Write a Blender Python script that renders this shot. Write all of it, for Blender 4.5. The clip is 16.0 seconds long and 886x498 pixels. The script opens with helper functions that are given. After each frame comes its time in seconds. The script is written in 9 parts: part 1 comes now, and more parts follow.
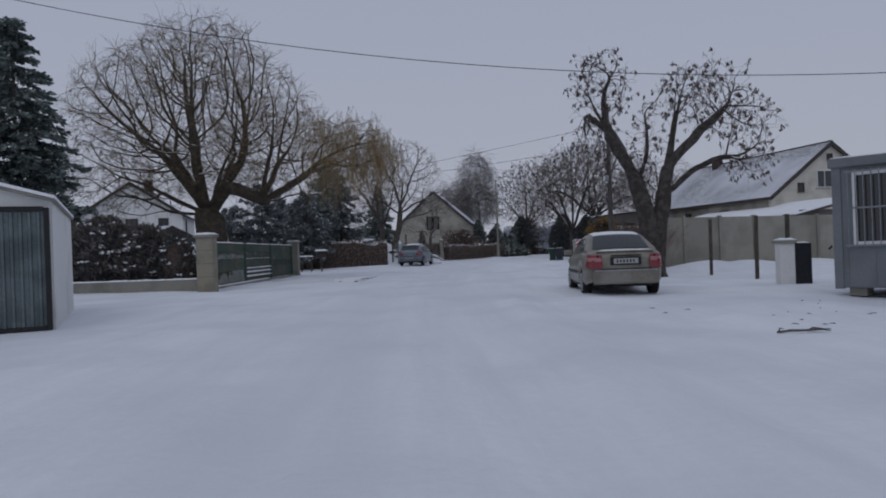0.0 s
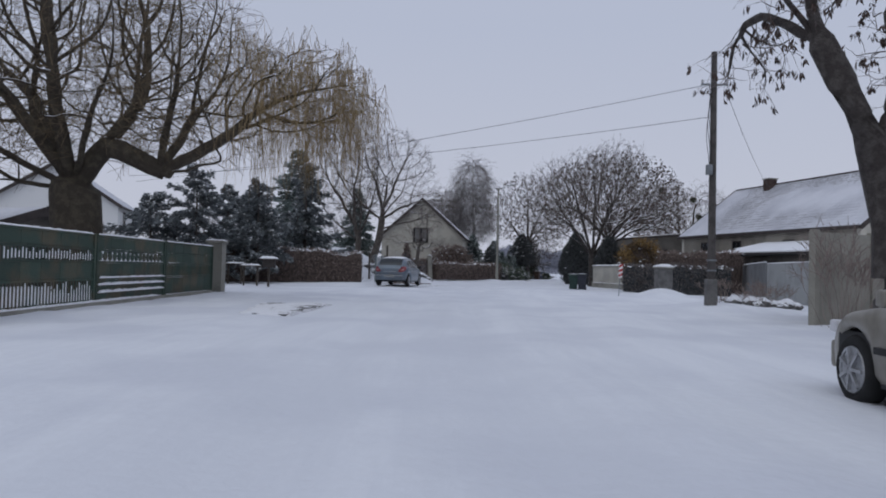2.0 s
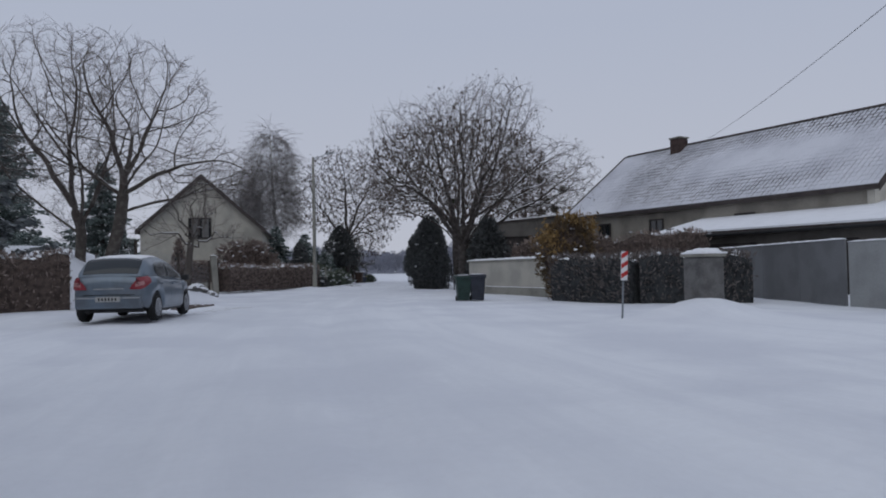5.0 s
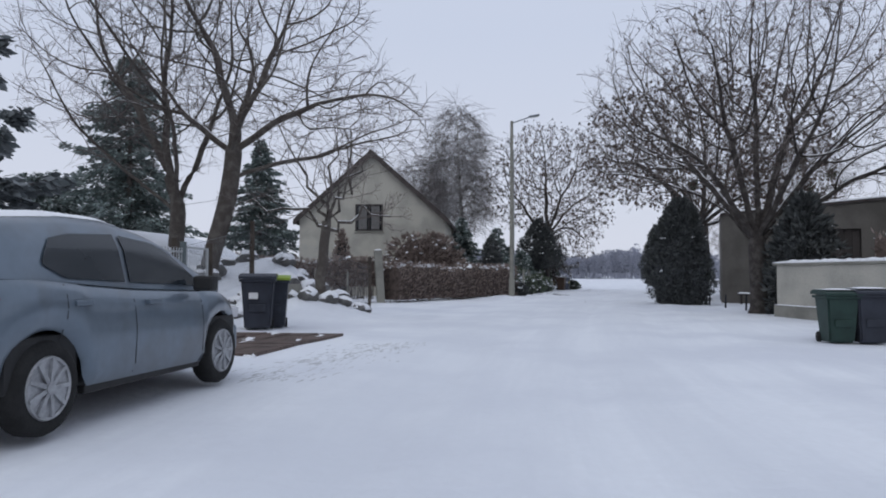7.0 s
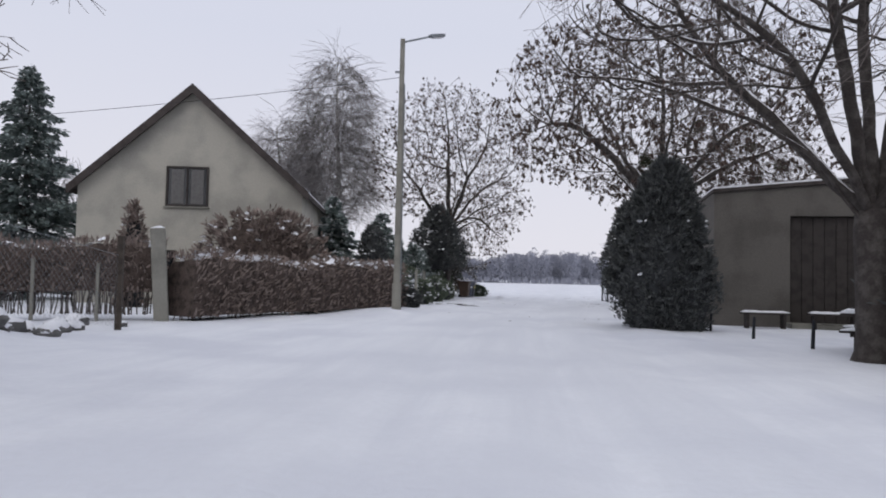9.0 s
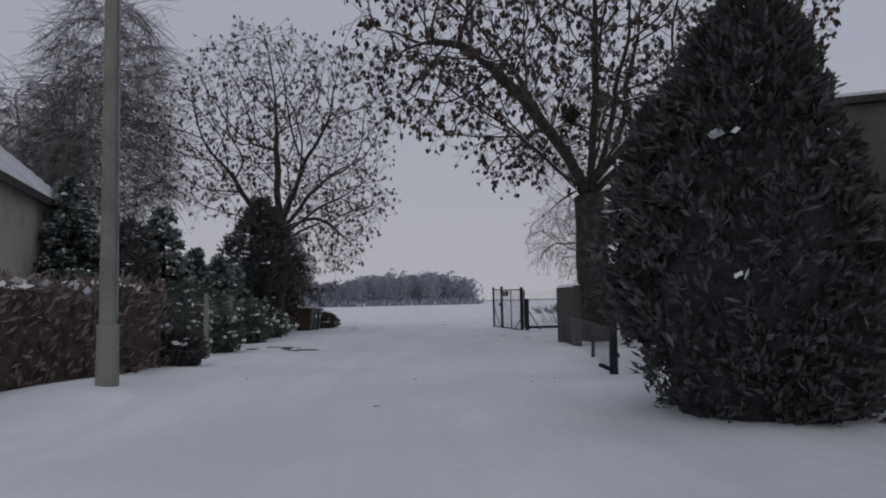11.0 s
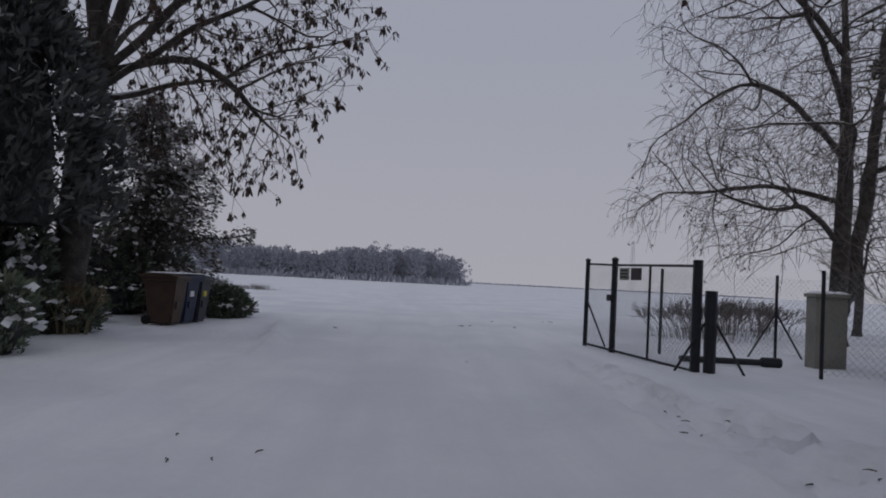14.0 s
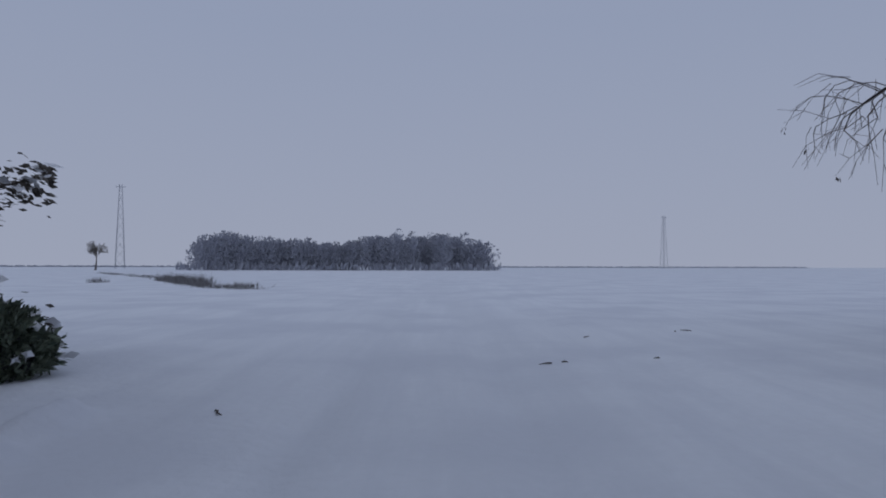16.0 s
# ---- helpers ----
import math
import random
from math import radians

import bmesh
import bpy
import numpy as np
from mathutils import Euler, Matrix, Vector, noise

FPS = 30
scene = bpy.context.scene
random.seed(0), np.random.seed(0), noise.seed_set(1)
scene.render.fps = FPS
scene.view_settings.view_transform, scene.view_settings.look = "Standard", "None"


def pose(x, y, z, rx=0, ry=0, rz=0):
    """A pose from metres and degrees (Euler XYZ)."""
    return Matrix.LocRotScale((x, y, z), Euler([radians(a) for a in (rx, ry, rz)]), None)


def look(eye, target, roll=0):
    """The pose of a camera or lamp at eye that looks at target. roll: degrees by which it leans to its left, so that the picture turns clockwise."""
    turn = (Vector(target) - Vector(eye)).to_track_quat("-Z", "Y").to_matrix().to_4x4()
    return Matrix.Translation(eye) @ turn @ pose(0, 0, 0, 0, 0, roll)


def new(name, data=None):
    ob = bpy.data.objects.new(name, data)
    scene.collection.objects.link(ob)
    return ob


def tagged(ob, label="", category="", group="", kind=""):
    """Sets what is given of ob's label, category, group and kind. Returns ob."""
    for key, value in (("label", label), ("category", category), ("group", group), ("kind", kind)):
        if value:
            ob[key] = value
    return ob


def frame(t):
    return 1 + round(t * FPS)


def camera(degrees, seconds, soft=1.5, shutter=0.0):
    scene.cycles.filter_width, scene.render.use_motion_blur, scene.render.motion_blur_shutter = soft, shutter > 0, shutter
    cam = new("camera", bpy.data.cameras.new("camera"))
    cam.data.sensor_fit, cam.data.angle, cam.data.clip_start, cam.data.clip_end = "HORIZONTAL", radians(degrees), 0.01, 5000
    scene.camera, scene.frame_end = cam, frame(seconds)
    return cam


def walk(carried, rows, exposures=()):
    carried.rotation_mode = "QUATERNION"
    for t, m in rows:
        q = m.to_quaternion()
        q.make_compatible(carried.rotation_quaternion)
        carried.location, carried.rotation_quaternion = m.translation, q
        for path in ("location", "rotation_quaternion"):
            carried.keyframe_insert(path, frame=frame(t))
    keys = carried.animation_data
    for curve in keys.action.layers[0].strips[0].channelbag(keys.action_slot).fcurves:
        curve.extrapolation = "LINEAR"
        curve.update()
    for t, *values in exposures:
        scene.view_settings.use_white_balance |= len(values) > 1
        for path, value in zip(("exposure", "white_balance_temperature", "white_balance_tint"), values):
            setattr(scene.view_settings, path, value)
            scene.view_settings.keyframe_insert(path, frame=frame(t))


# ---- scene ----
cam = camera(63.3, 16.0, soft=1.9)
PATH = [
    (0, (2.177, -0.38, 1.107), (2.089, 1.618, 1.111), -2.1),
    (0.5, (1.847, 2.809, 1.093), (1.774, 4.807, 1.103), -1.2),
    (1, (1.608, 5.977, 1.078), (1.549, 7.976, 1.098), -0.2),
    (1.5, (1.374, 9.166, 1.069), (1.323, 11.166, 1.101), 0.7),
    (2, (1.135, 12.386, 1.075), (1.093, 14.385, 1.13), 1.4),
    (2.5, (0.925, 15.591, 1.09), (0.902, 17.59, 1.161), 2.0),
    (3, (0.75, 18.832, 1.112), (0.753, 20.83, 1.196), 2.2),
    (3.5, (0.626, 22.058, 1.121), (0.689, 24.055, 1.21), 1.6),
    (3.7, (0.609, 23.351, 1.123), (0.716, 25.346, 1.207), 1.1),
    (5.8, (0.776, 36.977, 1.184), (1.422, 38.87, 1.235), -1.4),
    (6, (0.814, 38.272, 1.186), (1.322, 40.206, 1.244), -1.1),
    (6.5, (0.957, 41.494, 1.181), (1.154, 43.483, 1.255), -0.4),
    (7, (1.166, 44.726, 1.179), (1.182, 46.725, 1.252), 0.2),
    (7.5, (1.433, 47.874, 1.164), (1.401, 49.873, 1.238), 0.2),
    (8, (1.806, 51.009, 1.17), (1.796, 53.008, 1.23), 1.0),
    (8.5, (2.276, 54.112, 1.169), (2.351, 56.109, 1.235), 1.5),
    (9, (2.813, 57.209, 1.177), (3.114, 59.185, 1.259), 1.3),
    (9.5, (3.486, 60.165, 1.188), (4.008, 62.092, 1.313), 0.6),
    (9.7, (3.773, 61.349, 1.19), (4.361, 63.256, 1.322), -0.1),
    (11.8, (6.973, 73.785, 1.222), (7.688, 75.647, 1.372), -0.5),
    (12, (7.295, 74.956, 1.223), (8.019, 76.814, 1.374), 0.2),
    (12.5, (8.15, 77.842, 1.215), (8.891, 79.694, 1.361), 1.0),
    (13, (9.028, 80.704, 1.206), (9.771, 82.556, 1.341), 2.2),
    (13.5, (9.947, 83.482, 1.195), (10.688, 85.335, 1.315), 2.8),
    (14, (10.869, 86.19, 1.182), (11.595, 88.051, 1.272), 3.0),
    (14.5, (11.778, 88.772, 1.171), (12.491, 90.64, 1.216), 1.1),
    (15, (12.635, 91.304, 1.163), (13.322, 93.182, 1.199), 0.5),
    (15.5, (13.514, 93.675, 1.161), (14.193, 95.556, 1.202), 0.1),
    (16, (14.35, 96.043, 1.176), (15.011, 97.93, 1.226), 0.1),
]
walk(cam, [(t, look(eye, target, roll)) for t, eye, target, roll in PATH],
     exposures=[(0, -0.27, 6330, 6), (0.5, -0.17, 6350, 6), (1, -0.11, 6350, 6), (2, 0.17, 6390, 6), (2.5, 0.3, 6480, 6), (3.7, 0.34, 6520, 6), (5.8, -0.07, 6400, 4), (6, -0.03, 6400, 4), (6.5, 0.45, 6390, 4), (7, 0.53, 6440, 4), (7.5, 0.38, 6520, 4), (8, 0.27, 6740, 6), (8.3, 0.34, 6850, 7), (8.5, 0.39, 6850, 8), (9, 0.68, 6960, 7), (9.5, 0.4, 6860, 6), (12, -0.32, 6870, 8), (13, -0.36, 6820, 9), (14, -0.36, 6760, 8), (15, -0.4, 6660, 8), (15.5, -0.35, 6300, 9), (16, -0.43, 5840, 7)])

# ---- world, sun, exposure ----
world = bpy.data.worlds.new("overcast_sky")
scene.world = world
world.use_nodes = True
wn, wl = world.node_tree.nodes, world.node_tree.links
wn.clear()
w_out = wn.new("ShaderNodeOutputWorld")
w_bg = wn.new("ShaderNodeBackground")
w_sky = wn.new("ShaderNodeTexSky")
w_sky.sky_type = "NISHITA"
w_sky.sun_disc = False
w_sky.sun_elevation = radians(38)
w_sky.sun_rotation = radians(205)
w_sky.dust_density = 4.0
w_dim = wn.new("ShaderNodeMix")
w_dim.data_type = "RGBA"
w_dim.blend_type = "MIX"
w_dim.inputs["Factor"].default_value = 0.985
w_tc, w_xyz, w_up, w_tone = wn.new("ShaderNodeTexCoord"), wn.new("ShaderNodeSeparateXYZ"), wn.new("ShaderNodeMapRange"), wn.new("ShaderNodeMix")
w_tone.data_type = "RGBA"
w_tone.inputs["A"].default_value, w_tone.inputs["B"].default_value = (4.52, 4.55, 5.35, 1), (3.88, 4.11, 5.17, 1)
w_up.inputs["From Min"].default_value, w_up.inputs["From Max"].default_value = 0.0, 0.32
wl.new(w_tc.outputs["Generated"], w_xyz.inputs["Vector"])
wl.new(w_xyz.outputs["Z"], w_up.inputs["Value"])
wl.new(w_up.outputs["Result"], w_tone.inputs["Factor"])
wl.new(w_tone.outputs["Result"], w_dim.inputs["B"])
wl.new(w_sky.outputs["Color"], w_dim.inputs["A"])
wl.new(w_dim.outputs["Result"], w_bg.inputs["Color"])
w_bg.inputs["Strength"].default_value = 0.106
wl.new(w_bg.outputs["Background"], w_out.inputs["Surface"])
sun = new("sun", bpy.data.lights.new("sun", "SUN"))
sun.data.energy, sun.data.angle, sun.data.color = 0.36, radians(60), (1.0, 0.97, 0.93)
sun.matrix_basis = look((0, 0, 40), (12, 26, 0))

# ---- materials ----
def mat(name, color, rough=0.8, metal=0.0, var=0.25, scale=3.0, fine=40.0, bump=0.3, spec=0.3, second=None, mix=(0.45, 0.62), rnd=0.0, coat=0.0, dist=0.02):
    """Two scales of noise over one base colour, or between two colours, with a fine relief."""
    m = bpy.data.materials.new(name)
    m.use_nodes = True
    n, l = m.node_tree.nodes, m.node_tree.links
    b = n["Principled BSDF"]
    b.inputs["Roughness"].default_value = rough
    b.inputs["Metallic"].default_value = metal
    b.inputs["Specular IOR Level"].default_value = spec
    b.inputs["Coat Weight"].default_value = coat
    tc = n.new("ShaderNodeTexCoord")
    big, small = n.new("ShaderNodeTexNoise"), n.new("ShaderNodeTexNoise")
    for t, s in ((big, scale), (small, fine)):
        l.new(tc.outputs["Object"], t.inputs["Vector"])
        t.inputs["Scale"].default_value = s
        t.inputs["Detail"].default_value = 5
    c2 = second or tuple(c * (1 - var) for c in color)
    ramp = n.new("ShaderNodeMapRange")
    ramp.inputs["From Min"].default_value, ramp.inputs["From Max"].default_value = mix
    l.new(big.outputs["Fac"], ramp.inputs["Value"])
    mx = n.new("ShaderNodeMix")
    mx.data_type = "RGBA"
    mx.inputs["A"].default_value, mx.inputs["B"].default_value = (*color, 1), (*c2, 1)
    l.new(ramp.outputs["Result"], mx.inputs["Factor"])
    m2 = n.new("ShaderNodeMix")
    m2.data_type, m2.blend_type = "RGBA", "MULTIPLY"
    m2.inputs["Factor"].default_value = min(1.0, var * 1.6)
    l.new(mx.outputs["Result"], m2.inputs["A"])
    l.new(small.outputs["Fac"], m2.inputs["B"])
    g = n.new("ShaderNodeBrightContrast")
    g.inputs["Bright"].default_value = 0.0
    l.new(m2.outputs["Result"], g.inputs["Color"])
    last = g.outputs["Color"]
    if rnd:
        oi = n.new("ShaderNodeObjectInfo")
        hv = n.new("ShaderNodeHueSaturation")
        mr = n.new("ShaderNodeMapRange")
        mr.inputs["To Min"].default_value, mr.inputs["To Max"].default_value = 1 - rnd, 1 + rnd
        l.new(oi.outputs["Random"], mr.inputs["Value"])
        l.new(mr.outputs["Result"], hv.inputs["Value"])
        l.new(last, hv.inputs["Color"])
        last = hv.outputs["Color"]
    l.new(last, b.inputs["Base Color"])
    bp = n.new("ShaderNodeBump")
    bp.inputs["Strength"].default_value = bump
    bp.inputs["Distance"].default_value = dist
    l.new(small.outputs["Fac"], bp.inputs["Height"])
    l.new(bp.outputs["Normal"], b.inputs["Normal"])
    return m


def island_mat(name, a, b2, rough=0.8):
    """Foliage: each sprig takes its own shade between two colours."""
    m = bpy.data.materials.new(name)
    m.use_nodes = True
    n, l = m.node_tree.nodes, m.node_tree.links
    b = n["Principled BSDF"]
    b.inputs["Roughness"].default_value = rough
    b.inputs["Specular IOR Level"].default_value = 0.2
    ge = n.new("ShaderNodeNewGeometry")
    mx = n.new("ShaderNodeMix")
    mx.data_type = "RGBA"
    mx.inputs["A"].default_value, mx.inputs["B"].default_value = (*a, 1), (*b2, 1)
    l.new(ge.outputs["Random Per Island"], mx.inputs["Factor"])
    l.new(mx.outputs["Result"], b.inputs["Base Color"])
    return m


M = dict(
    snow=mat("snow_ground", (0.82, 0.84, 0.88), 0.75, var=0.06, scale=0.35, fine=9, bump=0.25, spec=0.25, second=(0.71, 0.73, 0.785), dist=0.06),
    cap=mat("snow_cap", (0.86, 0.87, 0.90), 0.75, var=0.05, scale=2, fine=20, bump=0.3, dist=0.02),
    roof_snow=mat("thin_roof_snow", (0.72, 0.73, 0.78), 0.75, var=0.10, scale=0.5, fine=9, bump=0.2, second=(0.55, 0.56, 0.61), mix=(0.4, 0.7)),
    concrete=mat("concrete", (0.325, 0.315, 0.275), 0.9, var=0.25, scale=1.4, fine=30, bump=0.3, rnd=0.08),
    panel=mat("fence_concrete", (0.36, 0.345, 0.295), 0.9, var=0.22, scale=0.9, fine=26, bump=0.25, rnd=0.07),
    plaster=mat("grey_plaster", (0.52, 0.495, 0.43), 0.9, var=0.18, scale=0.7, fine=18, bump=0.25, second=(0.40, 0.385, 0.34)),
    white=mat("white_render", (0.74, 0.74, 0.73), 0.85, var=0.12, scale=0.9, fine=20, bump=0.2, second=(0.55, 0.55, 0.54), mix=(0.55, 0.8)),
    cream=mat("cream_render", (0.66, 0.63, 0.55), 0.85, var=0.15, scale=0.8, fine=20, bump=0.2, second=(0.42, 0.40, 0.35), mix=(0.5, 0.75)),
    # the cream render dimmed by half, holding the shade under the eaves
    cream_shaded=mat("shaded_cream_render", (0.36, 0.335, 0.285), 0.9, var=0.2, scale=0.6, fine=18, bump=0.25, second=(0.25, 0.23, 0.20)),
    tile=mat("dark_roof_tile", (0.09, 0.075, 0.07), 0.8, var=0.3, scale=3, fine=30, bump=0.4),
    brick=mat("sooty_brick", (0.09, 0.062, 0.055), 0.9, var=0.3, scale=4, fine=30, bump=0.4, rnd=0.2),
    wood=mat("weathered_wood", (0.11, 0.09, 0.075), 0.85, var=0.35, scale=5, fine=45, bump=0.4, rnd=0.1),
    darkwood=mat("dark_stained_wood", (0.064, 0.055, 0.051), 0.8, var=0.3, scale=4, fine=40, bump=0.3, rnd=0.1),
    pole=mat("grey_pole_wood", (0.12, 0.11, 0.105), 0.9, var=0.3, scale=6, fine=50, bump=0.5),
    steel=mat("galvanised_steel", (0.30, 0.32, 0.34), 0.5, 0.7, var=0.2, scale=4, fine=40, bump=0.1),
    corrugated=mat("grey_corrugated_sheet", (0.20, 0.235, 0.245), 0.55, 0.3, var=0.3, scale=2.0, fine=25, bump=0.15, second=(0.13, 0.16, 0.165)),
    black=mat("black_paint", (0.026, 0.028, 0.035), 0.5, var=0.3, scale=8, fine=60, bump=0.1),
    green_paint=mat("dull_green_paint", (0.056, 0.090, 0.069), 0.65, var=0.35, scale=1.2, fine=30, bump=0.2, second=(0.118, 0.106, 0.069), rnd=0.15),
    container=mat("grey_cabin_paint", (0.20, 0.215, 0.23), 0.6, var=0.2, scale=1.2, fine=25, bump=0.1),
    bark=mat("dark_bark", (0.129, 0.110, 0.098), 0.95, var=0.4, scale=5, fine=30, bump=0.9, second=(0.198, 0.178, 0.158), dist=0.04),
    old_bark=mat("old_dark_bark", (0.074, 0.063, 0.058), 0.95, var=0.4, scale=5, fine=26, bump=0.9, second=(0.128, 0.115, 0.105), dist=0.04),
    willow_bark=mat("willow_bark", (0.103, 0.085, 0.067), 0.95, var=0.4, scale=4, fine=25, bump=0.9, second=(0.152, 0.131, 0.097), dist=0.04),
    twig=island_mat("bare_twig", (0.090, 0.076, 0.070), (0.180, 0.156, 0.146)),
    frost_twig=island_mat("frosted_twig", (0.10, 0.095, 0.095), (0.24, 0.235, 0.24)),
    willow_twig=island_mat("willow_twig", (0.102, 0.079, 0.054), (0.204, 0.156, 0.096)),
    gold_twig=island_mat("golden_willow_twig", (0.215, 0.155, 0.082), (0.32, 0.24, 0.132)),
    birch_twig=island_mat("birch_twig", (0.117, 0.104, 0.104), (0.273, 0.260, 0.260)),
    birch_bark=mat("birch_bark", (0.5, 0.49, 0.47), 0.8, var=0.3, scale=4, fine=20, bump=0.3, second=(0.06, 0.055, 0.05), mix=(0.55, 0.62)),
    keys=island_mat("dry_seed_clusters", (0.044, 0.034, 0.031), (0.110, 0.076, 0.064)),
    mistletoe=island_mat("mistletoe_sprigs", (0.03, 0.035, 0.02), (0.055, 0.06, 0.03)),
    needle=island_mat("spruce_needles", (0.093, 0.120, 0.112), (0.252, 0.297, 0.286)),
    dark_needle=island_mat("dark_spruce_needles", (0.094, 0.108, 0.114), (0.246, 0.265, 0.275)),
    brown_needle=island_mat("brownish_spruce_needles", (0.068, 0.062, 0.057), (0.182, 0.165, 0.146)),
    thuja=island_mat("thuja_sprays", (0.056, 0.061, 0.062), (0.132, 0.138, 0.134)),
    juniper=island_mat("juniper_sprays", (0.068, 0.090, 0.068), (0.183, 0.210, 0.154)),
    hedge=island_mat("brown_hedge_twigs", (0.156, 0.125, 0.112), (0.294, 0.235, 0.206)),
    hedge_core=mat("hedge_shadow_core", (0.179, 0.136, 0.117), 1.0, var=0.5, scale=6, fine=30, bump=1.0, dist=0.05),
    thuja_core=mat("conifer_inner_twigs", (0.095, 0.100, 0.103), 1.0, var=0.5, scale=6, fine=30, bump=1.0, dist=0.05),
    dark_hedge=island_mat("dark_bush_twigs", (0.083, 0.073, 0.069), (0.195, 0.173, 0.163)),
    slush=mat("grey_slush", (0.73, 0.745, 0.77), 0.6, var=0.3, scale=5, fine=40, bump=0.4),
    dry=island_mat("dry_grass", (0.12, 0.095, 0.06), (0.28, 0.23, 0.15)),
    amber=island_mat("withered_leaves", (0.10, 0.066, 0.03), (0.30, 0.19, 0.075)),
    amber_stem=island_mat("withered_stems", (0.075, 0.058, 0.042), (0.19, 0.135, 0.075)),
    stone=mat("field_stone", (0.20, 0.195, 0.19), 0.9, var=0.35, scale=3, fine=25, bump=0.6, rnd=0.25),
    worn_paver=mat("worn_grey_paver", (0.135, 0.13, 0.128), 0.7, var=0.3, scale=4, fine=50, bump=0.3, rnd=0.2),
    paver=mat("brown_paver", (0.155, 0.115, 0.10), 0.75, var=0.3, scale=3, fine=40, bump=0.3, rnd=0.15),
    tyre=mat("tyre_rubber", (0.025, 0.025, 0.025), 0.85, var=0.3, scale=9, fine=60, bump=0.3),
    rim=mat("dirty_alloy", (0.50, 0.51, 0.53), 0.45, 0.6, var=0.25, scale=9, fine=50, bump=0.05),
    sedan=mat("dirty_beige_silver_paint", (0.283, 0.266, 0.230), 0.42, 0.25, var=0.22, scale=1.6, fine=14, bump=0.02, second=(0.195, 0.177, 0.147), coat=0.15),
    hatch=mat("blue_grey_metallic_paint", (0.165, 0.205, 0.25), 0.32, 0.45, var=0.15, scale=1.4, fine=12, bump=0.01, second=(0.14, 0.16, 0.185), coat=0.4),
    car_glass=mat("dark_car_glass", (0.022, 0.028, 0.034), 0.09, 0.0, var=0.1, scale=1, fine=4, bump=0.0, spec=0.45),
    pane=mat("dark_window_pane", (0.02, 0.023, 0.027), 0.08, var=0.2, scale=1, fine=4, bump=0.0, spec=0.8),
    red_lamp=mat("red_lamp_plastic", (0.28, 0.040, 0.052), 0.25, var=0.2, scale=6, fine=40, bump=0.05, spec=0.5),
    white_lamp=mat("clear_lamp_plastic", (0.6, 0.6, 0.62), 0.2, var=0.1, scale=6, fine=40, bump=0.05, spec=0.5),
    pink_lamp=mat("pale_indicator_plastic", (0.42, 0.20, 0.20), 0.22, var=0.15, scale=6, fine=40, bump=0.05, spec=0.5),
    plate=mat("number_plate", (0.40, 0.40, 0.385), 0.5, var=0.1, scale=9, fine=50, bump=0.05),
    trim=mat("black_plastic_trim", (0.028, 0.028, 0.029), 0.6, var=0.2, scale=9, fine=50, bump=0.1),
    bin_grey=mat("dark_grey_bin_plastic", (0.041, 0.046, 0.062), 0.55, var=0.2, scale=4, fine=40, bump=0.1),
    bin_green=mat("dark_green_bin_plastic", (0.029, 0.058, 0.049), 0.55, var=0.2, scale=4, fine=40, bump=0.1),
    bin_brown=mat("brown_bin_plastic", (0.078, 0.049, 0.034), 0.55, var=0.2, scale=4, fine=40, bump=0.1),
    bin_blue=mat("blue_bin_plastic", (0.023, 0.036, 0.078), 0.55, var=0.2, scale=4, fine=40, bump=0.1),
    lime=mat("lime_green_lid", (0.28, 0.38, 0.06), 0.55, var=0.15, scale=4, fine=40, bump=0.1),
    yellow=mat("yellow_sticker", (0.65, 0.55, 0.08), 0.6, var=0.1, scale=9, fine=50, bump=0.05),
    sign_red=mat("sign_red", (0.45, 0.03, 0.03), 0.5, var=0.1, scale=9, fine=50, bump=0.05),
    sign_white=mat("sign_white", (0.75, 0.75, 0.75), 0.5, var=0.1, scale=9, fine=50, bump=0.05),
    curtain=mat("net_curtain", (0.19, 0.185, 0.18), 0.9, var=0.2, scale=9, fine=60, bump=0.2),
    wire=mat("cable_black", (0.03, 0.03, 0.035), 0.7, var=0.1, scale=9, fine=50, bump=0.0),
    # distance haze is put into this colour: paler and bluer than bare twigs
    wood_far=island_mat("far_wood_hazed", (0.292, 0.304, 0.357), (0.363, 0.374, 0.433)),
    slab=mat("grey_slab_wall", (0.083, 0.088, 0.090), 0.85, var=0.25, scale=1.2, fine=24, bump=0.3),
    render_wall=mat("shed_wall_render", (0.167, 0.154, 0.139), 0.9, var=0.25, scale=0.9, fine=20, bump=0.3),
)

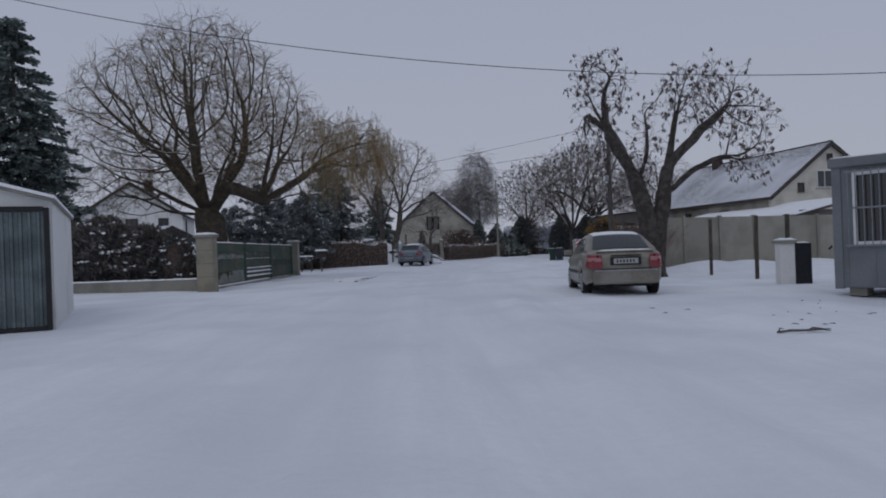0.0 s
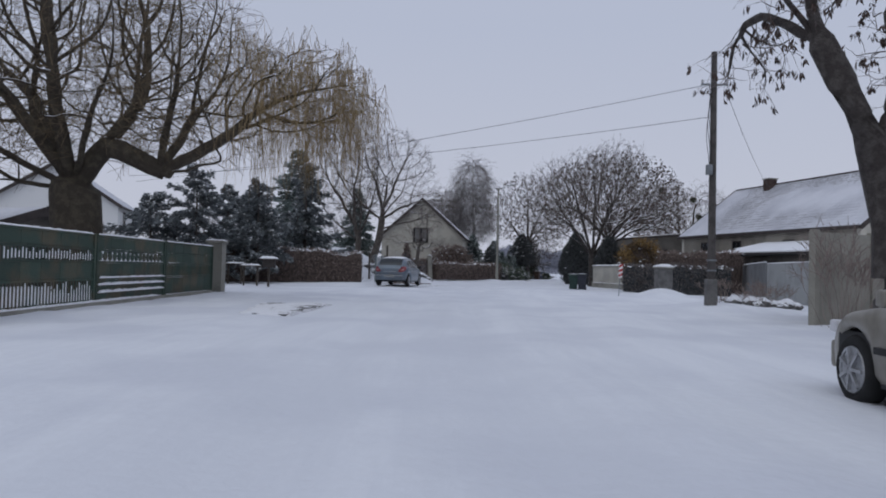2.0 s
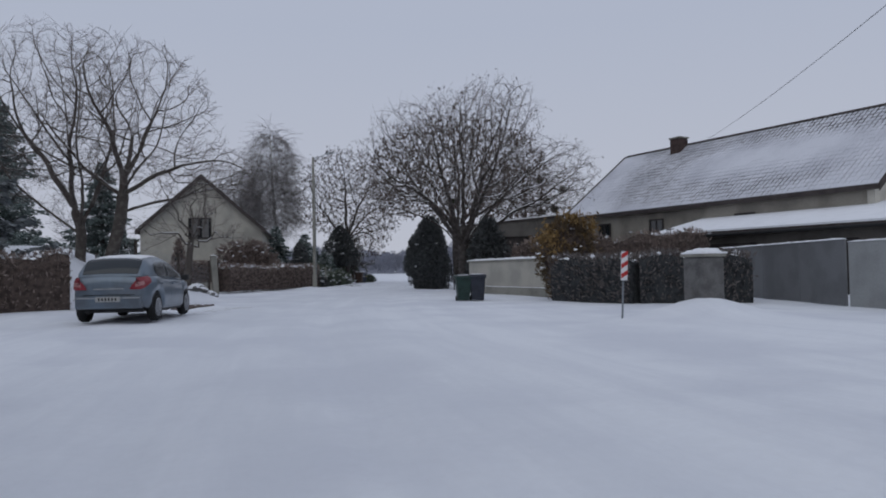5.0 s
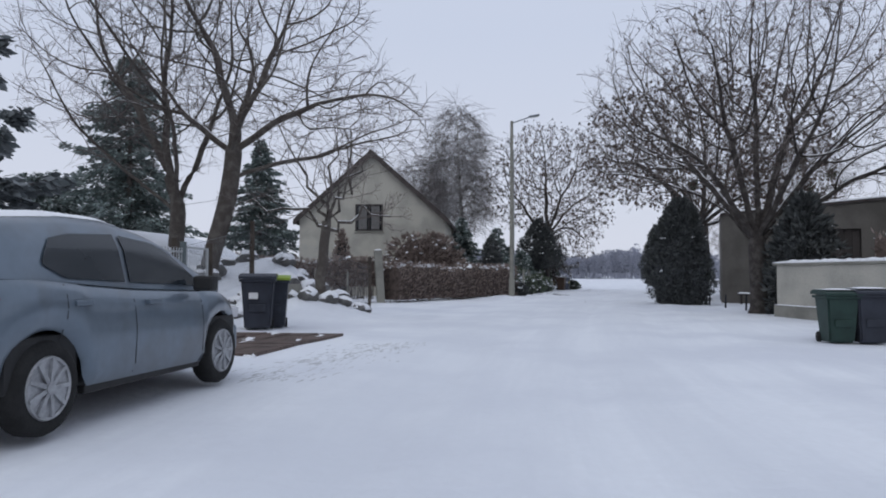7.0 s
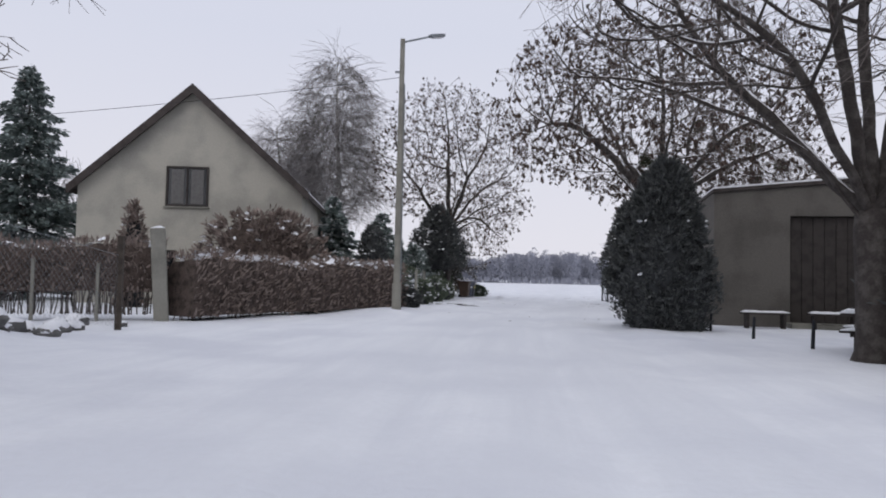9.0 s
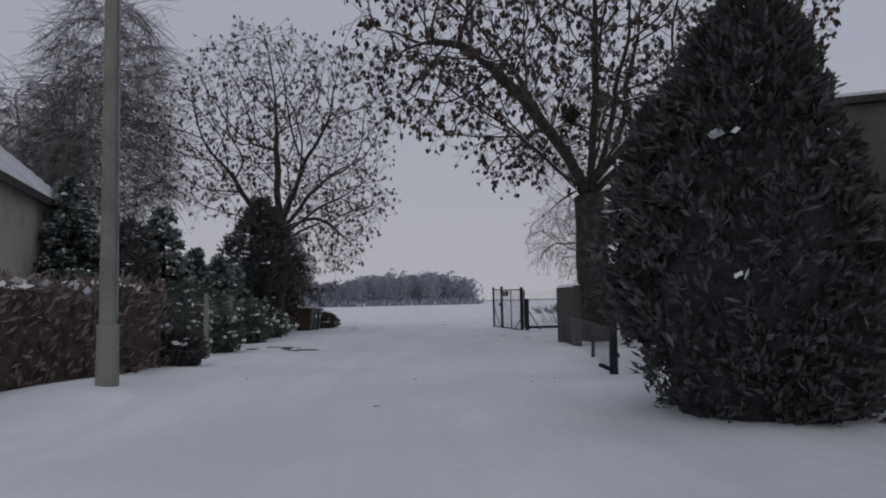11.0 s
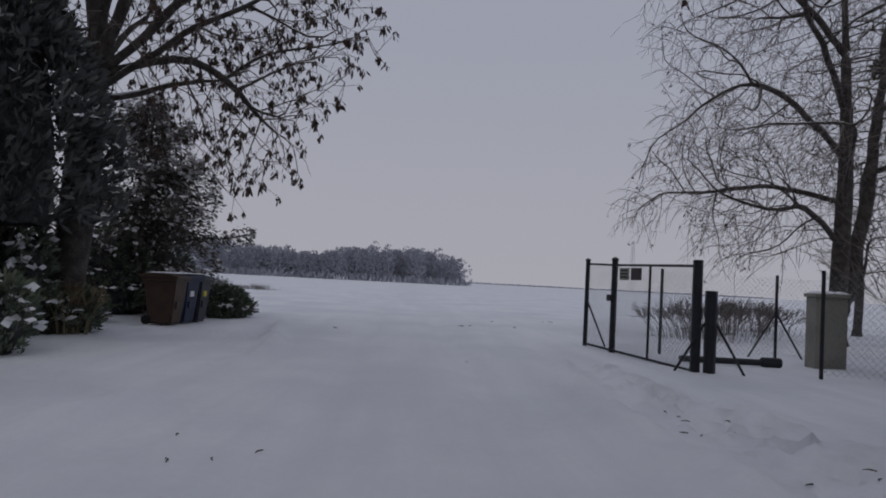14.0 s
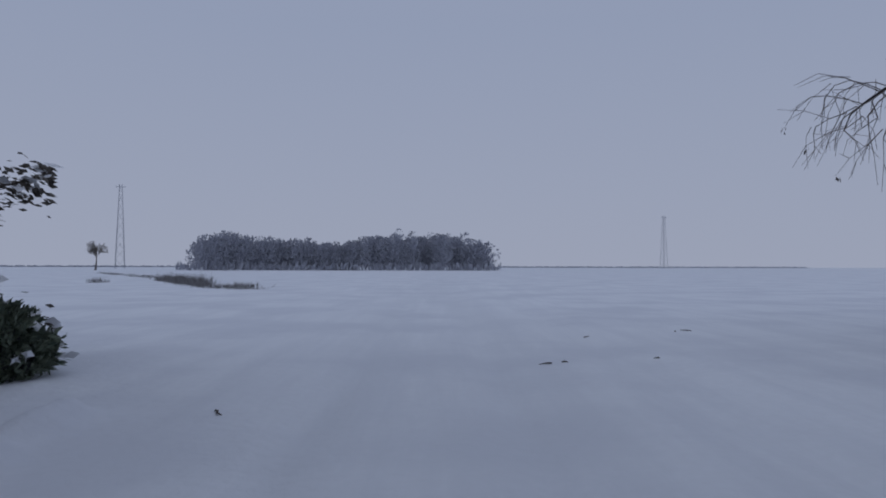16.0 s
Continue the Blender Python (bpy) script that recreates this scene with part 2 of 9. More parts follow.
def tread(m):
    """Long soft streaks of packed snow along the bending lane, and a band that wheels have pressed down."""
    n, l = m.node_tree.nodes, m.node_tree.links
    b = n["Principled BSDF"]
    old = b.inputs["Base Color"].links[0].from_socket

    def node(kind, **ins):
        k = n.new(kind)
        for key, value in ins.items():
            k.inputs[key.replace("_", " ")].default_value = value
        return k

    at, mp = n.new("ShaderNodeAttribute"), node("ShaderNodeMapping", Scale=(1.7, 0.13, 1.0))
    at.attribute_name = "lane"
    no = node("ShaderNodeTexNoise", Scale=1.0, Detail=6.0, Roughness=0.65)
    l.new(at.outputs["Vector"], mp.inputs["Vector"])
    l.new(mp.outputs["Vector"], no.inputs["Vector"])
    r = node("ShaderNodeMapRange", From_Min=0.42, From_Max=0.66, To_Min=0.0, To_Max=0.55)
    l.new(no.outputs["Fac"], r.inputs["Value"])
    x = node("ShaderNodeMix")
    x.data_type = "RGBA"
    x.inputs["B"].default_value = (0.66, 0.68, 0.735, 1)
    l.new(r.outputs["Result"], x.inputs["Factor"])
    l.new(old, x.inputs["A"])
    sep, ab = n.new("ShaderNodeSeparateXYZ"), n.new("ShaderNodeMath")
    ab.operation = "ABSOLUTE"
    l.new(at.outputs["Vector"], sep.inputs["Vector"])
    l.new(sep.outputs["X"], ab.inputs[0])
    band = node("ShaderNodeMapRange", From_Min=3.4, From_Max=1.0, To_Min=0.0, To_Max=0.6)
    l.new(ab.outputs["Value"], band.inputs["Value"])
    mp2, no2 = node("ShaderNodeMapping", Scale=(0.9, 0.05, 1.0)), node("ShaderNodeTexNoise", Scale=1.0, Detail=5.0, Roughness=0.6)
    l.new(at.outputs["Vector"], mp2.inputs["Vector"])
    l.new(mp2.outputs["Vector"], no2.inputs["Vector"])
    r2 = node("ShaderNodeMapRange", From_Min=0.36, From_Max=0.6, To_Min=0.1, To_Max=1.0)
    l.new(no2.outputs["Fac"], r2.inputs["Value"])
    mu = n.new("ShaderNodeMath")
    mu.operation = "MULTIPLY"
    l.new(band.outputs["Result"], mu.inputs[0])
    l.new(r2.outputs["Result"], mu.inputs[1])
    y = node("ShaderNodeMix")
    y.data_type = "RGBA"
    y.inputs["B"].default_value = (0.665, 0.685, 0.73, 1)
    l.new(mu.outputs["Value"], y.inputs["Factor"])
    l.new(x.outputs["Result"], y.inputs["A"])
    l.new(y.outputs["Result"], b.inputs["Base Color"])


tread(M["snow"])

# ---- mesh tools ----
def part(name, bm, material, parent=None, label="", smooth=False, at=None):
    """Links a bmesh as one mesh object under a thing or a part."""
    me = bpy.data.meshes.new(name)
    bm.normal_update()
    bm.to_mesh(me)
    bm.free()
    return part_mesh(name, me, material, parent, label, smooth, at)


def part_mesh(name, me, material, parent=None, label="", smooth=False, at=None):
    me.materials.clear()
    me.materials.append(M[material])
    if smooth:
        me.polygons.foreach_set("use_smooth", [True] * len(me.polygons))
    ob = new(name, me)
    if parent:
        ob.parent = parent
    if at is not None:
        ob.matrix_basis = at
    if label:
        tagged(ob, label)
    return ob


def thing(name, m, label, category, group="", kind=""):
    ob = new(name)
    ob.empty_display_size = 0.2
    ob.matrix_basis = m
    return tagged(ob, label, category, group, kind)


def box(lo, hi, bevel=0.0, bm=None):
    bm = bm or bmesh.new()
    c = [(a + b) / 2 for a, b in zip(lo, hi)]
    s = [abs(b - a) for a, b in zip(lo, hi)]
    made = bmesh.ops.create_cube(bm, size=1, matrix=Matrix.Translation(c) @ Matrix.Diagonal((*s, 1)))
    if bevel:
        edges = list({e for v in made["verts"] for e in v.link_edges})
        bmesh.ops.bevel(bm, geom=edges, offset=min(bevel, min(s) * 0.45), segments=2, affect="EDGES", profile=0.6)
    return bm


def rod(p, q, r, r2=None, n=8, bm=None):
    """A round bar from p to q."""
    bm = bm or bmesh.new()
    p, q = Vector(p), Vector(q)
    d = q - p
    m = Matrix.Translation((p + q) / 2) @ d.to_track_quat("Z", "Y").to_matrix().to_4x4()
    bmesh.ops.create_cone(bm, cap_ends=True, segments=n, radius1=r, radius2=r if r2 is None else r2, depth=d.length, matrix=m)
    return bm


def bar(p, q, w, h, bm=None):
    """A square bar from p to q."""
    bm = bm or bmesh.new()
    p, q = Vector(p), Vector(q)
    d = q - p
    m = Matrix.Translation((p + q) / 2) @ d.to_track_quat("Y", "Z").to_matrix().to_4x4() @ Matrix.Diagonal((w, d.length, h, 1))
    bmesh.ops.create_cube(bm, size=1, matrix=m)
    return bm


def prism(poly, axis, a, b, bm=None):
    """A polygon of (u, v) pulled along an axis from a to b: axis x takes (y, z), y takes (x, z), z takes (x, y)."""
    bm = bm or bmesh.new()
    put = {"x": lambda u, v, w: (w, u, v), "y": lambda u, v, w: (u, w, v), "z": lambda u, v, w: (u, v, w)}[axis]
    lo = [bm.verts.new(put(u, v, a)) for u, v in poly]
    hi = [bm.verts.new(put(u, v, b)) for u, v in poly]
    n = len(poly)
    bm.faces.new(lo[::-1])
    bm.faces.new(hi)
    for i in range(n):
        bm.faces.new((lo[i], lo[(i + 1) % n], hi[(i + 1) % n], hi[i]))
    bmesh.ops.recalc_face_normals(bm, faces=bm.faces)
    return bm


def lathe(profile, n=20, axis="z"):
    """Turns a profile of (radius, height) about an axis."""
    bm = bmesh.new()
    rings = []
    for r, h in profile:
        ring = []
        for k in range(n):
            a = 2 * math.pi * k / n
            x, y = r * math.cos(a), r * math.sin(a)
            ring.append(bm.verts.new((x, y, h) if axis == "z" else (h, x, y)))
        rings.append(ring)
    for a, b in zip(rings, rings[1:]):
        for k in range(n):
            bm.faces.new((a[k], a[(k + 1) % n], b[(k + 1) % n], b[k]))
    for ring in (rings[0], rings[-1]):
        if profile[rings.index(ring)][0] > 1e-4:
            bm.faces.new(ring)
    bmesh.ops.recalc_face_normals(bm, faces=bm.faces)
    return bm


def mesh_from(verts, faces, name="mesh"):
    me = bpy.data.meshes.new(name)
    me.from_pydata(verts, [], faces)
    me.update()
    return me


def snow_strip(name, parent, x0, x1, y0, y1, z, thick=0.05, seed=0, step=0.15):
    """An uneven cap of snow over a flat top, in its parent's axes."""
    rng = random.Random(seed)
    nx = max(3, int(abs(x1 - x0) / step) + 1)
    ny = max(3, int(abs(y1 - y0) / step) + 1)
    nx, ny = min(nx, 60), min(ny, 60)
    bm = bmesh.new()
    top, low = [], []
    for i in range(nx):
        for j in range(ny):
            edge = i in (0, nx - 1) or j in (0, ny - 1)
            x = x0 + (x1 - x0) * i / (nx - 1) + (rng.uniform(-0.02, 0.02) if edge else 0)
            y = y0 + (y1 - y0) * j / (ny - 1) + (rng.uniform(-0.02, 0.02) if edge else 0)
            h = thick * (0.35 if edge else 1.0) * rng.uniform(0.75, 1.2)
            top.append(bm.verts.new((x, y, z + h)))
            low.append(bm.verts.new((x, y, z + 0.003)))
    ix = lambda i, j: i * ny + j
    for i in range(nx - 1):
        for j in range(ny - 1):
            bm.faces.new((top[ix(i, j)], top[ix(i + 1, j)], top[ix(i + 1, j + 1)], top[ix(i, j + 1)]))
    for i in range(nx - 1):
        for j in (0, ny - 1):
            bm.faces.new((top[ix(i, j)], top[ix(i + 1, j)], low[ix(i + 1, j)], low[ix(i, j)]))
    for j in range(ny - 1):
        for i in (0, nx - 1):
            bm.faces.new((top[ix(i, j)], top[ix(i, j + 1)], low[ix(i, j + 1)], low[ix(i, j)]))
    bmesh.ops.recalc_face_normals(bm, faces=bm.faces)
    return part(name, bm, "cap", parent, "thin layer of settled snow", True)


# ---- ground ----
LINE_Y = [-40, 0, 10, 22, 37, 45, 51, 57, 61.4, 67, 74, 80.7, 86, 96, 120, 400]
LINE_X = [5.0, 2.15, 1.3, 0.63, 0.8, 1.2, 1.8, 2.8, 3.8, 5.2, 7.0, 9.0, 10.9, 14.35, 22.5, 117.0]
MOUNDS = [(4.6, 80.0, 0.18, 1.0, 1.6), (-3.7, 67.3, 1.45, 1.35, 2.3), (-2.1, 63.4, 0.62, 1.3, 2.2), (-3.4, 55.0, 0.16, 3.6, 9.0), (9.2, 34.3, 0.22, 1.6, 1.8), (10.6, 45.9, 0.42, 1.1, 1.3), (11.0, 27.3, 0.35, 1.6, 0.9), (13.2, 29.2, 0.25, 1.4, 0.8), (16.5, 31.0, 0.2, 1.6, 0.9),
          (10.4, 41.0, 0.15, 2.0, 5.0), (-8.6, 57.5, 0.12, 3.0, 2.0), (13.5, 86.6, 0.12, 1.4, 2.5), (3.2, 88.0, 0.2, 2.6, 6.0), (-10.5, 30.0, 0.1, 2.5, 6.0)]
NOISE_A = np.random.RandomState(5).rand(64, 64)


def vnoise(x, y, s):
    """Smooth value noise on a grid of step s."""
    u, v = x / s, y / s
    i, j = np.floor(u).astype(int), np.floor(v).astype(int)
    fu, fv = u - i, v - j
    fu, fv = fu * fu * (3 - 2 * fu), fv * fv * (3 - 2 * fv)
    g = lambda a, b: NOISE_A[a % 64, b % 64]
    return (g(i, j) * (1 - fu) + g(i + 1, j) * fu) * (1 - fv) + (g(i, j + 1) * (1 - fu) + g(i + 1, j + 1) * fu) * fv - 0.5


# banks left by wheels (from, to, height, width) and the trodden line of boot prints beside the field gate
RIDGES = ((2.9, 15.0, 3.3, 7.2, 0.14, 0.26), (3.3, 7.2, 3.7, 1.0, 0.14, 0.26), (13.5, 103.0, 12.4, 97.3, 0.26, 0.17), (12.4, 97.3, 11.5, 95.2, 0.22, 0.2), (17.4, 96.8, 15.8, 94.3, 0.26, 0.15), (15.8, 94.3, 14.3, 90.6, 0.22, 0.18), (14.3, 90.6, 13.4, 86.8, 0.2, 0.2), (10.9, 93.4, 9.2, 89.6, 0.2, 0.22))
PRINTS = []
step_rng = random.Random(44)
for run in (((17.0, 95.3), (15.7, 91.6), (14.2, 88.2), (13.2, 85.6)), ((16.3, 93.2), (16.0, 91.2), (15.0, 89.0))):
    for (ax, ay), (bx, by) in zip(run, run[1:]):
        long = math.hypot(bx - ax, by - ay)
        for k in range(int(long / 0.36)):
            f, s = k * 0.36 / long, 0.15 * (-1) ** k + step_rng.gauss(0, 0.05)
            PRINTS.append((ax + (bx - ax) * f - (by - ay) / long * s, ay + (by - ay) * f + (bx - ax) / long * s, math.atan2(by - ay, bx - ax) + step_rng.gauss(0, 0.25), step_rng.uniform(0.12, 0.22)))


def height(x, y):
    x, y = np.asarray(x, float), np.asarray(y, float)
    z = 0.10 * vnoise(x, y, 7.0) + 0.045 * vnoise(x + 31, y, 1.9) + 0.02 * vnoise(x, y + 17, 0.7)
    off = x - np.interp(y, LINE_Y, LINE_X)
    road = np.clip((4.2 - np.abs(off)) / 1.4, 0, 1)
    z *= 1 - 0.72 * road
    wob = 0.25 * vnoise(y * 0.9, y * 0 + 3.0, 5.0)
    for c, d in ((-0.95, 0.07), (0.75, 0.07), (2.55, 0.04)):
        z -= d * np.exp(-(((off - c - wob) / 0.22) ** 2)) * (0.6 + 0.8 * np.abs(vnoise(x * 0.3, y * 0.6, 2.0)))
    for c, d in ((-1.9, 0.035), (1.75, 0.045), (3.6, 0.06), (-3.9, 0.05)):
        z += d * np.exp(-(((off - c - wob) / 0.4) ** 2)) * (0.3 + 1.2 * np.abs(vnoise(x + 9, y, 2.4)))
    for cx, cy, h, rx, ry in MOUNDS:
        z += h * np.exp(-(((x - cx) / rx) ** 2 + ((y - cy) / ry) ** 2))
    for cx, cy, a, rx, ry in ((7.5, 11.0, 0.16, 4.0, 4.5), (15.2, 91.5, 0.20, 2.0, 5.5), (10.5, 36.5, 0.18, 2.5, 3.5), (-3.2, 62.0, 0.2, 1.6, 6.0), (5.6, 86.0, 0.12, 1.4, 6.0), (-6.2, 28.0, 0.12, 1.2, 8.0)):
        z = z + a * vnoise(x * 1.1, y, 0.75) * np.exp(-(((x - cx) / rx) ** 2 + ((y - cy) / ry) ** 2))
    for ax, ay, bx, by, h, w in RIDGES:
        ux, uy = bx - ax, by - ay
        run = math.hypot(ux, uy)
        along, side = ((x - ax) * ux + (y - ay) * uy) / run, ((x - ax) * uy - (y - ay) * ux) / run
        side = side + 0.18 * vnoise(x + 5, y, 1.3)
        z = z + h * np.exp(-(side / w) ** 2) * np.clip(along / 0.6, 0, 1) * np.clip((run - along) / 0.6, 0, 1) * (0.5 + 1.0 * vnoise(x, y + 7, 0.4))
    for cx, cy, turn, d in PRINTS:
        near = (np.abs(x - cx) < 0.5) & (np.abs(y - cy) < 0.5)
        if near.any():
            u, v = (x - cx) * math.cos(turn) + (y - cy) * math.sin(turn), -(x - cx) * math.sin(turn) + (y - cy) * math.cos(turn)
            q = np.sqrt((u / 0.17) ** 2 + (v / 0.10) ** 2)
            z = np.where(near, z - d * np.exp(-q ** 3) + 0.35 * d * np.exp(-((q - 1.5) / 0.4) ** 2), z)
    ease = lambda v: np.clip(v, 0, 1) ** 2 * (3 - 2 * np.clip(v, 0, 1))
    z = z + 2.45 * ease((-2.9 - x) / 5.0) * ease((x + 13.5) / 4.0) * ease((y - 60.5) / 3.0) * ease((75.2 - y) / 3.0)
    far = np.clip((np.hypot(x, y - 50) - 180) / 300, 0, 1)
    return z * (1 - far)


def ground_z(x, y):
    return float(height(x, y))


def steps(lo, hi, fine_lo, fine_hi, d, grow=1.25):
    a = list(np.arange(fine_lo, fine_hi + d / 2, d))
    s, v = d, a[-1]
    while v < hi:
        s *= grow
        v += s
        a.append(min(v, hi))
    s, v = d, a[0]
    while v > lo:
        s *= grow
        v -= s
        a.insert(0, max(v, lo))
    return np.array(a)


gx, gy = steps(-2600, 2600, -14, 26, 0.22), steps(-300, 4200, -6, 114, 0.34)


def finer(a, lo, hi, n):
    """The same stations with n times as many between lo and hi."""
    cells = a[:-1][(a[:-1] >= lo) & (a[:-1] <= hi)]
    d = float(np.diff(a)[np.searchsorted(a, lo)])
    return np.unique(np.round(np.concatenate([a] + [cells + d * k / n for k in range(1, n)]), 4))


gx, gy = finer(gx, 10.5, 18.0, 2), finer(gy, 85.5, 103.5, 3)
GX, GY = np.meshgrid(gx, gy, indexing="ij")
GZ = height(GX, GY)
gv = np.stack([GX.ravel(), GY.ravel(), GZ.ravel()], 1)
na, nb = len(gx), len(gy)
ii = (np.arange(na - 1)[:, None] * nb + np.arange(nb - 1)[None, :]).ravel()
gf = np.stack([ii, ii + nb, ii + nb + 1, ii + 1], 1)
ground_me = bpy.data.meshes.new("ground")
ground_me.vertices.add(len(gv))
ground_me.vertices.foreach_set("co", gv.ravel())
ground_me.loops.add(gf.size)
ground_me.loops.foreach_set("vertex_index", gf.ravel())
ground_me.polygons.add(len(gf))
ground_me.polygons.foreach_set("loop_start", np.arange(0, gf.size, 4))
ground_me.polygons.foreach_set("use_smooth", np.ones(len(gf), bool))
ground_me.update(calc_edges=True)
lane = ground_me.attributes.new("lane", "FLOAT_VECTOR", "POINT")
lane.data.foreach_set("vector", np.stack([gv[:, 0] - np.interp(gv[:, 1], LINE_Y, LINE_X), gv[:, 1], gv[:, 2] * 0], 1).astype(np.float32).ravel())
ground = part_mesh("ground", ground_me, "snow")
tagged(ground, "snow-covered village lane with soft wheel ruts and open field", "ground", kind="structure")

# ---- trees and shrubs ----
def tubes(lines, sides):
    """Tapered tubes along lines of (points, radii), as one mesh."""
    verts, faces = [], []
    for pts, rad in lines:
        n = sides if rad[0] < 0.05 else (6 if rad[0] < 0.16 else 10)
        base = len(verts)
        m = len(pts)
        for k in range(m):
            a, b = pts[max(0, k - 1)], pts[min(m - 1, k + 1)]
            dx, dy, dz = b[0] - a[0], b[1] - a[1], b[2] - a[2]
            s = math.sqrt(dx * dx + dy * dy + dz * dz) or 1.0
            dx, dy, dz = dx / s, dy / s, dz / s
            if abs(dz) < 0.9:
                ux, uy, uz = -dy, dx, 0.0
            else:
                ux, uy, uz = dz, 0.0, -dx
            s = math.sqrt(ux * ux + uy * uy + uz * uz)
            ux, uy, uz = ux / s, uy / s, uz / s
            vx, vy, vz = dy * uz - dz * uy, dz * ux - dx * uz, dx * uy - dy * ux
            r, p = rad[k], pts[k]
            for j in range(n):
                c, e = math.cos(6.28318 * j / n) * r, math.sin(6.28318 * j / n) * r
                verts.append((p[0] + c * ux + e * vx, p[1] + c * uy + e * vy, p[2] + c * uz + e * vz))
        for k in range(m - 1):
            for j in range(n):
                q = base + k * n
                faces.append((q + j, q + (j + 1) % n, q + n + (j + 1) % n, q + n + j))
    return mesh_from(verts, faces)


def snow_on(lines, rng, share=0.5, least=0.03):
    """Strips of snow lying along the upper side of limbs, broken where a limb stands steep."""
    out = []
    for pts, rad in lines:
        if rad[0] < least or rng.random() > share:
            continue
        q, rr = [], []
        for k in range(len(pts)):
            a, b = pts[max(0, k - 1)], pts[min(len(pts) - 1, k + 1)]
            steep = abs(b[2] - a[2]) / (math.dist(a, b) + 1e-6)
            if steep < 0.84 and rad[k] > 0.007:
                p, r = pts[k], rad[k]
                q.append((p[0], p[1], p[2] + r * 0.75))
                rr.append(max(0.007, min(0.09, r * rng.uniform(0.35, 0.65))))
            if (steep >= 0.84 or rad[k] <= 0.007 or k == len(pts) - 1) and q:
                if len(q) > 2:
                    rr[0] = rr[-1] = 0.004
                    out.append((q, rr))
                q, rr = [], []
    return out


def sprig(verts, faces, p, d, length, width, rng):
    """A folded blade of two triangles from p along d."""
    sx, sy, sz = rng.uniform(-1, 1), rng.uniform(-1, 1), rng.uniform(-1, 1)
    cx, cy, cz = d[1] * sz - d[2] * sy, d[2] * sx - d[0] * sz, d[0] * sy - d[1] * sx
    s = math.sqrt(cx * cx + cy * cy + cz * cz) or 1.0
    w = width / s
    b = len(verts)
    mx, my, mz = p[0] + d[0] * length * 0.55, p[1] + d[1] * length * 0.55, p[2] + d[2] * length * 0.55
    verts.extend((p, (mx + cx * w, my + cy * w, mz + cz * w), (p[0] + d[0] * length, p[1] + d[1] * length, p[2] + d[2] * length), (mx - cx * w, my - cy * w, mz - cz * w)))
    faces.append((b, b + 1, b + 2, b + 3))


def unit(x, y, z):
    s = math.sqrt(x * x + y * y + z * z) or 1.0
    return (x / s, y / s, z / s)


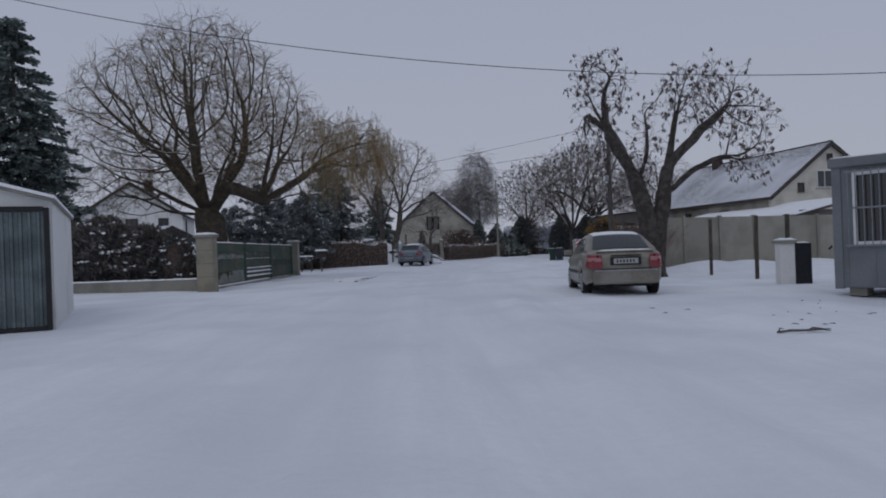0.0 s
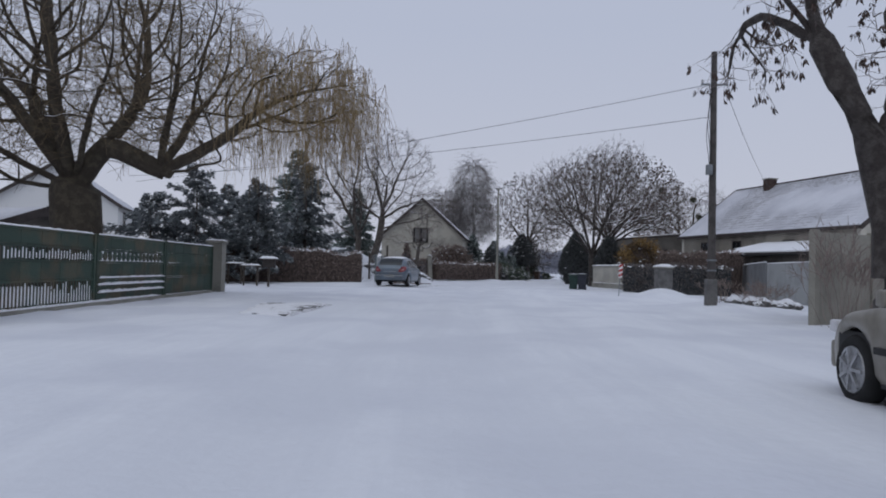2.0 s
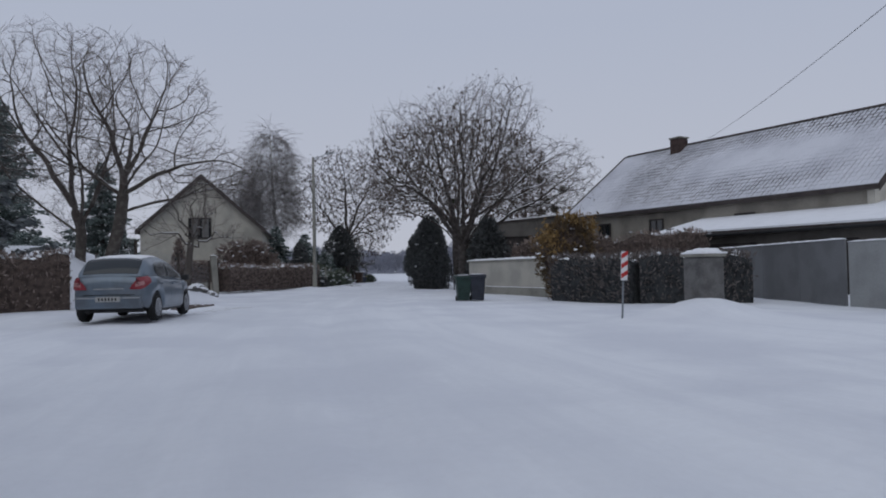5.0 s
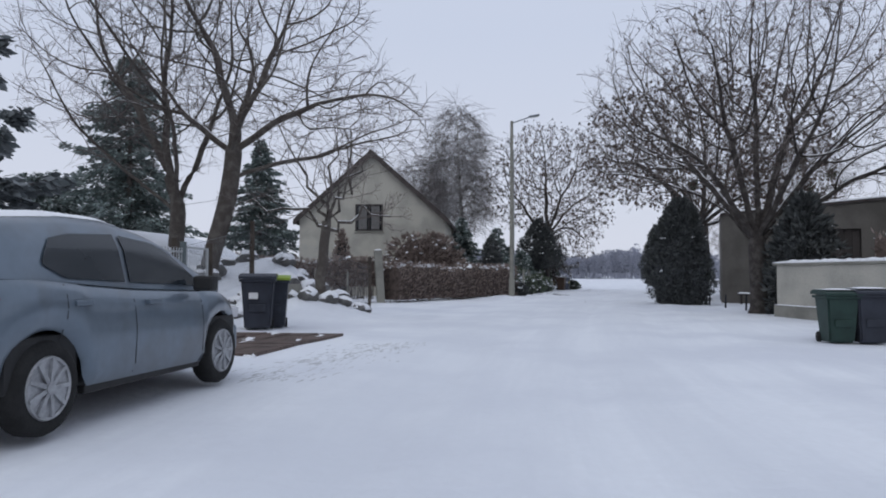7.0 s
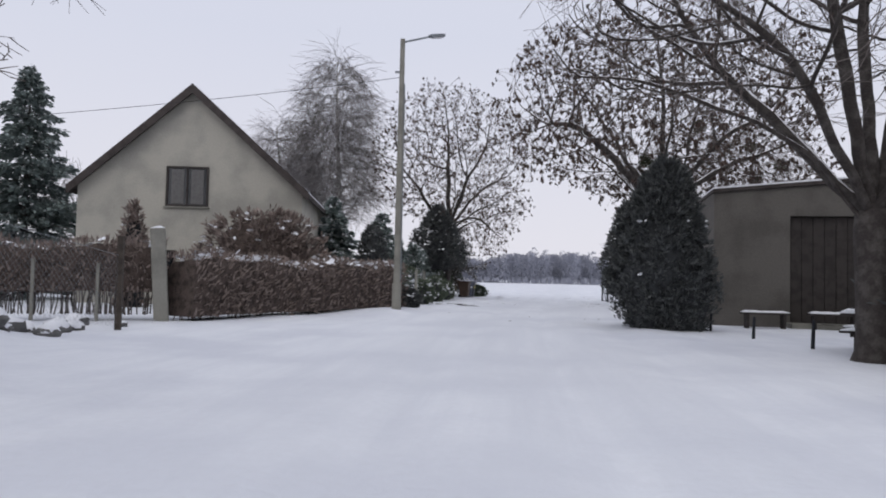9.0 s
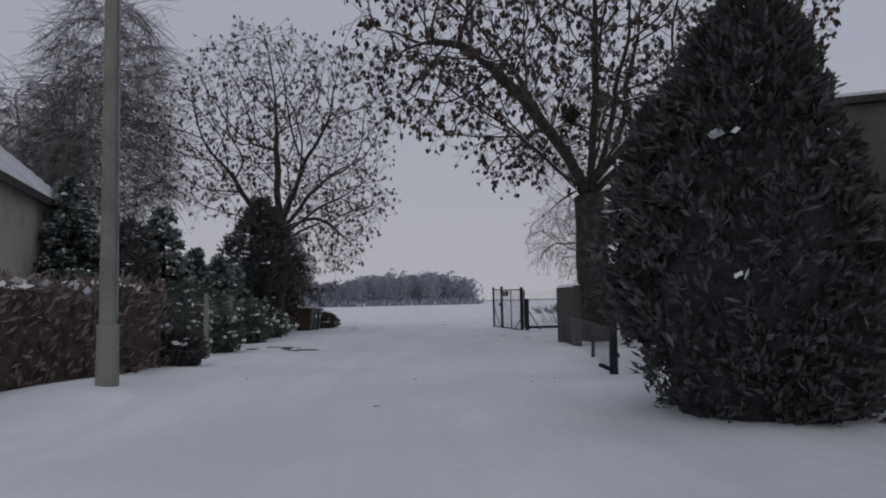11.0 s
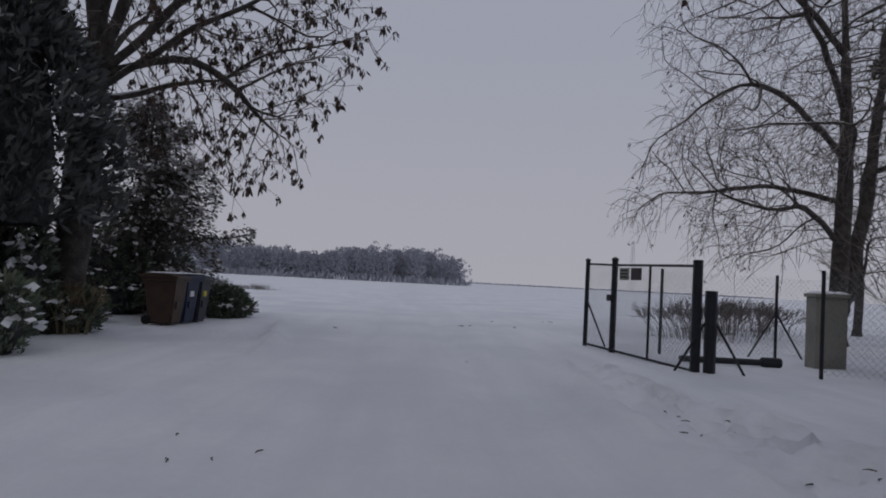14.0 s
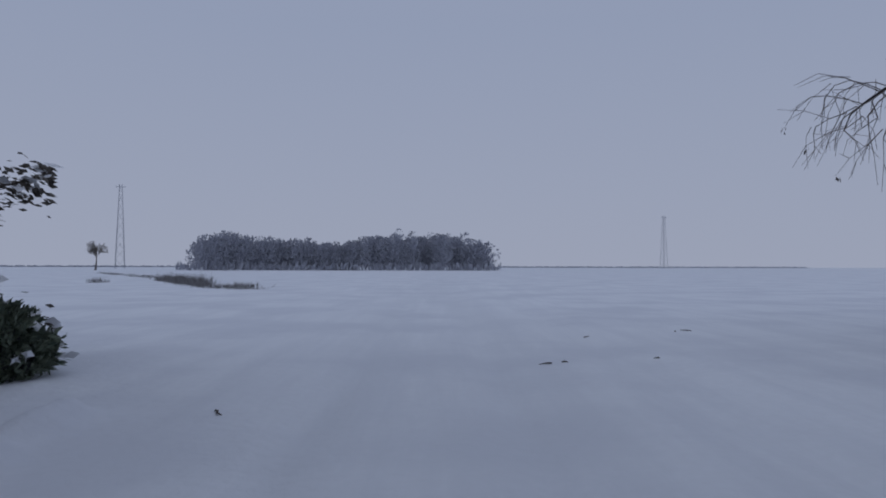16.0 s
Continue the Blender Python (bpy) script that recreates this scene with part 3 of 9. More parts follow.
class Grower:
    """Grows limbs level by level; a level is (children, angle, length share, radius share, wiggle, rise, segments)."""

    def __init__(self, seed, levels, droop=0.0, clear=0.25, least=0.007):
        self.rng, self.levels, self.droop, self.clear, self.least = random.Random(seed), levels, droop, clear, least
        self.thick, self.thin, self.tips = [], [], []

    def limb(self, p, d, length, r, level, bend=None):
        rng = self.rng
        kids, angle, share, rshare, wiggle, rise, segs = self.levels[level]
        r = max(r, self.least)
        pts, rad = [p], [r]
        last = level == len(self.levels) - 1
        for k in range(segs):
            f = (k + 1) / segs
            up = rise - (self.droop * f if level >= 2 else 0)
            d = unit(d[0] + rng.gauss(0, wiggle), d[1] + rng.gauss(0, wiggle), d[2] + rng.gauss(0, wiggle) * 0.7 + up)
            s = length / segs
            p = (p[0] + d[0] * s, p[1] + d[1] * s, max(0.3, p[2] + d[2] * s))
            pts.append(p)
            rad.append(r * (1 - f * (0.55 if last else 0.62)))
        (self.thick if r > 0.026 else self.thin).append((pts, rad))
        if last:
            self.tips.append((p, d))
            return
        self.sprout(pts, rad, length, level, rng.uniform(0.72, 0.8) if level == 0 and kids < 11 else self.clear)

    def sprout(self, pts, rad, length, level, start):
        """Sets the next level's limbs along a limb, from a share of its length on."""
        rng = self.rng
        kids, angle, share, rshare, wiggle, rise, _ = self.levels[level]
        segs = len(pts) - 1
        for c in range(kids):
            f = min(start + (1 - start) * (c + rng.random()) / kids, 0.999)
            k = int(f * segs)
            g = f * segs - k
            a, b = pts[k], pts[k + 1]
            q = (a[0] + (b[0] - a[0]) * g, a[1] + (b[1] - a[1]) * g, a[2] + (b[2] - a[2]) * g)
            ax = unit(b[0] - a[0], b[1] - a[1], b[2] - a[2])
            phi = rng.uniform(0, 6.283) if level else 6.283 * (c * (1 if kids < 11 else 0.382 * kids) + rng.uniform(-0.3, 0.3)) / kids
            t = radians(angle * rng.uniform(0.7, 1.3))
            side = Vector(ax).orthogonal().normalized()
            side.rotate(Matrix.Rotation(phi, 3, ax))
            n = unit(*(ax[i] * math.cos(t) + side[i] * math.sin(t) for i in range(3)))
            r = rad[k] + (rad[k + 1] - rad[k]) * g
            self.limb(q, n, length * share * rng.uniform(0.75, 1.15) * (1.15 - 0.45 * f if level or kids > 10 else 1), r * rshare * rng.uniform(0.85, 1.1), level + 1)

    def main(self, way, r0, r1, level=1, start=0.22, rough=0.09):
        """A main limb along a few guide points, rounded off and roughened, with its side limbs."""
        rng = self.rng
        ext = [way[0]] + list(way) + [way[-1]]
        pts = []
        for i in range(1, len(ext) - 2):
            p0, p1, p2, p3 = ext[i - 1:i + 3]
            for k in range(4):
                u = k / 4
                pts.append(tuple(0.5 * (2 * p1[m] + (p2[m] - p0[m]) * u + (2 * p0[m] - 5 * p1[m] + 4 * p2[m] - p3[m]) * u * u + (3 * p1[m] - p0[m] - 3 * p2[m] + p3[m]) * u ** 3) + (rng.gauss(0, rough) if i + k > 1 else 0) for m in range(3)))
        pts.append(tuple(way[-1]))
        n = len(pts) - 1
        rad = [r0 + (r1 - r0) * (k / n) ** 0.8 for k in range(n + 1)]
        self.thick.append((pts, rad))
        if level < len(self.levels):
            whole = sum(math.dist(p, q) for p, q in zip(pts, pts[1:]))
            self.sprout(pts, rad, whole, level, start)
            if level + 1 < len(self.levels):
                self.limb(pts[-1], unit(*(pts[-1][m] - pts[-3][m] for m in range(3))), whole * 0.2, r1, level + 1)


def bare_tree(name, x, y, label, trunk, levels, seed, twig="twig", bark="bark", droop=0.0, lean=(0, 0), snow=0.45, keys=0, key_size=0.12, extra=None, clear=0.25, trunks=1, category="tree", group="", size=None, least=0.007, mains=(), trunk_way=None, base=None):
    """trunk: (height, radius). keys: how many dry seed clusters hang from the tips."""
    z = (ground_z(x, y) if base is None else base) - 0.06
    t = thing(name, pose(x, y, z), label, category, group)
    g = Grower(seed, levels, droop, clear, least)
    if trunk_way:
        g.main(trunk_way, trunk[1], trunk[1] * 0.8, 99, rough=0.02)
    else:
        for k in range(trunks):
            a = 6.283 * k / max(1, trunks)
            o = 0.16 * (trunks > 1)
            g.limb((o * math.cos(a), o * math.sin(a), 0), unit(lean[0] + (0.22 * math.cos(a) if trunks > 1 else 0), lean[1] + (0.22 * math.sin(a) if trunks > 1 else 0), 1), trunk[0], trunk[1], 0)
    for way, r0 in mains:
        g.main(way, r0, r0 * 0.22)
    if size:
        far = sorted(math.hypot(p[0] - trunk[0] * lean[0], p[1] - trunk[0] * lean[1]) for p, d in g.tips)
        tall = sorted(p[2] for p, d in g.tips)
        h = trunk[0] if levels[0][0] < 11 else 0
        kx, kz = size[0] / far[int(len(far) * 0.95)], (size[1] - h) / (tall[int(len(tall) * 0.985)] - h)

        def fit_to(p):
            k = 1 + (kx - 1) * min(1, math.hypot(p[0], p[1]))
            return (p[0] * k, p[1] * k, h + (p[2] - h) * kz if p[2] > h else p[2])

        g.thick[:] = [([fit_to(p) for p in pts], rad) for pts, rad in g.thick]
        g.thin[:] = [([fit_to(p) for p in pts], rad) for pts, rad in g.thin]
        g.tips[:] = [(fit_to(p), d) for p, d in g.tips]
    switches = extra(g) if extra else None
    if switches:
        tagged(part_mesh("hanging_switch", tubes(switches, 3), "gold_twig", t, "drooping golden-yellow switches"), kind="stuff")
    for pts, rad in g.thick[:trunks]:
        rad[0] *= 1.35
    part_mesh("trunk", tubes(g.thick, 5), bark, t, smooth=True)
    tagged(part_mesh("crown", tubes(g.thin, 3), twig, t, "bare leafless twigs"), kind="stuff")
    if snow:
        s = snow_on(g.thick, g.rng, snow)
        if s:
            tagged(part_mesh("limb_snow", tubes(s, 4), "cap", t, "snow lying along the limbs", True), kind="stuff")
    if keys:
        verts, faces = [], []
        for _ in range(keys):
            p, d = g.rng.choice(g.tips)
            for _ in range(g.rng.randint(4, 6)):
                q = (p[0] + g.rng.gauss(0, 0.022), p[1] + g.rng.gauss(0, 0.022), p[2] + g.rng.gauss(0, 0.022))
                sprig(verts, faces, q, unit(g.rng.gauss(0, 0.35), g.rng.gauss(0, 0.35), -1), key_size * g.rng.uniform(0.6, 1.3), key_size * 0.13, g.rng)
        tagged(part_mesh("hanging_seed", mesh_from(verts, faces), "keys", t, "hanging clusters of dry brown seeds"), kind="stuff")
    return t, g


def spline(way, step):
    """Points every step metres along a smooth line through a few guide points."""
    ext = [way[0]] + list(way) + [way[-1]]
    fine = []
    for i in range(1, len(ext) - 2):
        p0, p1, p2, p3 = (np.array(p, float) for p in ext[i - 1:i + 3])
        for k in range(12):
            u = k / 12
            fine.append(0.5 * (2 * p1 + (p2 - p0) * u + (2 * p0 - 5 * p1 + 4 * p2 - p3) * u * u + (3 * p1 - p0 - 3 * p2 + p3) * u ** 3))
    fine.append(np.array(way[-1], float))
    fine = np.array(fine)
    run = np.concatenate([[0], np.cumsum(np.linalg.norm(np.diff(fine, axis=0), axis=1))])
    n = max(2, int(run[-1] / step) + 1)
    at = np.linspace(0, run[-1], n)
    return np.stack([np.interp(at, run, fine[:, m]) for m in range(3)], 1)


def colonise(ways, lobes, count, seed, step=0.30, kill=0.5, reach=3.0, lift=0.06, hollow=1.0, low=1.2, hold=0.62):
    """Branches that grow from the guide limbs until they fill the lobes of the crown: points, parents and the guides' rough marks.
    lobes: (centre, radii, share of the growing points)."""
    rng = np.random.RandomState(seed)
    pts, par = [], []
    for w, way in enumerate(ways):
        line = spline(way, step)
        if w:
            line = line[:max(3, int(len(line) * (hold if len(way) < 4 else 0.85)))]
            line[1:] += rng.normal(0, 0.035, line[1:].shape)
            base = int(np.argmin(np.linalg.norm(np.array(pts) - line[0], axis=1)))
        for k, p in enumerate(line):
            if w and k == 0:
                continue
            par.append(-1 if not pts else (base if k == 1 and w else len(pts) - 1))
            pts.append(p)
    want = []
    whole = sum(lobe[2] for lobe in lobes)
    for c, r, share in lobes:
        n = int(count * share / whole)
        d = rng.normal(0, 1, (n, 3))
        d /= np.linalg.norm(d, axis=1)[:, None]
        q = np.array(c) + d * np.array(r) * (rng.rand(n) ** (1 / (2.2 + hollow)))[:, None]
        want.append(q[q[:, 2] > low])
    want = np.concatenate(want)
    pts = np.array(pts)
    diff = want[:, None] - pts[None]
    dist = np.sqrt((diff ** 2).sum(2))
    near, nd = dist.argmin(1), dist.min(1)
    par = list(par)
    away = np.zeros_like(pts)
    for k, p in enumerate(par):
        if p >= 0:
            away[k] = pts[k] - pts[p]
    away /= np.maximum(np.linalg.norm(away, axis=1), 1e-6)[:, None]
    kids = np.zeros(len(pts), int)
    keep = nd > kill
    want, near, nd = want[keep], near[keep], nd[keep]
    for _ in range(90):
        on = nd < reach * (1 if len(want) > 20 else 3)
        if not on.any():
            break
        pull = np.zeros_like(pts)
        v = want[on] - pts[near[on]]
        np.add.at(pull, near[on], v / np.linalg.norm(v, axis=1)[:, None])
        src = np.unique(near[on])
        src = src[kids[src] < 3]
        if not len(src):
            break
        d = pull[src]
        d /= np.maximum(np.linalg.norm(d, axis=1), 1e-6)[:, None]
        d = d + 0.45 * away[src] + rng.normal(0, 0.16, d.shape) + np.array((0, 0, lift))
        d /= np.linalg.norm(d, axis=1)[:, None]
        fresh = pts[src] + d * step
        kids[src] += 1
        first = len(pts)
        pts, away = np.concatenate([pts, fresh]), np.concatenate([away, d])
        par += [int(k) for k in src]
        kids = np.concatenate([kids, np.zeros(len(src), int)])
        dn = np.sqrt(((want[:, None] - fresh[None]) ** 2).sum(2))
        j = dn.argmin(1)
        best = dn[np.arange(len(want)), j]
        closer = best < nd
        near, nd = np.where(closer, first + j, near), np.where(closer, best, nd)
        keep = nd > kill
        want, near, nd = want[keep], near[keep], nd[keep]
        if not len(want):
            break
    return pts, np.array(par), away


def crown_tree(name, x, y, label, ways, radius, lobes, count, seed, twig="twig", bark="bark", snow=0.45, keys=0, key_size=0.12, category="tree", base=None, group="", least=0.007, tip=0.010,
               twigs=3, length=0.6, droop=0.0, spread=0.75, switches=None, step=0.30, kill=0.5, lift=0.06, hollow=1.0, flare=1.35, low=1.2, burl=None, snow_least=0.03, hold=0.62, bends=2, key_width=0.15):
    """A bare tree: the trunk and main limbs follow the ways, finer branches fill the lobes, twigs stand on the finest ones."""
    z = (ground_z(x, y) if base is None else base) - 0.06
    t = thing(name, pose(x, y, z), label, category, group)
    pts, par, away = colonise(ways, lobes, count, seed, step, kill, 3.0, lift, hollow, low, hold)
    rng = random.Random(seed)
    n = len(pts)
    leaves, children = np.zeros(n), [[] for _ in range(n)]
    for k in range(n - 1, 0, -1):
        children[par[k]].append(k)
    order, stack = [], [0]
    while stack:
        k = stack.pop()
        order.append(k)
        stack.extend(children[k])
    for k in reversed(order):
        leaves[k] = max(1.0, sum(leaves[c] for c in children[k]))
    power = math.log(leaves[0]) / math.log(radius / tip)
    rad = tip * leaves ** (1 / power)
    thick, thin = [], []
    starts = [(0, -1)]
    while starts:
        k, stem = starts.pop()
        chain, size = ([stem, k], [min(rad[stem], rad[k] * 1.25), rad[k]]) if stem >= 0 else ([k], [rad[k]])
        while children[k]:
            nxt = max(children[k], key=lambda c: leaves[c])
            starts.extend((c, k) for c in children[k] if c != nxt)
            k = nxt
            chain.append(k)
            size.append(rad[k])
        line = pts[chain].copy()
        if len(line) > 3:
            line[1:-1] = 0.25 * line[:-2] + 0.5 * line[1:-1] + 0.25 * line[2:]
        (thick if size[0] > 0.026 else thin).append(([tuple(p) for p in line], [max(least, r) for r in size]))
    if burl:
        pp, rr = thick[0]
        for i, p in enumerate(pp):
            rr[i] *= 1 + sum(a * math.exp(-((p[2] - h) / w) ** 2) for h, w, a in burl)
    thick[0][1][0] *= flare
    tips = []
    fine = [k for k in range(n) if rad[k] < 0.022]
    for k in fine:
        for _ in range(twigs if not children[k] else max(1, twigs - 1)):
            d = away[k]
            q = unit(d[0] + rng.gauss(0, spread), d[1] + rng.gauss(0, spread), d[2] + rng.gauss(0, spread) + lift)
            p, L = tuple(pts[k]), length * rng.uniform(0.45, 1.25)
            line = [p]
            for s in range(bends):
                q = unit(q[0] + rng.gauss(0, 0.16), q[1] + rng.gauss(0, 0.16), q[2] + rng.gauss(0, 0.14) - droop)
                p = (p[0] + q[0] * L / bends, p[1] + q[1] * L / bends, max(0.4, p[2] + q[2] * L / bends))
                line.append(p)
            thin.append((line, [least * (1 - 0.5 * s / bends) for s in range(bends + 1)]))
            tips.append((p, q))
            if rng.random() < 0.6:
                a = line[1]
                w = unit(q[0] + rng.gauss(0, 0.7), q[1] + rng.gauss(0, 0.7), q[2] + rng.gauss(0, 0.7))
                b = tuple(a[m] + w[m] * L * 0.45 for m in range(3))
                thin.append(([a, b], [least * 0.8, least * 0.45]))
                tips.append((b, w))
    if switches:
        tagged(part_mesh("hanging_switch", tubes(switches(tips, rng), 3), "gold_twig", t, "drooping golden-brown switches"), kind="stuff")
    part_mesh("trunk", tubes(thick, 5), bark, t, smooth=True)
    tagged(part_mesh("crown", tubes(thin, 3), twig, t, "bare leafless twigs"), kind="stuff")
    if snow:
        s = snow_on(thick, rng, snow, snow_least)
        if s:
            tagged(part_mesh("limb_snow", tubes(s, 4), "cap", t, "snow lying along the limbs", True), kind="stuff")
    if keys:
        verts, faces = [], []
        for _ in range(keys):
            p, d = rng.choice(tips)
            for _ in range(rng.randint(4, 6)):
                q = (p[0] + rng.gauss(0, 0.025), p[1] + rng.gauss(0, 0.025), p[2] + rng.gauss(0, 0.03))
                sprig(verts, faces, q, unit(rng.gauss(0, 0.35), rng.gauss(0, 0.35), -1), key_size * rng.uniform(0.6, 1.3), key_size * key_width, rng)
        tagged(part_mesh("hanging_seed", mesh_from(verts, faces), "keys", t, "hanging clusters of dry brown seeds"), kind="stuff")
    return t


def conifer(name, x, y, label, tall, wide, seed, dens=1.0, material="needle", snow=0.25, low=0.4, group="", z=None, leaf=1.0, full=0.82, wild=0.0, tier=1.0):
    """A spruce: whorls of drooping boughs set with needle sprigs."""
    rng = random.Random(seed)
    t = thing(name, pose(x, y, (ground_z(x, y) if z is None else z) - 0.05), label, "tree", group)
    part("trunk", rod((0, 0, 0), (0, 0, tall * 0.97), 0.05 + tall * 0.014, 0.015, 9), "bark", t)
    verts, faces, limbs, sv, sf = [], [], [], [], []
    h = low
    while h < tall * 0.985:
        f = (h - low) / (tall - low)
        reach = wide * (1 - f) ** full * rng.uniform(0.75, 1.15) + 0.1
        for k in range(3):
            a = rng.uniform(0, 6.283)
            rr = reach * rng.uniform(0.65 - 0.3 * wild, 1.12 + 0.2 * wild)
            tilt = rng.gauss(0.15, 0.4) * wild
            pts = []
            for s in range(5):
                q = s / 4
                pts.append((math.cos(a) * rr * q, math.sin(a) * rr * q, h + rr * ((0.10 + tilt) * q - 0.42 * q * q + 0.18 * q ** 3) + rng.gauss(0, 0.02)))
            limbs.append((pts, [0.035 * (1 - f) + 0.008] + [0.02 * (1 - f) + 0.005] * 3 + [0.004]))
            n = int((16 + rr * 48) * dens / leaf * tier ** 0.5)
            for i in range(n):
                q = rng.random() ** 0.7 * 3.999
                s = int(q)
                u = q - s
                p = tuple(pts[s][m] + (pts[s + 1][m] - pts[s][m]) * u for m in range(3))
                side = rng.choice((-1, 1)) * rng.uniform(0.2, 1.0)
                wide_off = side * rng.random() * (0.30 if tier == 1.0 else 0.24) * rr * (1.1 - q / 4.6)
                p = (p[0] - math.sin(a) * wide_off, p[1] + math.cos(a) * wide_off, p[2] - abs(wide_off) * 0.35 + rng.gauss(0, 0.03 + 0.09 * wild))
                d = unit(math.cos(a) - math.sin(a) * side, math.sin(a) + math.cos(a) * side, rng.uniform(-0.9, 0.15))
                ln = leaf * rng.uniform(0.14, 0.36) * (0.7 + 0.4 * rr / max(0.5, wide))
                sprig(verts, faces, p, d, ln, ln * 0.22, rng)
                if rng.random() < snow * 0.22 and q > 1.4:
                    sprig(sv, sf, (p[0], p[1], p[2] + 0.03), unit(d[0], d[1], -0.15), rng.uniform(0.10, 0.24), rng.uniform(0.04, 0.08), rng)
        h += rng.uniform(0.05, 0.12) * (1.15 - 0.5 * f) * (1 + tall * 0.03) * tier
    tagged(part_mesh("bough_frame", tubes(limbs, 3), "bark", t), kind="stuff")
    tagged(part_mesh("crown", mesh_from(verts, faces), material, t, "dark green needle sprays"), kind="stuff")
    if sv:
        tagged(part_mesh("bough_snow", mesh_from(sv, sf), "cap", t, "patches of snow on the boughs"), kind="stuff")
    return t


def shrub(name, x, y, label, size, seed, count, material="thuja", core="thuja_core", shape=1.0, snow=0, leaf=0.22, top=1.0, category="shrub", lift=0.0, group="", core_share=0.72, upright=0.6):
    """A dense shrub: an uneven inner body with sprays standing out of it. shape under 1 tapers towards the top."""
    rng = random.Random(seed)
    t = thing(name, pose(x, y, ground_z(x, y) - 0.05), label, category, group)
    sx, sy, sz = size

    lobes = [(rng.uniform(0, 6.2832), rng.random(), rng.uniform(0.45, 0.9), rng.uniform(0.12, 0.24), rng.uniform(-0.14, 0.20)) for _ in range(16)]

    def skin(u, a, grow=1.0):
        bend, end = (1.6, 0.85) if shape < 0.85 else (2.3, 0.65) if shape < 1 else (3.2, 0.5)
        w = min(1.0, 0.66 + 1.1 * u) * max(0.0, 1 - u ** bend) ** end
        lump = 1 + 0.06 * math.sin(3 * a + seed + 5 * u) + 0.05 * math.sin(7 * a - 9 * u + seed * 2)
        for la, lu, wa, wu, h in lobes:
            da = (a - la + 3.1416) % 6.2832 - 3.1416
            lump += h * math.exp(-(da / wa) ** 2 - ((u - lu) / wu) ** 2)
        w += 0.05
        return (sx * w * lump * grow * math.cos(a), sy * w * lump * grow * math.sin(a), lift + sz * u * (1 + 0.10 * (lump - 1)))

    verts, faces = [], []
    nu, na2 = 13, 18
    for i in range(nu):
        for k in range(na2):
            p = skin(i / (nu - 1) * 0.96, 6.2832 * k / na2, core_share)
            verts.append((p[0] + rng.gauss(0, 0.03), p[1] + rng.gauss(0, 0.03), p[2] * 0.97 + rng.gauss(0, 0.03)))
    for i in range(nu - 1):
        for k in range(na2):
            faces.append((i * na2 + k, i * na2 + (k + 1) % na2, (i + 1) * na2 + (k + 1) % na2, (i + 1) * na2 + k))
    faces.append(tuple((nu - 1) * na2 + k for k in range(na2)))
    part_mesh("inner_body", mesh_from(verts, faces), core, t, smooth=True)
    verts, faces, sv, sf = [], [], [], []
    for _ in range(count // 9):
        u, a = rng.random() ** 0.9, rng.uniform(0, 6.2832)
        out = rng.uniform(0.70, 0.98) + (0.16 * rng.random() if rng.random() < 0.2 else 0)
        p = skin(u, a, out)
        d0 = (math.cos(a) * 0.8 + rng.gauss(0, 0.25), math.sin(a) * 0.8 + rng.gauss(0, 0.25), upright + rng.gauss(0, 0.3) + max(0, u - 0.75) * 3)
        for _ in range(10):
            q = tuple(v + rng.gauss(0, leaf * 0.28) for v in p)
            d = unit(*(v + rng.gauss(0, 0.42) for v in d0))
            sprig(verts, faces, q, d, leaf * rng.uniform(0.5, 1.5), leaf * rng.uniform(0.10, 0.24), rng)
    for _ in range(snow):
        u, a = rng.uniform(0.3, 1), rng.uniform(0, 6.2832)
        p = skin(u, a, rng.uniform(0.98, 1.06))
        for _ in range(3):
            sprig(sv, sf, (p[0] + rng.gauss(0, 0.03), p[1] + rng.gauss(0, 0.03), p[2]), unit(rng.gauss(0, 1), rng.gauss(0, 1), 0.1), rng.uniform(0.08, 0.2), rng.uniform(0.03, 0.07), rng)
    tagged(part_mesh("crown", mesh_from(verts, faces), material, t, "dense leafy sprays"), kind="stuff")
    if sv:
        tagged(part_mesh("fleck_snow", mesh_from(sv, sf), "cap", t, "flecks of snow"), kind="stuff")
    return t


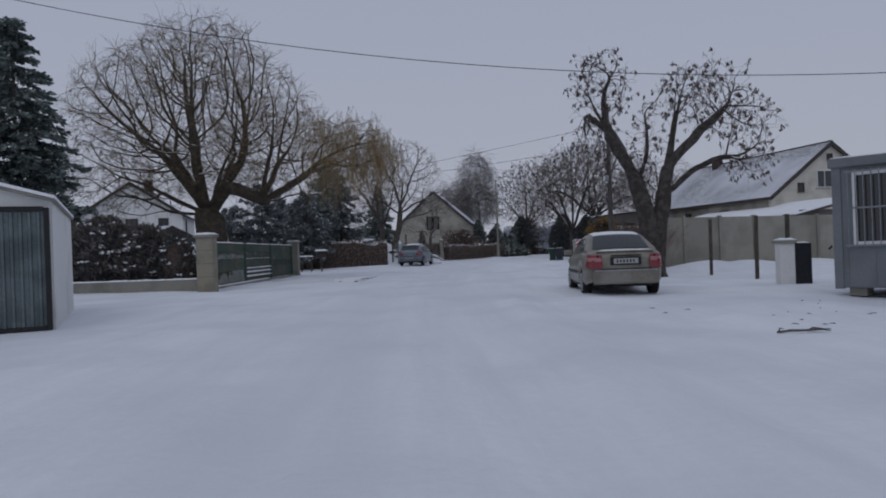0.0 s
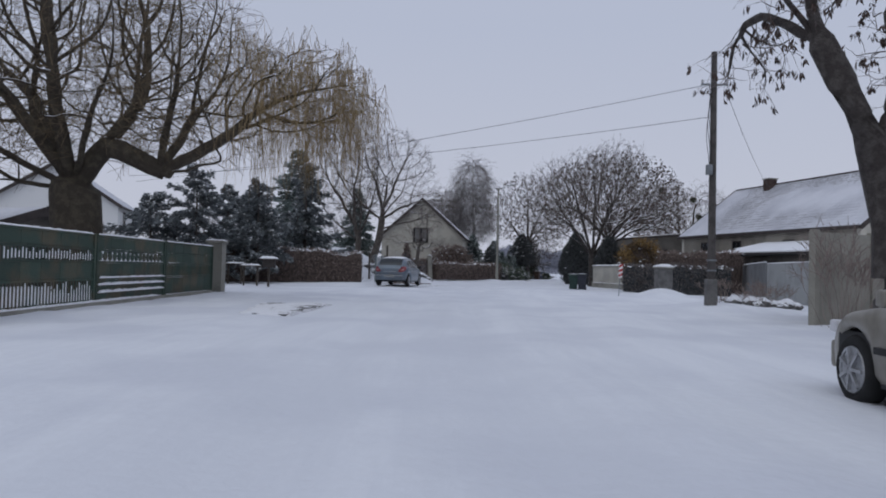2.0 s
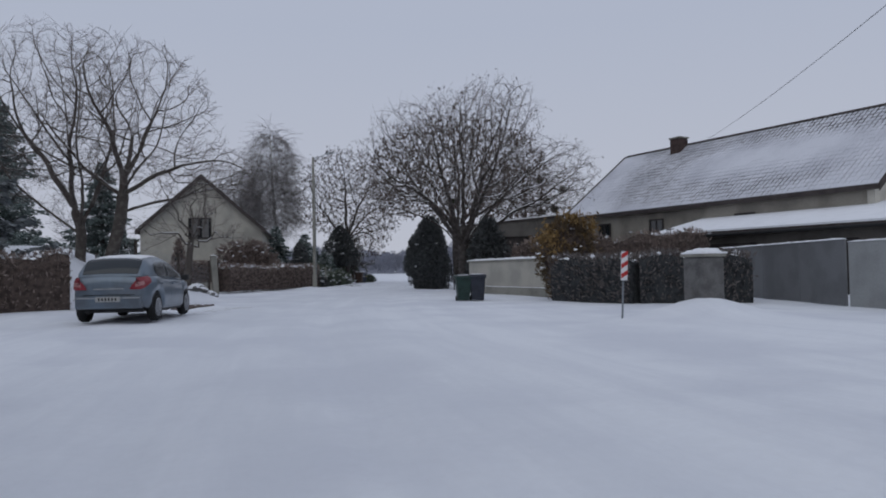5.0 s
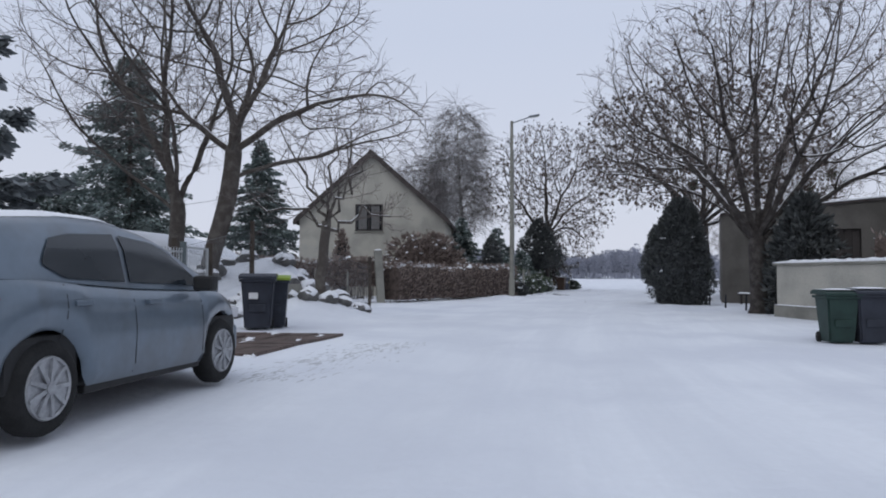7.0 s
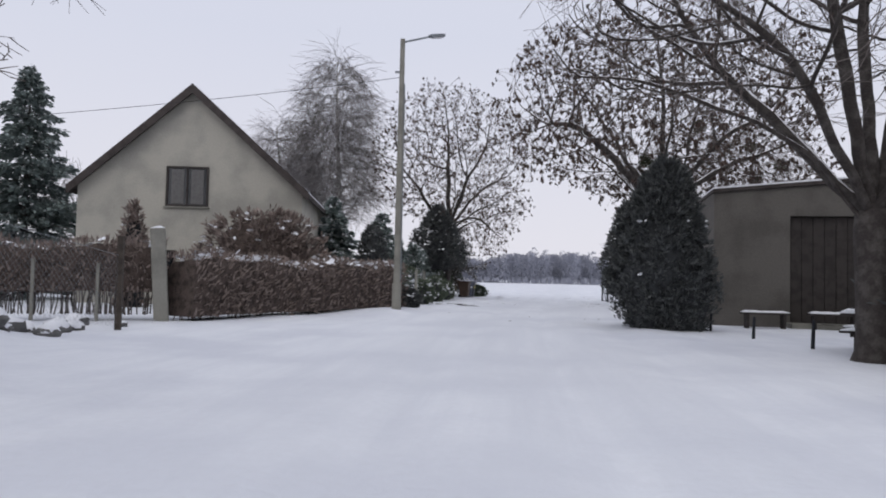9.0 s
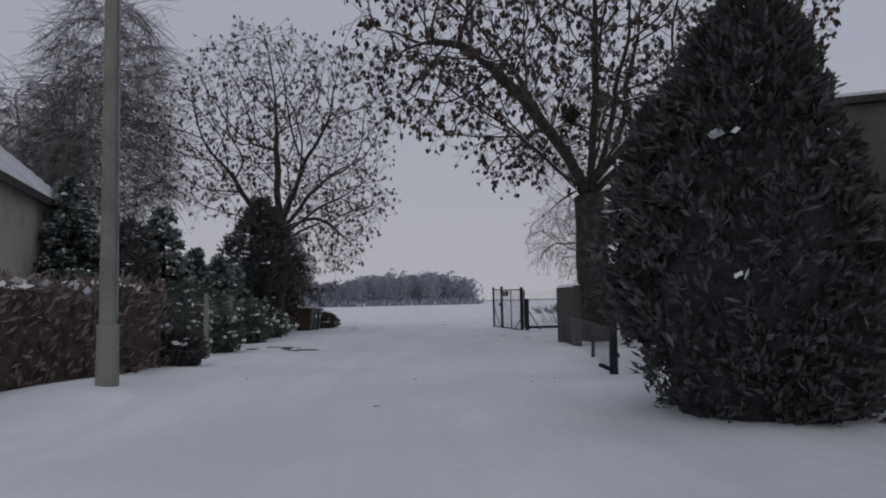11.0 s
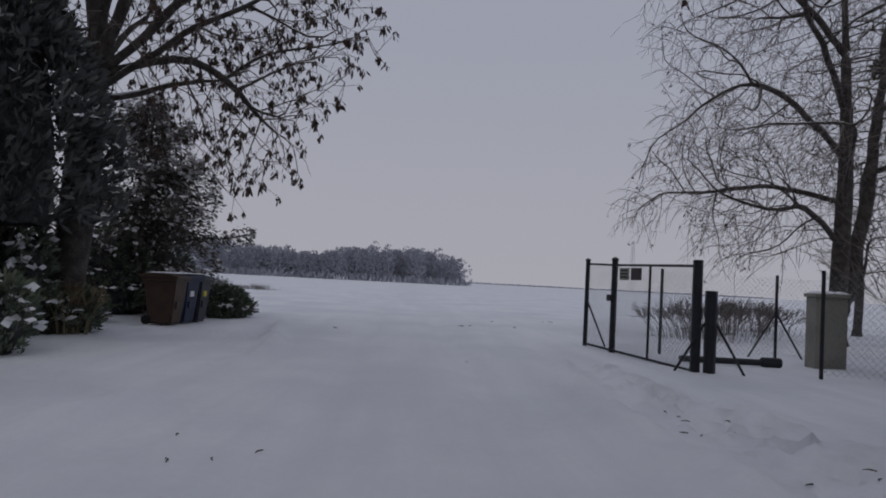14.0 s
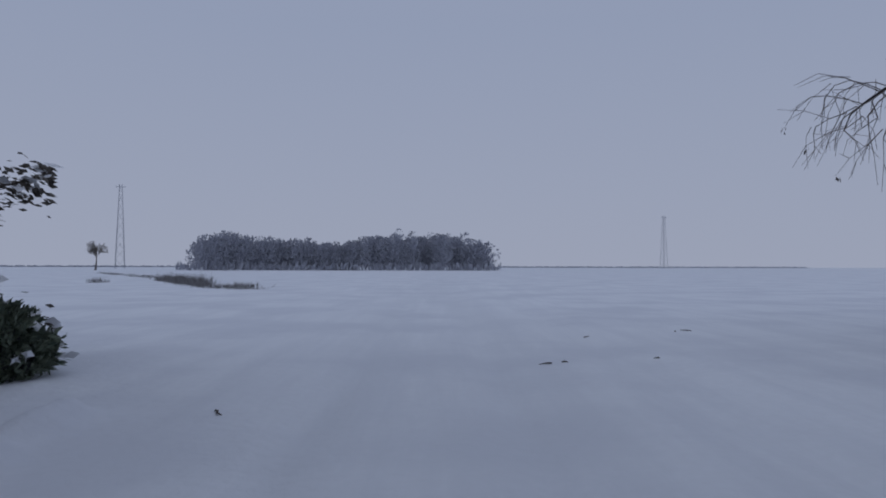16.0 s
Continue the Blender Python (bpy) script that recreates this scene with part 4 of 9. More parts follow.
def hedge(name, pts, width, tall, seed, label, count=900, material="hedge", core="hedge_core", snow=0.3, leafless=0.25, base=0.0, group="", legs=0):
    """A clipped hedge along a line of (x, y): a twiggy mass with uneven faces and snow on top."""
    rng = random.Random(seed)
    ox, oy = pts[0]
    t = thing(name, pose(ox, oy, ground_z(ox, oy) - 0.05), label, "hedge", group)
    verts, faces, cv, cf, sv, sf, stems = [], [], [], [], [], [], []
    for (x0, y0), (x1, y1) in zip(pts, pts[1:]):
        L = math.hypot(x1 - x0, y1 - y0)
        ux, uy = (x1 - x0) / L, (y1 - y0) / L
        nxx, nyy = -uy, ux
        n = max(3, int(L / 0.35))
        top = lambda s: 1 + 0.05 * math.sin(s * 1.1 + seed) + 0.04 * math.sin(s * 2.7 + seed * 2)
        b = len(cv)
        ring = [(-0.40, base), (-0.44, 0.45), (-0.42, 0.82), (-0.26, 0.95), (0.26, 0.95), (0.42, 0.82), (0.44, 0.45), (0.40, base)]
        for i in range(n + 1):
            s = L * i / n
            k = 1 + 0.12 * math.sin(s * 1.7 + seed) + rng.gauss(0, 0.04)
            for w, h in ring:
                cv.append((x0 - ox + ux * s + nxx * w * width * k, y0 - oy + uy * s + nyy * w * width * k, h * tall * top(s) * (1 + rng.gauss(0, 0.02))))
        m = len(ring)
        for i in range(n):
            for j in range(m - 1):
                q = b + i * m + j
                cf.append((q, q + 1, q + m + 1, q + m))
        cf.append(tuple(b + j for j in range(m)))
        cf.append(tuple(b + n * m + j for j in range(m)))
        for _ in range(int(count * L)):
            s = rng.uniform(-0.05, L + 0.05)
            side = rng.random()
            if side < 0.72:
                w = rng.choice((-1, 1)) * rng.uniform(0.42, 0.52)
                h = rng.random() ** 0.8
                d = unit(nxx * w * 1.4 + rng.gauss(0, 0.4), nyy * w * 1.4 + rng.gauss(0, 0.4), rng.gauss(0.55, 0.4))
            else:
                w, h = rng.uniform(-0.45, 0.45), rng.uniform(0.92, 1.0)
                d = unit(rng.gauss(0, 0.3), rng.gauss(0, 0.3), 1)
            p = (x0 - ox + ux * s + nxx * w * width, y0 - oy + uy * s + nyy * w * width, max(base * tall, h * tall * top(s)))
            ln = rng.uniform(0.10, 0.26)
            sprig(verts, faces, p, d, ln, 0.012 if rng.random() < leafless else 0.03, rng)
        for _ in range(int(snow * L * 60)):
            s, w = rng.uniform(0, L), rng.uniform(-0.5, 0.5)
            p = (x0 - ox + ux * s + nxx * w * width, y0 - oy + uy * s + nyy * w * width, tall * top(s) * rng.uniform(0.94, 1.04))
            sprig(sv, sf, p, unit(rng.gauss(0, 1), rng.gauss(0, 1), 0.05), rng.uniform(0.1, 0.3), rng.uniform(0.04, 0.09), rng)
        for _ in range(int(legs * L)):
            s, w = rng.uniform(0, L), rng.uniform(-0.4, 0.4) * width
            x, y = x0 - ox + ux * s + nxx * w, y0 - oy + uy * s + nyy * w
            stems.append(([(x, y, -0.05), (x + rng.gauss(0, 0.04), y + rng.gauss(0, 0.04), base * tall * 0.6), (x + rng.gauss(0, 0.08), y + rng.gauss(0, 0.08), base * tall * 1.4)], [0.017, 0.013, 0.010]))
    if stems:
        tagged(part_mesh("stem_tangle", tubes(stems, 4), "twig", t, "bare stems under the hedge"), kind="stuff")
    part_mesh("inner_body", mesh_from(cv, cf), core, t)
    tagged(part_mesh("crown", mesh_from(verts, faces), material, t, "bare brown twigs"), kind="stuff")
    if sv:
        tagged(part_mesh("top_snow", mesh_from(sv, sf), "cap", t, "patchy snow on the hedge top"), kind="stuff")
    return t


def brush(name, x, y, label, tall, spread, seed, count, material="hedge", r=0.008, category="shrub", flat=0.6):
    """Loose bare stems fanning up from the ground."""
    g = Grower(seed, [(3, 25, 0.55, 0.7, 0.10, 0.05, 4), (3, 32, 0.5, 0.7, 0.12, 0.05, 3), (0, 0, 0, 0, 0.12, 0.0, 2)])
    t = thing(name, pose(x, y, ground_z(x, y) - 0.04), label, category)
    for _ in range(count):
        a, q = g.rng.uniform(0, 6.283), g.rng.random()
        g.limb((math.cos(a) * q * spread * 0.4, math.sin(a) * q * spread * 0.4, 0), unit(math.cos(a) * q * flat, math.sin(a) * q * flat, 1), tall * g.rng.uniform(0.5, 0.85), r, 0)
    tagged(part_mesh("stem_tangle", tubes(g.thick + g.thin, 3), material, t), kind="stuff")
    return t

# ---- cars ----
def car(name, m, label, paint, spec):
    """Local axes: x to the car's right, y ahead, z up, rear axle over the origin."""
    t = thing(name, m, label, "car")
    wb, R, W = spec["wheelbase"], 0.315, spec["width"] / 2
    y0, y1 = -spec["rear"], wb + spec["front"]
    top, roof = spec["belt"], spec["roof"]

    def belt(y):
        return float(np.interp(y, [p[0] for p in top], [p[1] for p in top]))

    def half(y):
        a, b = (y - y0) / 0.55, (y1 - y) / 0.75
        return W * (0.76 + 0.24 * min(1, max(0, a)) ** 0.55) * (0.64 + 0.36 * min(1, max(0, b)) ** 0.55)

    def low(y):
        z = float(np.interp(y, [y0, y0 + 0.12, y0 + 0.5, y1 - 0.5, y1 - 0.1, y1], [0.40, 0.34, 0.27, 0.24, 0.26, 0.34]))
        for c in (0, wb):
            d = abs(y - c)
            if d < R + 0.065:
                z = max(z, 0.31 + math.sqrt((R + 0.065) ** 2 - d * d))
        return z

    ys = sorted(set(list(np.linspace(y0, y1, 56).round(3)) + [round(c + s * (R + 0.064), 3) for c in (0, wb) for s in (-1, 1)] + [c + k * 0.1 for c in (0, wb) for k in (-3, -2, -1, 0, 1, 2, 3)]))
    bm = bmesh.new()
    rings = []
    for y in ys:
        w, zl, zb = half(y), low(y), belt(y)
        ring = []
        prof = [(0.93, zl), (0.985, zl + (zb - zl) * 0.12), (1.0, zl + (zb - zl) * 0.45), (0.992, zl + (zb - zl) * 0.62), (0.975, zl + (zb - zl) * 0.80), (0.94, zl + (zb - zl) * 0.94), (0.84, zb), (0.45, zb + 0.025), (0.0, zb + 0.035)]
        for k, z in prof:
            ring.append((k * w, z))
        full = [(x, z) for x, z in ring] + [(-x, z) for x, z in ring[-2::-1]]
        rings.append([bm.verts.new((x, y, z)) for x, z in full])
    n = len(rings[0])
    for a, b in zip(rings, rings[1:]):
        for k in range(n - 1):
            bm.faces.new((a[k], a[k + 1], b[k + 1], b[k]))
    bm.faces.new(rings[0])
    bm.faces.new(rings[-1][::-1])
    bmesh.ops.recalc_face_normals(bm, faces=bm.faces)
    body = part("body", bm, paint, t, smooth=True)
    # cabin
    bm = bmesh.new()
    rings = []
    ry = [p[0] for p in roof]
    for y in np.linspace(ry[0], ry[-1], 34):
        zr = float(np.interp(y, ry, [p[1] for p in roof]))
        zb = belt(y) - 0.015
        zr = max(zr, zb + 0.02)
        f = min(1, (zr - zb) / (spec["roof_z"] - zb + 1e-6))
        wb2, wr = half(y) * 0.90, half(y) * (0.90 - 0.20 * f)
        prof = [(wb2, zb), (wb2 + (wr - wb2) * 0.5 + 0.015, zb + (zr - zb) * 0.55), (wr + 0.012, zr - 0.07 * f), (wr - 0.06, zr - 0.015 * f), (wr * 0.5, zr + 0.012), (0, zr + 0.02)]
        full = prof + [(-x, z) for x, z in prof[-2::-1]]
        rings.append([bm.verts.new((x, y, z)) for x, z in full])
    n = len(rings[0])
    for a, b in zip(rings, rings[1:]):
        for k in range(n - 1):
            bm.faces.new((a[k], a[k + 1], b[k + 1], b[k]))
    bmesh.ops.recalc_face_normals(bm, faces=bm.faces)
    cabin = part("cabin", bm, paint, t, smooth=True)

    def shell(y):
        """The cabin's half section at y: (half width, height) from the belt to the crown."""
        zr = float(np.interp(y, ry, [p[1] for p in roof]))
        zb = belt(y) - 0.015
        zr = max(zr, zb + 0.02)
        f = min(1, (zr - zb) / (spec["roof_z"] - zb + 1e-6))
        wb2, wr = half(y) * 0.90, half(y) * (0.90 - 0.20 * f)
        return [(wb2, zb), (wb2 + (wr - wb2) * 0.5 + 0.015, zb + (zr - zb) * 0.55), (wr + 0.012, zr - 0.07 * f), (wr - 0.06, zr - 0.015 * f), (wr * 0.5, zr + 0.012), (0, zr + 0.02)]

    def flank(y, z, s, out=0.013):
        """A point of the cabin's side, set a little proud."""
        p = shell(y)[:4]
        return (s * (float(np.interp(z, [q[1] for q in p], [q[0] for q in p])) + out), y, z)

    def crown(y, x, out=0.0):
        """A point on the upper skin of the cabin."""
        p = shell(y)[::-1]
        return float(np.interp(abs(x), [q[0] for q in p][:4], [q[1] for q in p][:4])) + out

    def sheet(nu, nv, put, name, material, label=""):
        bm = bmesh.new()
        g = [[bm.verts.new(put(i / nu, j / nv)) for j in range(nv + 1)] for i in range(nu + 1)]
        for i in range(nu):
            for j in range(nv):
                bm.faces.new((g[i][j], g[i + 1][j], g[i + 1][j + 1], g[i][j + 1]))
        bmesh.ops.recalc_face_normals(bm, faces=bm.faces)
        return part(name, bm, material, t, label, True)

    def side_k(y, z):
        return half(y) * float(np.interp((z - low(y)) / (belt(y) - low(y)), [0, .12, .45, .62, .8, .94, 1], [.93, .985, 1, .992, .975, .94, .84]))

    for s in (-1, 1):
        for under, over in spec["side_windows"]:
            ya, yb = under[0][0], under[-1][0]

            def pane(u, v, s=s, under=under, over=over, ya=ya, yb=yb):
                y = ya + (yb - ya) * u
                z0 = float(np.interp(y, [p[0] for p in under], [p[1] for p in under]))
                z1 = float(np.interp(y, [p[0] for p in over], [p[1] for p in over]))
                return flank(y, z0 + (z1 - z0) * v, s)

            sheet(14, 6, pane, "side_window", "car_glass", "dark tinted side window")
        for y, z in spec["handles"]:
            zz = z
            w = half(y) * 0.985
            part("door_handle", box((s * w - 0.02, y - 0.09, zz - 0.018), (s * w + 0.03 * s, y + 0.09, zz + 0.018), 0.008), paint, t)
        for y in spec["gaps"]:
            zl, zb = 0.30, belt(y) - 0.03
            bm = bmesh.new()
            for i in range(9):
                za, zc = zl + (zb - zl) * i / 9, zl + (zb - zl) * (i + 1) / 9
                k = np.interp([(za - low(y)) / (belt(y) - low(y)), (zc - low(y)) / (belt(y) - low(y))], [0, .12, .45, .62, .8, .94, 1], [.93, .985, 1, .992, .975, .94, .84])
                w = half(y)
                v = [bm.verts.new((s * (w * k[0] + 0.002), y - 0.005, za)), bm.verts.new((s * (w * k[0] + 0.002), y + 0.005, za)), bm.verts.new((s * (w * k[1] + 0.002), y + 0.005, zc)), bm.verts.new((s * (w * k[1] + 0.002), y - 0.005, zc))]
                bm.faces.new(v)
            part("door_seam", bm, "trim", t)
        ym = spec["mirror"]
        mir = part("wing_mirror", box((s * (W - 0.03), ym - 0.05, belt(ym) - 0.02), (s * (W + 0.17), ym + 0.07, belt(ym) + 0.12), 0.03), spec.get("mirror_mat", paint), t)
        if spec.get("strip"):
            part("rub_strip", box((s * W - 0.015, 0.42, 0.50), (s * W + 0.016 * s, wb - 0.42, 0.56), 0.01), "trim", t)
        part("sill", box((s * (W * 0.90) - 0.03, 0.40, 0.21), (s * (W * 0.90) + 0.03, wb - 0.40, 0.27), 0.01), "trim", t)
        # tail lamps wrap round the rear corners
        x_in, ylen, z_lo, z_hi = spec["lamp"]

        def glow(u, v, s=s):
            w0 = half(y0)
            tall = z_hi - z_lo
            if u < 0.5:
                rise = (0.12 + 0.88 * (u * 2) ** 0.8) if spec.get("slant") else 1.0
                return (s * (x_in * W + (w0 * 0.97 - x_in * W) * u * 2), y0 - 0.03, z_lo + tall * rise * v)
            k = (u - 0.5) * 2
            y = y0 + ylen * k
            z_a, z_b = z_lo + (0.62 * tall if spec.get("slant") else 0.03) * k, z_hi + (0.04 if spec.get("slant") else 0.01) * k
            z = z_a + (z_b - z_a) * v
            return (s * (side_k(y, z) + 0.028), y - 0.03 * (1 - k), z)

        lamp = sheet(12, 5, glow, "tail_lamp", "red_lamp", "red wraparound tail lamp")
        ua, ub, va, vb = spec["lens"]

        def lens(u, v, s=s):
            p = glow(ua + (ub - ua) * u, va + (vb - va) * v)
            return (p[0] + 0.004 * s, p[1] - 0.005, p[2])

        sheet(8, 3, lens, "indicator", "pink_lamp", "pale indicator lens").parent = lamp
        part("headlamp", box((s * W * 0.45 - 0.02, y1 - 0.22, 0.60), (s * W * 0.80, y1 - 0.06, 0.72), 0.03), "white_lamp", t)
    # rear screen and windscreen
    for (ya, ka), (yb, kb), nm in (spec["rear_screen"], spec["wind_screen"]):
        def screen(u, v, ya=ya, yb=yb, ka=ka, kb=kb):
            y = ya + (yb - ya) * v
            x = half(y) * (ka + (kb - ka) * v) * (u * 2 - 1)
            return (x, y, crown(y, x, 0.014))
        sheet(12, 8, screen, nm, "car_glass", "dark screen glass")
    # bumper, plate, badge, exhaust, underside
    ba, bb, bs = spec["bumper"]
    rb = part("rear_bumper", box((-W * 0.80, y0 - 0.05, ba), (W * 0.80, y0 + 0.14, bb), 0.05), paint, t)
    part("bumper_strip", box((-W * 0.76, y0 - 0.058, bs), (W * 0.76, y0 - 0.03, bs + 0.022), 0.006), spec["bumper_strip"], rb)
    part("boot_seam", box((-W * 0.62, y0 - 0.012, bb + 0.012), (W * 0.62, y0 + 0.02, bb + 0.032), 0.004), "trim", t)
    part("plate_recess", box((-0.33, y0 - spec["plate"][0] + 0.002, spec["plate"][1] - 0.03), (0.33, y0 - spec["plate"][0] + 0.03, spec["plate"][1] + 0.14), 0.01), "trim" if spec.get("strip") else paint, t)
    part("front_bumper", box((-W * 0.74, y1 - 0.10, 0.24), (W * 0.74, y1 + 0.03, 0.52), 0.05), paint, t)
    px, pz, pt = spec["plate"]
    pl = part("number_plate", box((-0.26, y0 - px - 0.012, pz), (0.26, y0 - px, pz + 0.11), 0.004), "plate", t, "white number plate with dark bars")
    for k in range(6):
        part("bar", box((-0.2 + k * 0.07, y0 - px - 0.016, pz + 0.025), (-0.165 + k * 0.07, y0 - px - 0.011, pz + 0.085)), "trim", pl)
    part("underbody", box((-W * 0.74, y0 + 0.3, 0.22), (W * 0.74, y1 - 0.3, 0.45), 0.04), "trim", t)
    for y in (0, wb):
        part("wheel_well", box((-W * 0.93, y - R - 0.03, 0.30), (W * 0.93, y + R + 0.03, 0.66), 0.05), "trim", t)
    part("exhaust_pipe", rod((-W * 0.5, y0 + 0.1, 0.24), (-W * 0.5, y0 - 0.02, 0.24), 0.025), "trim", t)
    if spec.get("spoiler"):
        a, b, z = spec["spoiler"]
        part("boot_lip", box((-W * 0.70, a, z), (W * 0.70, b, z + 0.03), 0.012), paint, t)
        snow_strip("snow_on_boot_lip", t, -W * 0.66, W * 0.66, a + 0.01, b + 0.01, z + 0.03, 0.025, 3, 0.12)
    part("boot_handle", box((-0.32, y0 - spec["handle_out"] - 0.012, spec["handle_z"]), (0.32, y0 - spec["handle_out"] + 0.01, spec["handle_z"] + 0.03), 0.008), spec["handle_mat"], t)
    ra, rz = spec["roof_snow"]
    flake = random.Random(8)

    def snow_top(u, v):
        y = ra + (rz - ra) * v
        edge = u in (0, 1) or v in (0, 1)
        x = half(y) * 0.60 * (u * 2 - 1) + flake.uniform(-0.02, 0.02) * edge
        return (x, y, crown(y, x, 0.004 if edge else 0.022 + flake.uniform(0, 0.01)))

    sheet(14, 18, snow_top, "snow_on_roof", "cap", "thin snow on the roof")
    for s, y in ((-1, 0), (1, 0), (-1, wb), (1, wb)):
        wheel = part("wheel", lathe([(0.19, -0.07), (0.205, -0.09), (0.27, -0.10), (R - 0.02, -0.085), (R, -0.05), (R, 0.05), (R - 0.02, 0.085), (0.27, 0.10), (0.205, 0.09), (0.19, 0.07)], 28, "x"), "tyre", t, smooth=True, at=pose(s * (W - 0.12), y, R))
        bm = lathe([(0.212, 0.088), (0.205, 0.104), (0.188, 0.098), (0.185, 0.080)], 28, "x")
        for k in range(spec["spokes"]):
            a = 6.2832 * k / spec["spokes"]
            bar((0.098, 0.02 * math.cos(a), 0.02 * math.sin(a)), (0.094, 0.192 * math.cos(a), 0.192 * math.sin(a)), spec["spoke_w"], 0.03, bm)
        part("rim", bm, "rim", wheel, "dirty silver wheel trim", at=pose(0, 0, 0, 0, 0, 180 if s < 0 else 0))
        bm = bmesh.new()
        rod((0.08, 0, 0), (0.118, 0, 0), 0.04, None, 14, bm)
        part("hub_cap", bm, "rim", wheel, at=pose(0, 0, 0, 0, 0, 180 if s < 0 else 0))
    return t


SEDAN = dict(wheelbase=2.64, width=1.74, rear=0.95, front=0.80, roof_z=1.42, spokes=7, strip=True,
             belt=[(-0.95, 0.84), (-0.88, 0.98), (-0.55, 1.01), (0.0, 0.99), (1.0, 0.94), (2.1, 0.92), (2.3, 0.90), (2.95, 0.79), (3.34, 0.68), (3.44, 0.58)],
             roof=[(-0.42, 1.01), (-0.2, 1.13), (0.22, 1.35), (0.45, 1.405), (0.9, 1.42), (1.35, 1.40), (1.62, 1.34), (2.3, 0.93)],
             side_windows=[([(0.02, 1.03), (0.86, 0.985)], [(0.02, 1.05), (0.28, 1.255), (0.50, 1.31), (0.86, 1.325)]), ([(0.92, 0.98), (1.98, 0.955)], [(0.92, 1.325), (1.45, 1.305), (1.62, 1.26), (1.98, 0.98)])], spoke_w=0.05,
             handles=[(0.35, 0.84), (1.15, 0.82)], gaps=[0.18, 0.90, 1.95], mirror=1.85,
             lamp=(0.58, 0.26, 0.635, 0.93), lens=(0.04, 0.96, 0.52, 0.80), bumper=(0.29, 0.60, 0.578),
             rear_screen=((-0.36, 0.72), (0.24, 0.60), "rear_screen"), wind_screen=((2.22, 0.74), (1.66, 0.60), "windscreen"),
             plate=(0.035, 0.735, 0), bumper_strip="rim", spoiler=(-0.90, -0.82, 0.985), handle_out=0.035, handle_z=0.895, handle_mat="trim", roof_snow=(0.28, 1.4))
HATCH = dict(slant=True, wheelbase=2.43, width=1.76, rear=0.70, front=0.74, roof_z=1.49, spokes=9,
             belt=[(-0.70, 0.86), (-0.67, 0.98), (-0.56, 1.05), (0.0, 1.03), (1.0, 0.96), (2.1, 0.92), (2.3, 0.91), (2.9, 0.78), (3.12, 0.68), (3.21, 0.58)],
             roof=[(-0.63, 1.03), (-0.50, 1.19), (-0.30, 1.38), (-0.12, 1.435), (0.5, 1.49), (0.95, 1.49), (1.35, 1.42), (1.62, 1.35), (2.42, 0.92)],
             side_windows=[([(0.02, 1.12), (0.22, 1.03), (0.90, 1.0)], [(0.02, 1.15), (0.12, 1.30), (0.35, 1.345), (0.90, 1.37)]), ([(0.97, 0.995), (2.05, 0.955)], [(0.97, 1.365), (1.42, 1.325), (1.62, 1.265), (2.05, 0.98)])], spoke_w=0.028,
             handles=[(0.30, 0.86), (1.18, 0.84)], gaps=[0.14, 0.94, 2.0], mirror=1.88, mirror_mat="trim",
             lamp=(0.52, 0.30, 0.74, 1.0), lens=(0.30, 0.62, 0.30, 0.62), bumper=(0.32, 0.60, 0.545),
             rear_screen=((-0.60, 0.78), (-0.24, 0.68), "rear_screen"), wind_screen=((2.34, 0.74), (1.66, 0.60), "windscreen"),
             plate=(0.057, 0.475, 0), bumper_strip="rim", handle_out=0.01, handle_z=0.74, handle_mat="rim", roof_snow=(-0.15, 1.35))


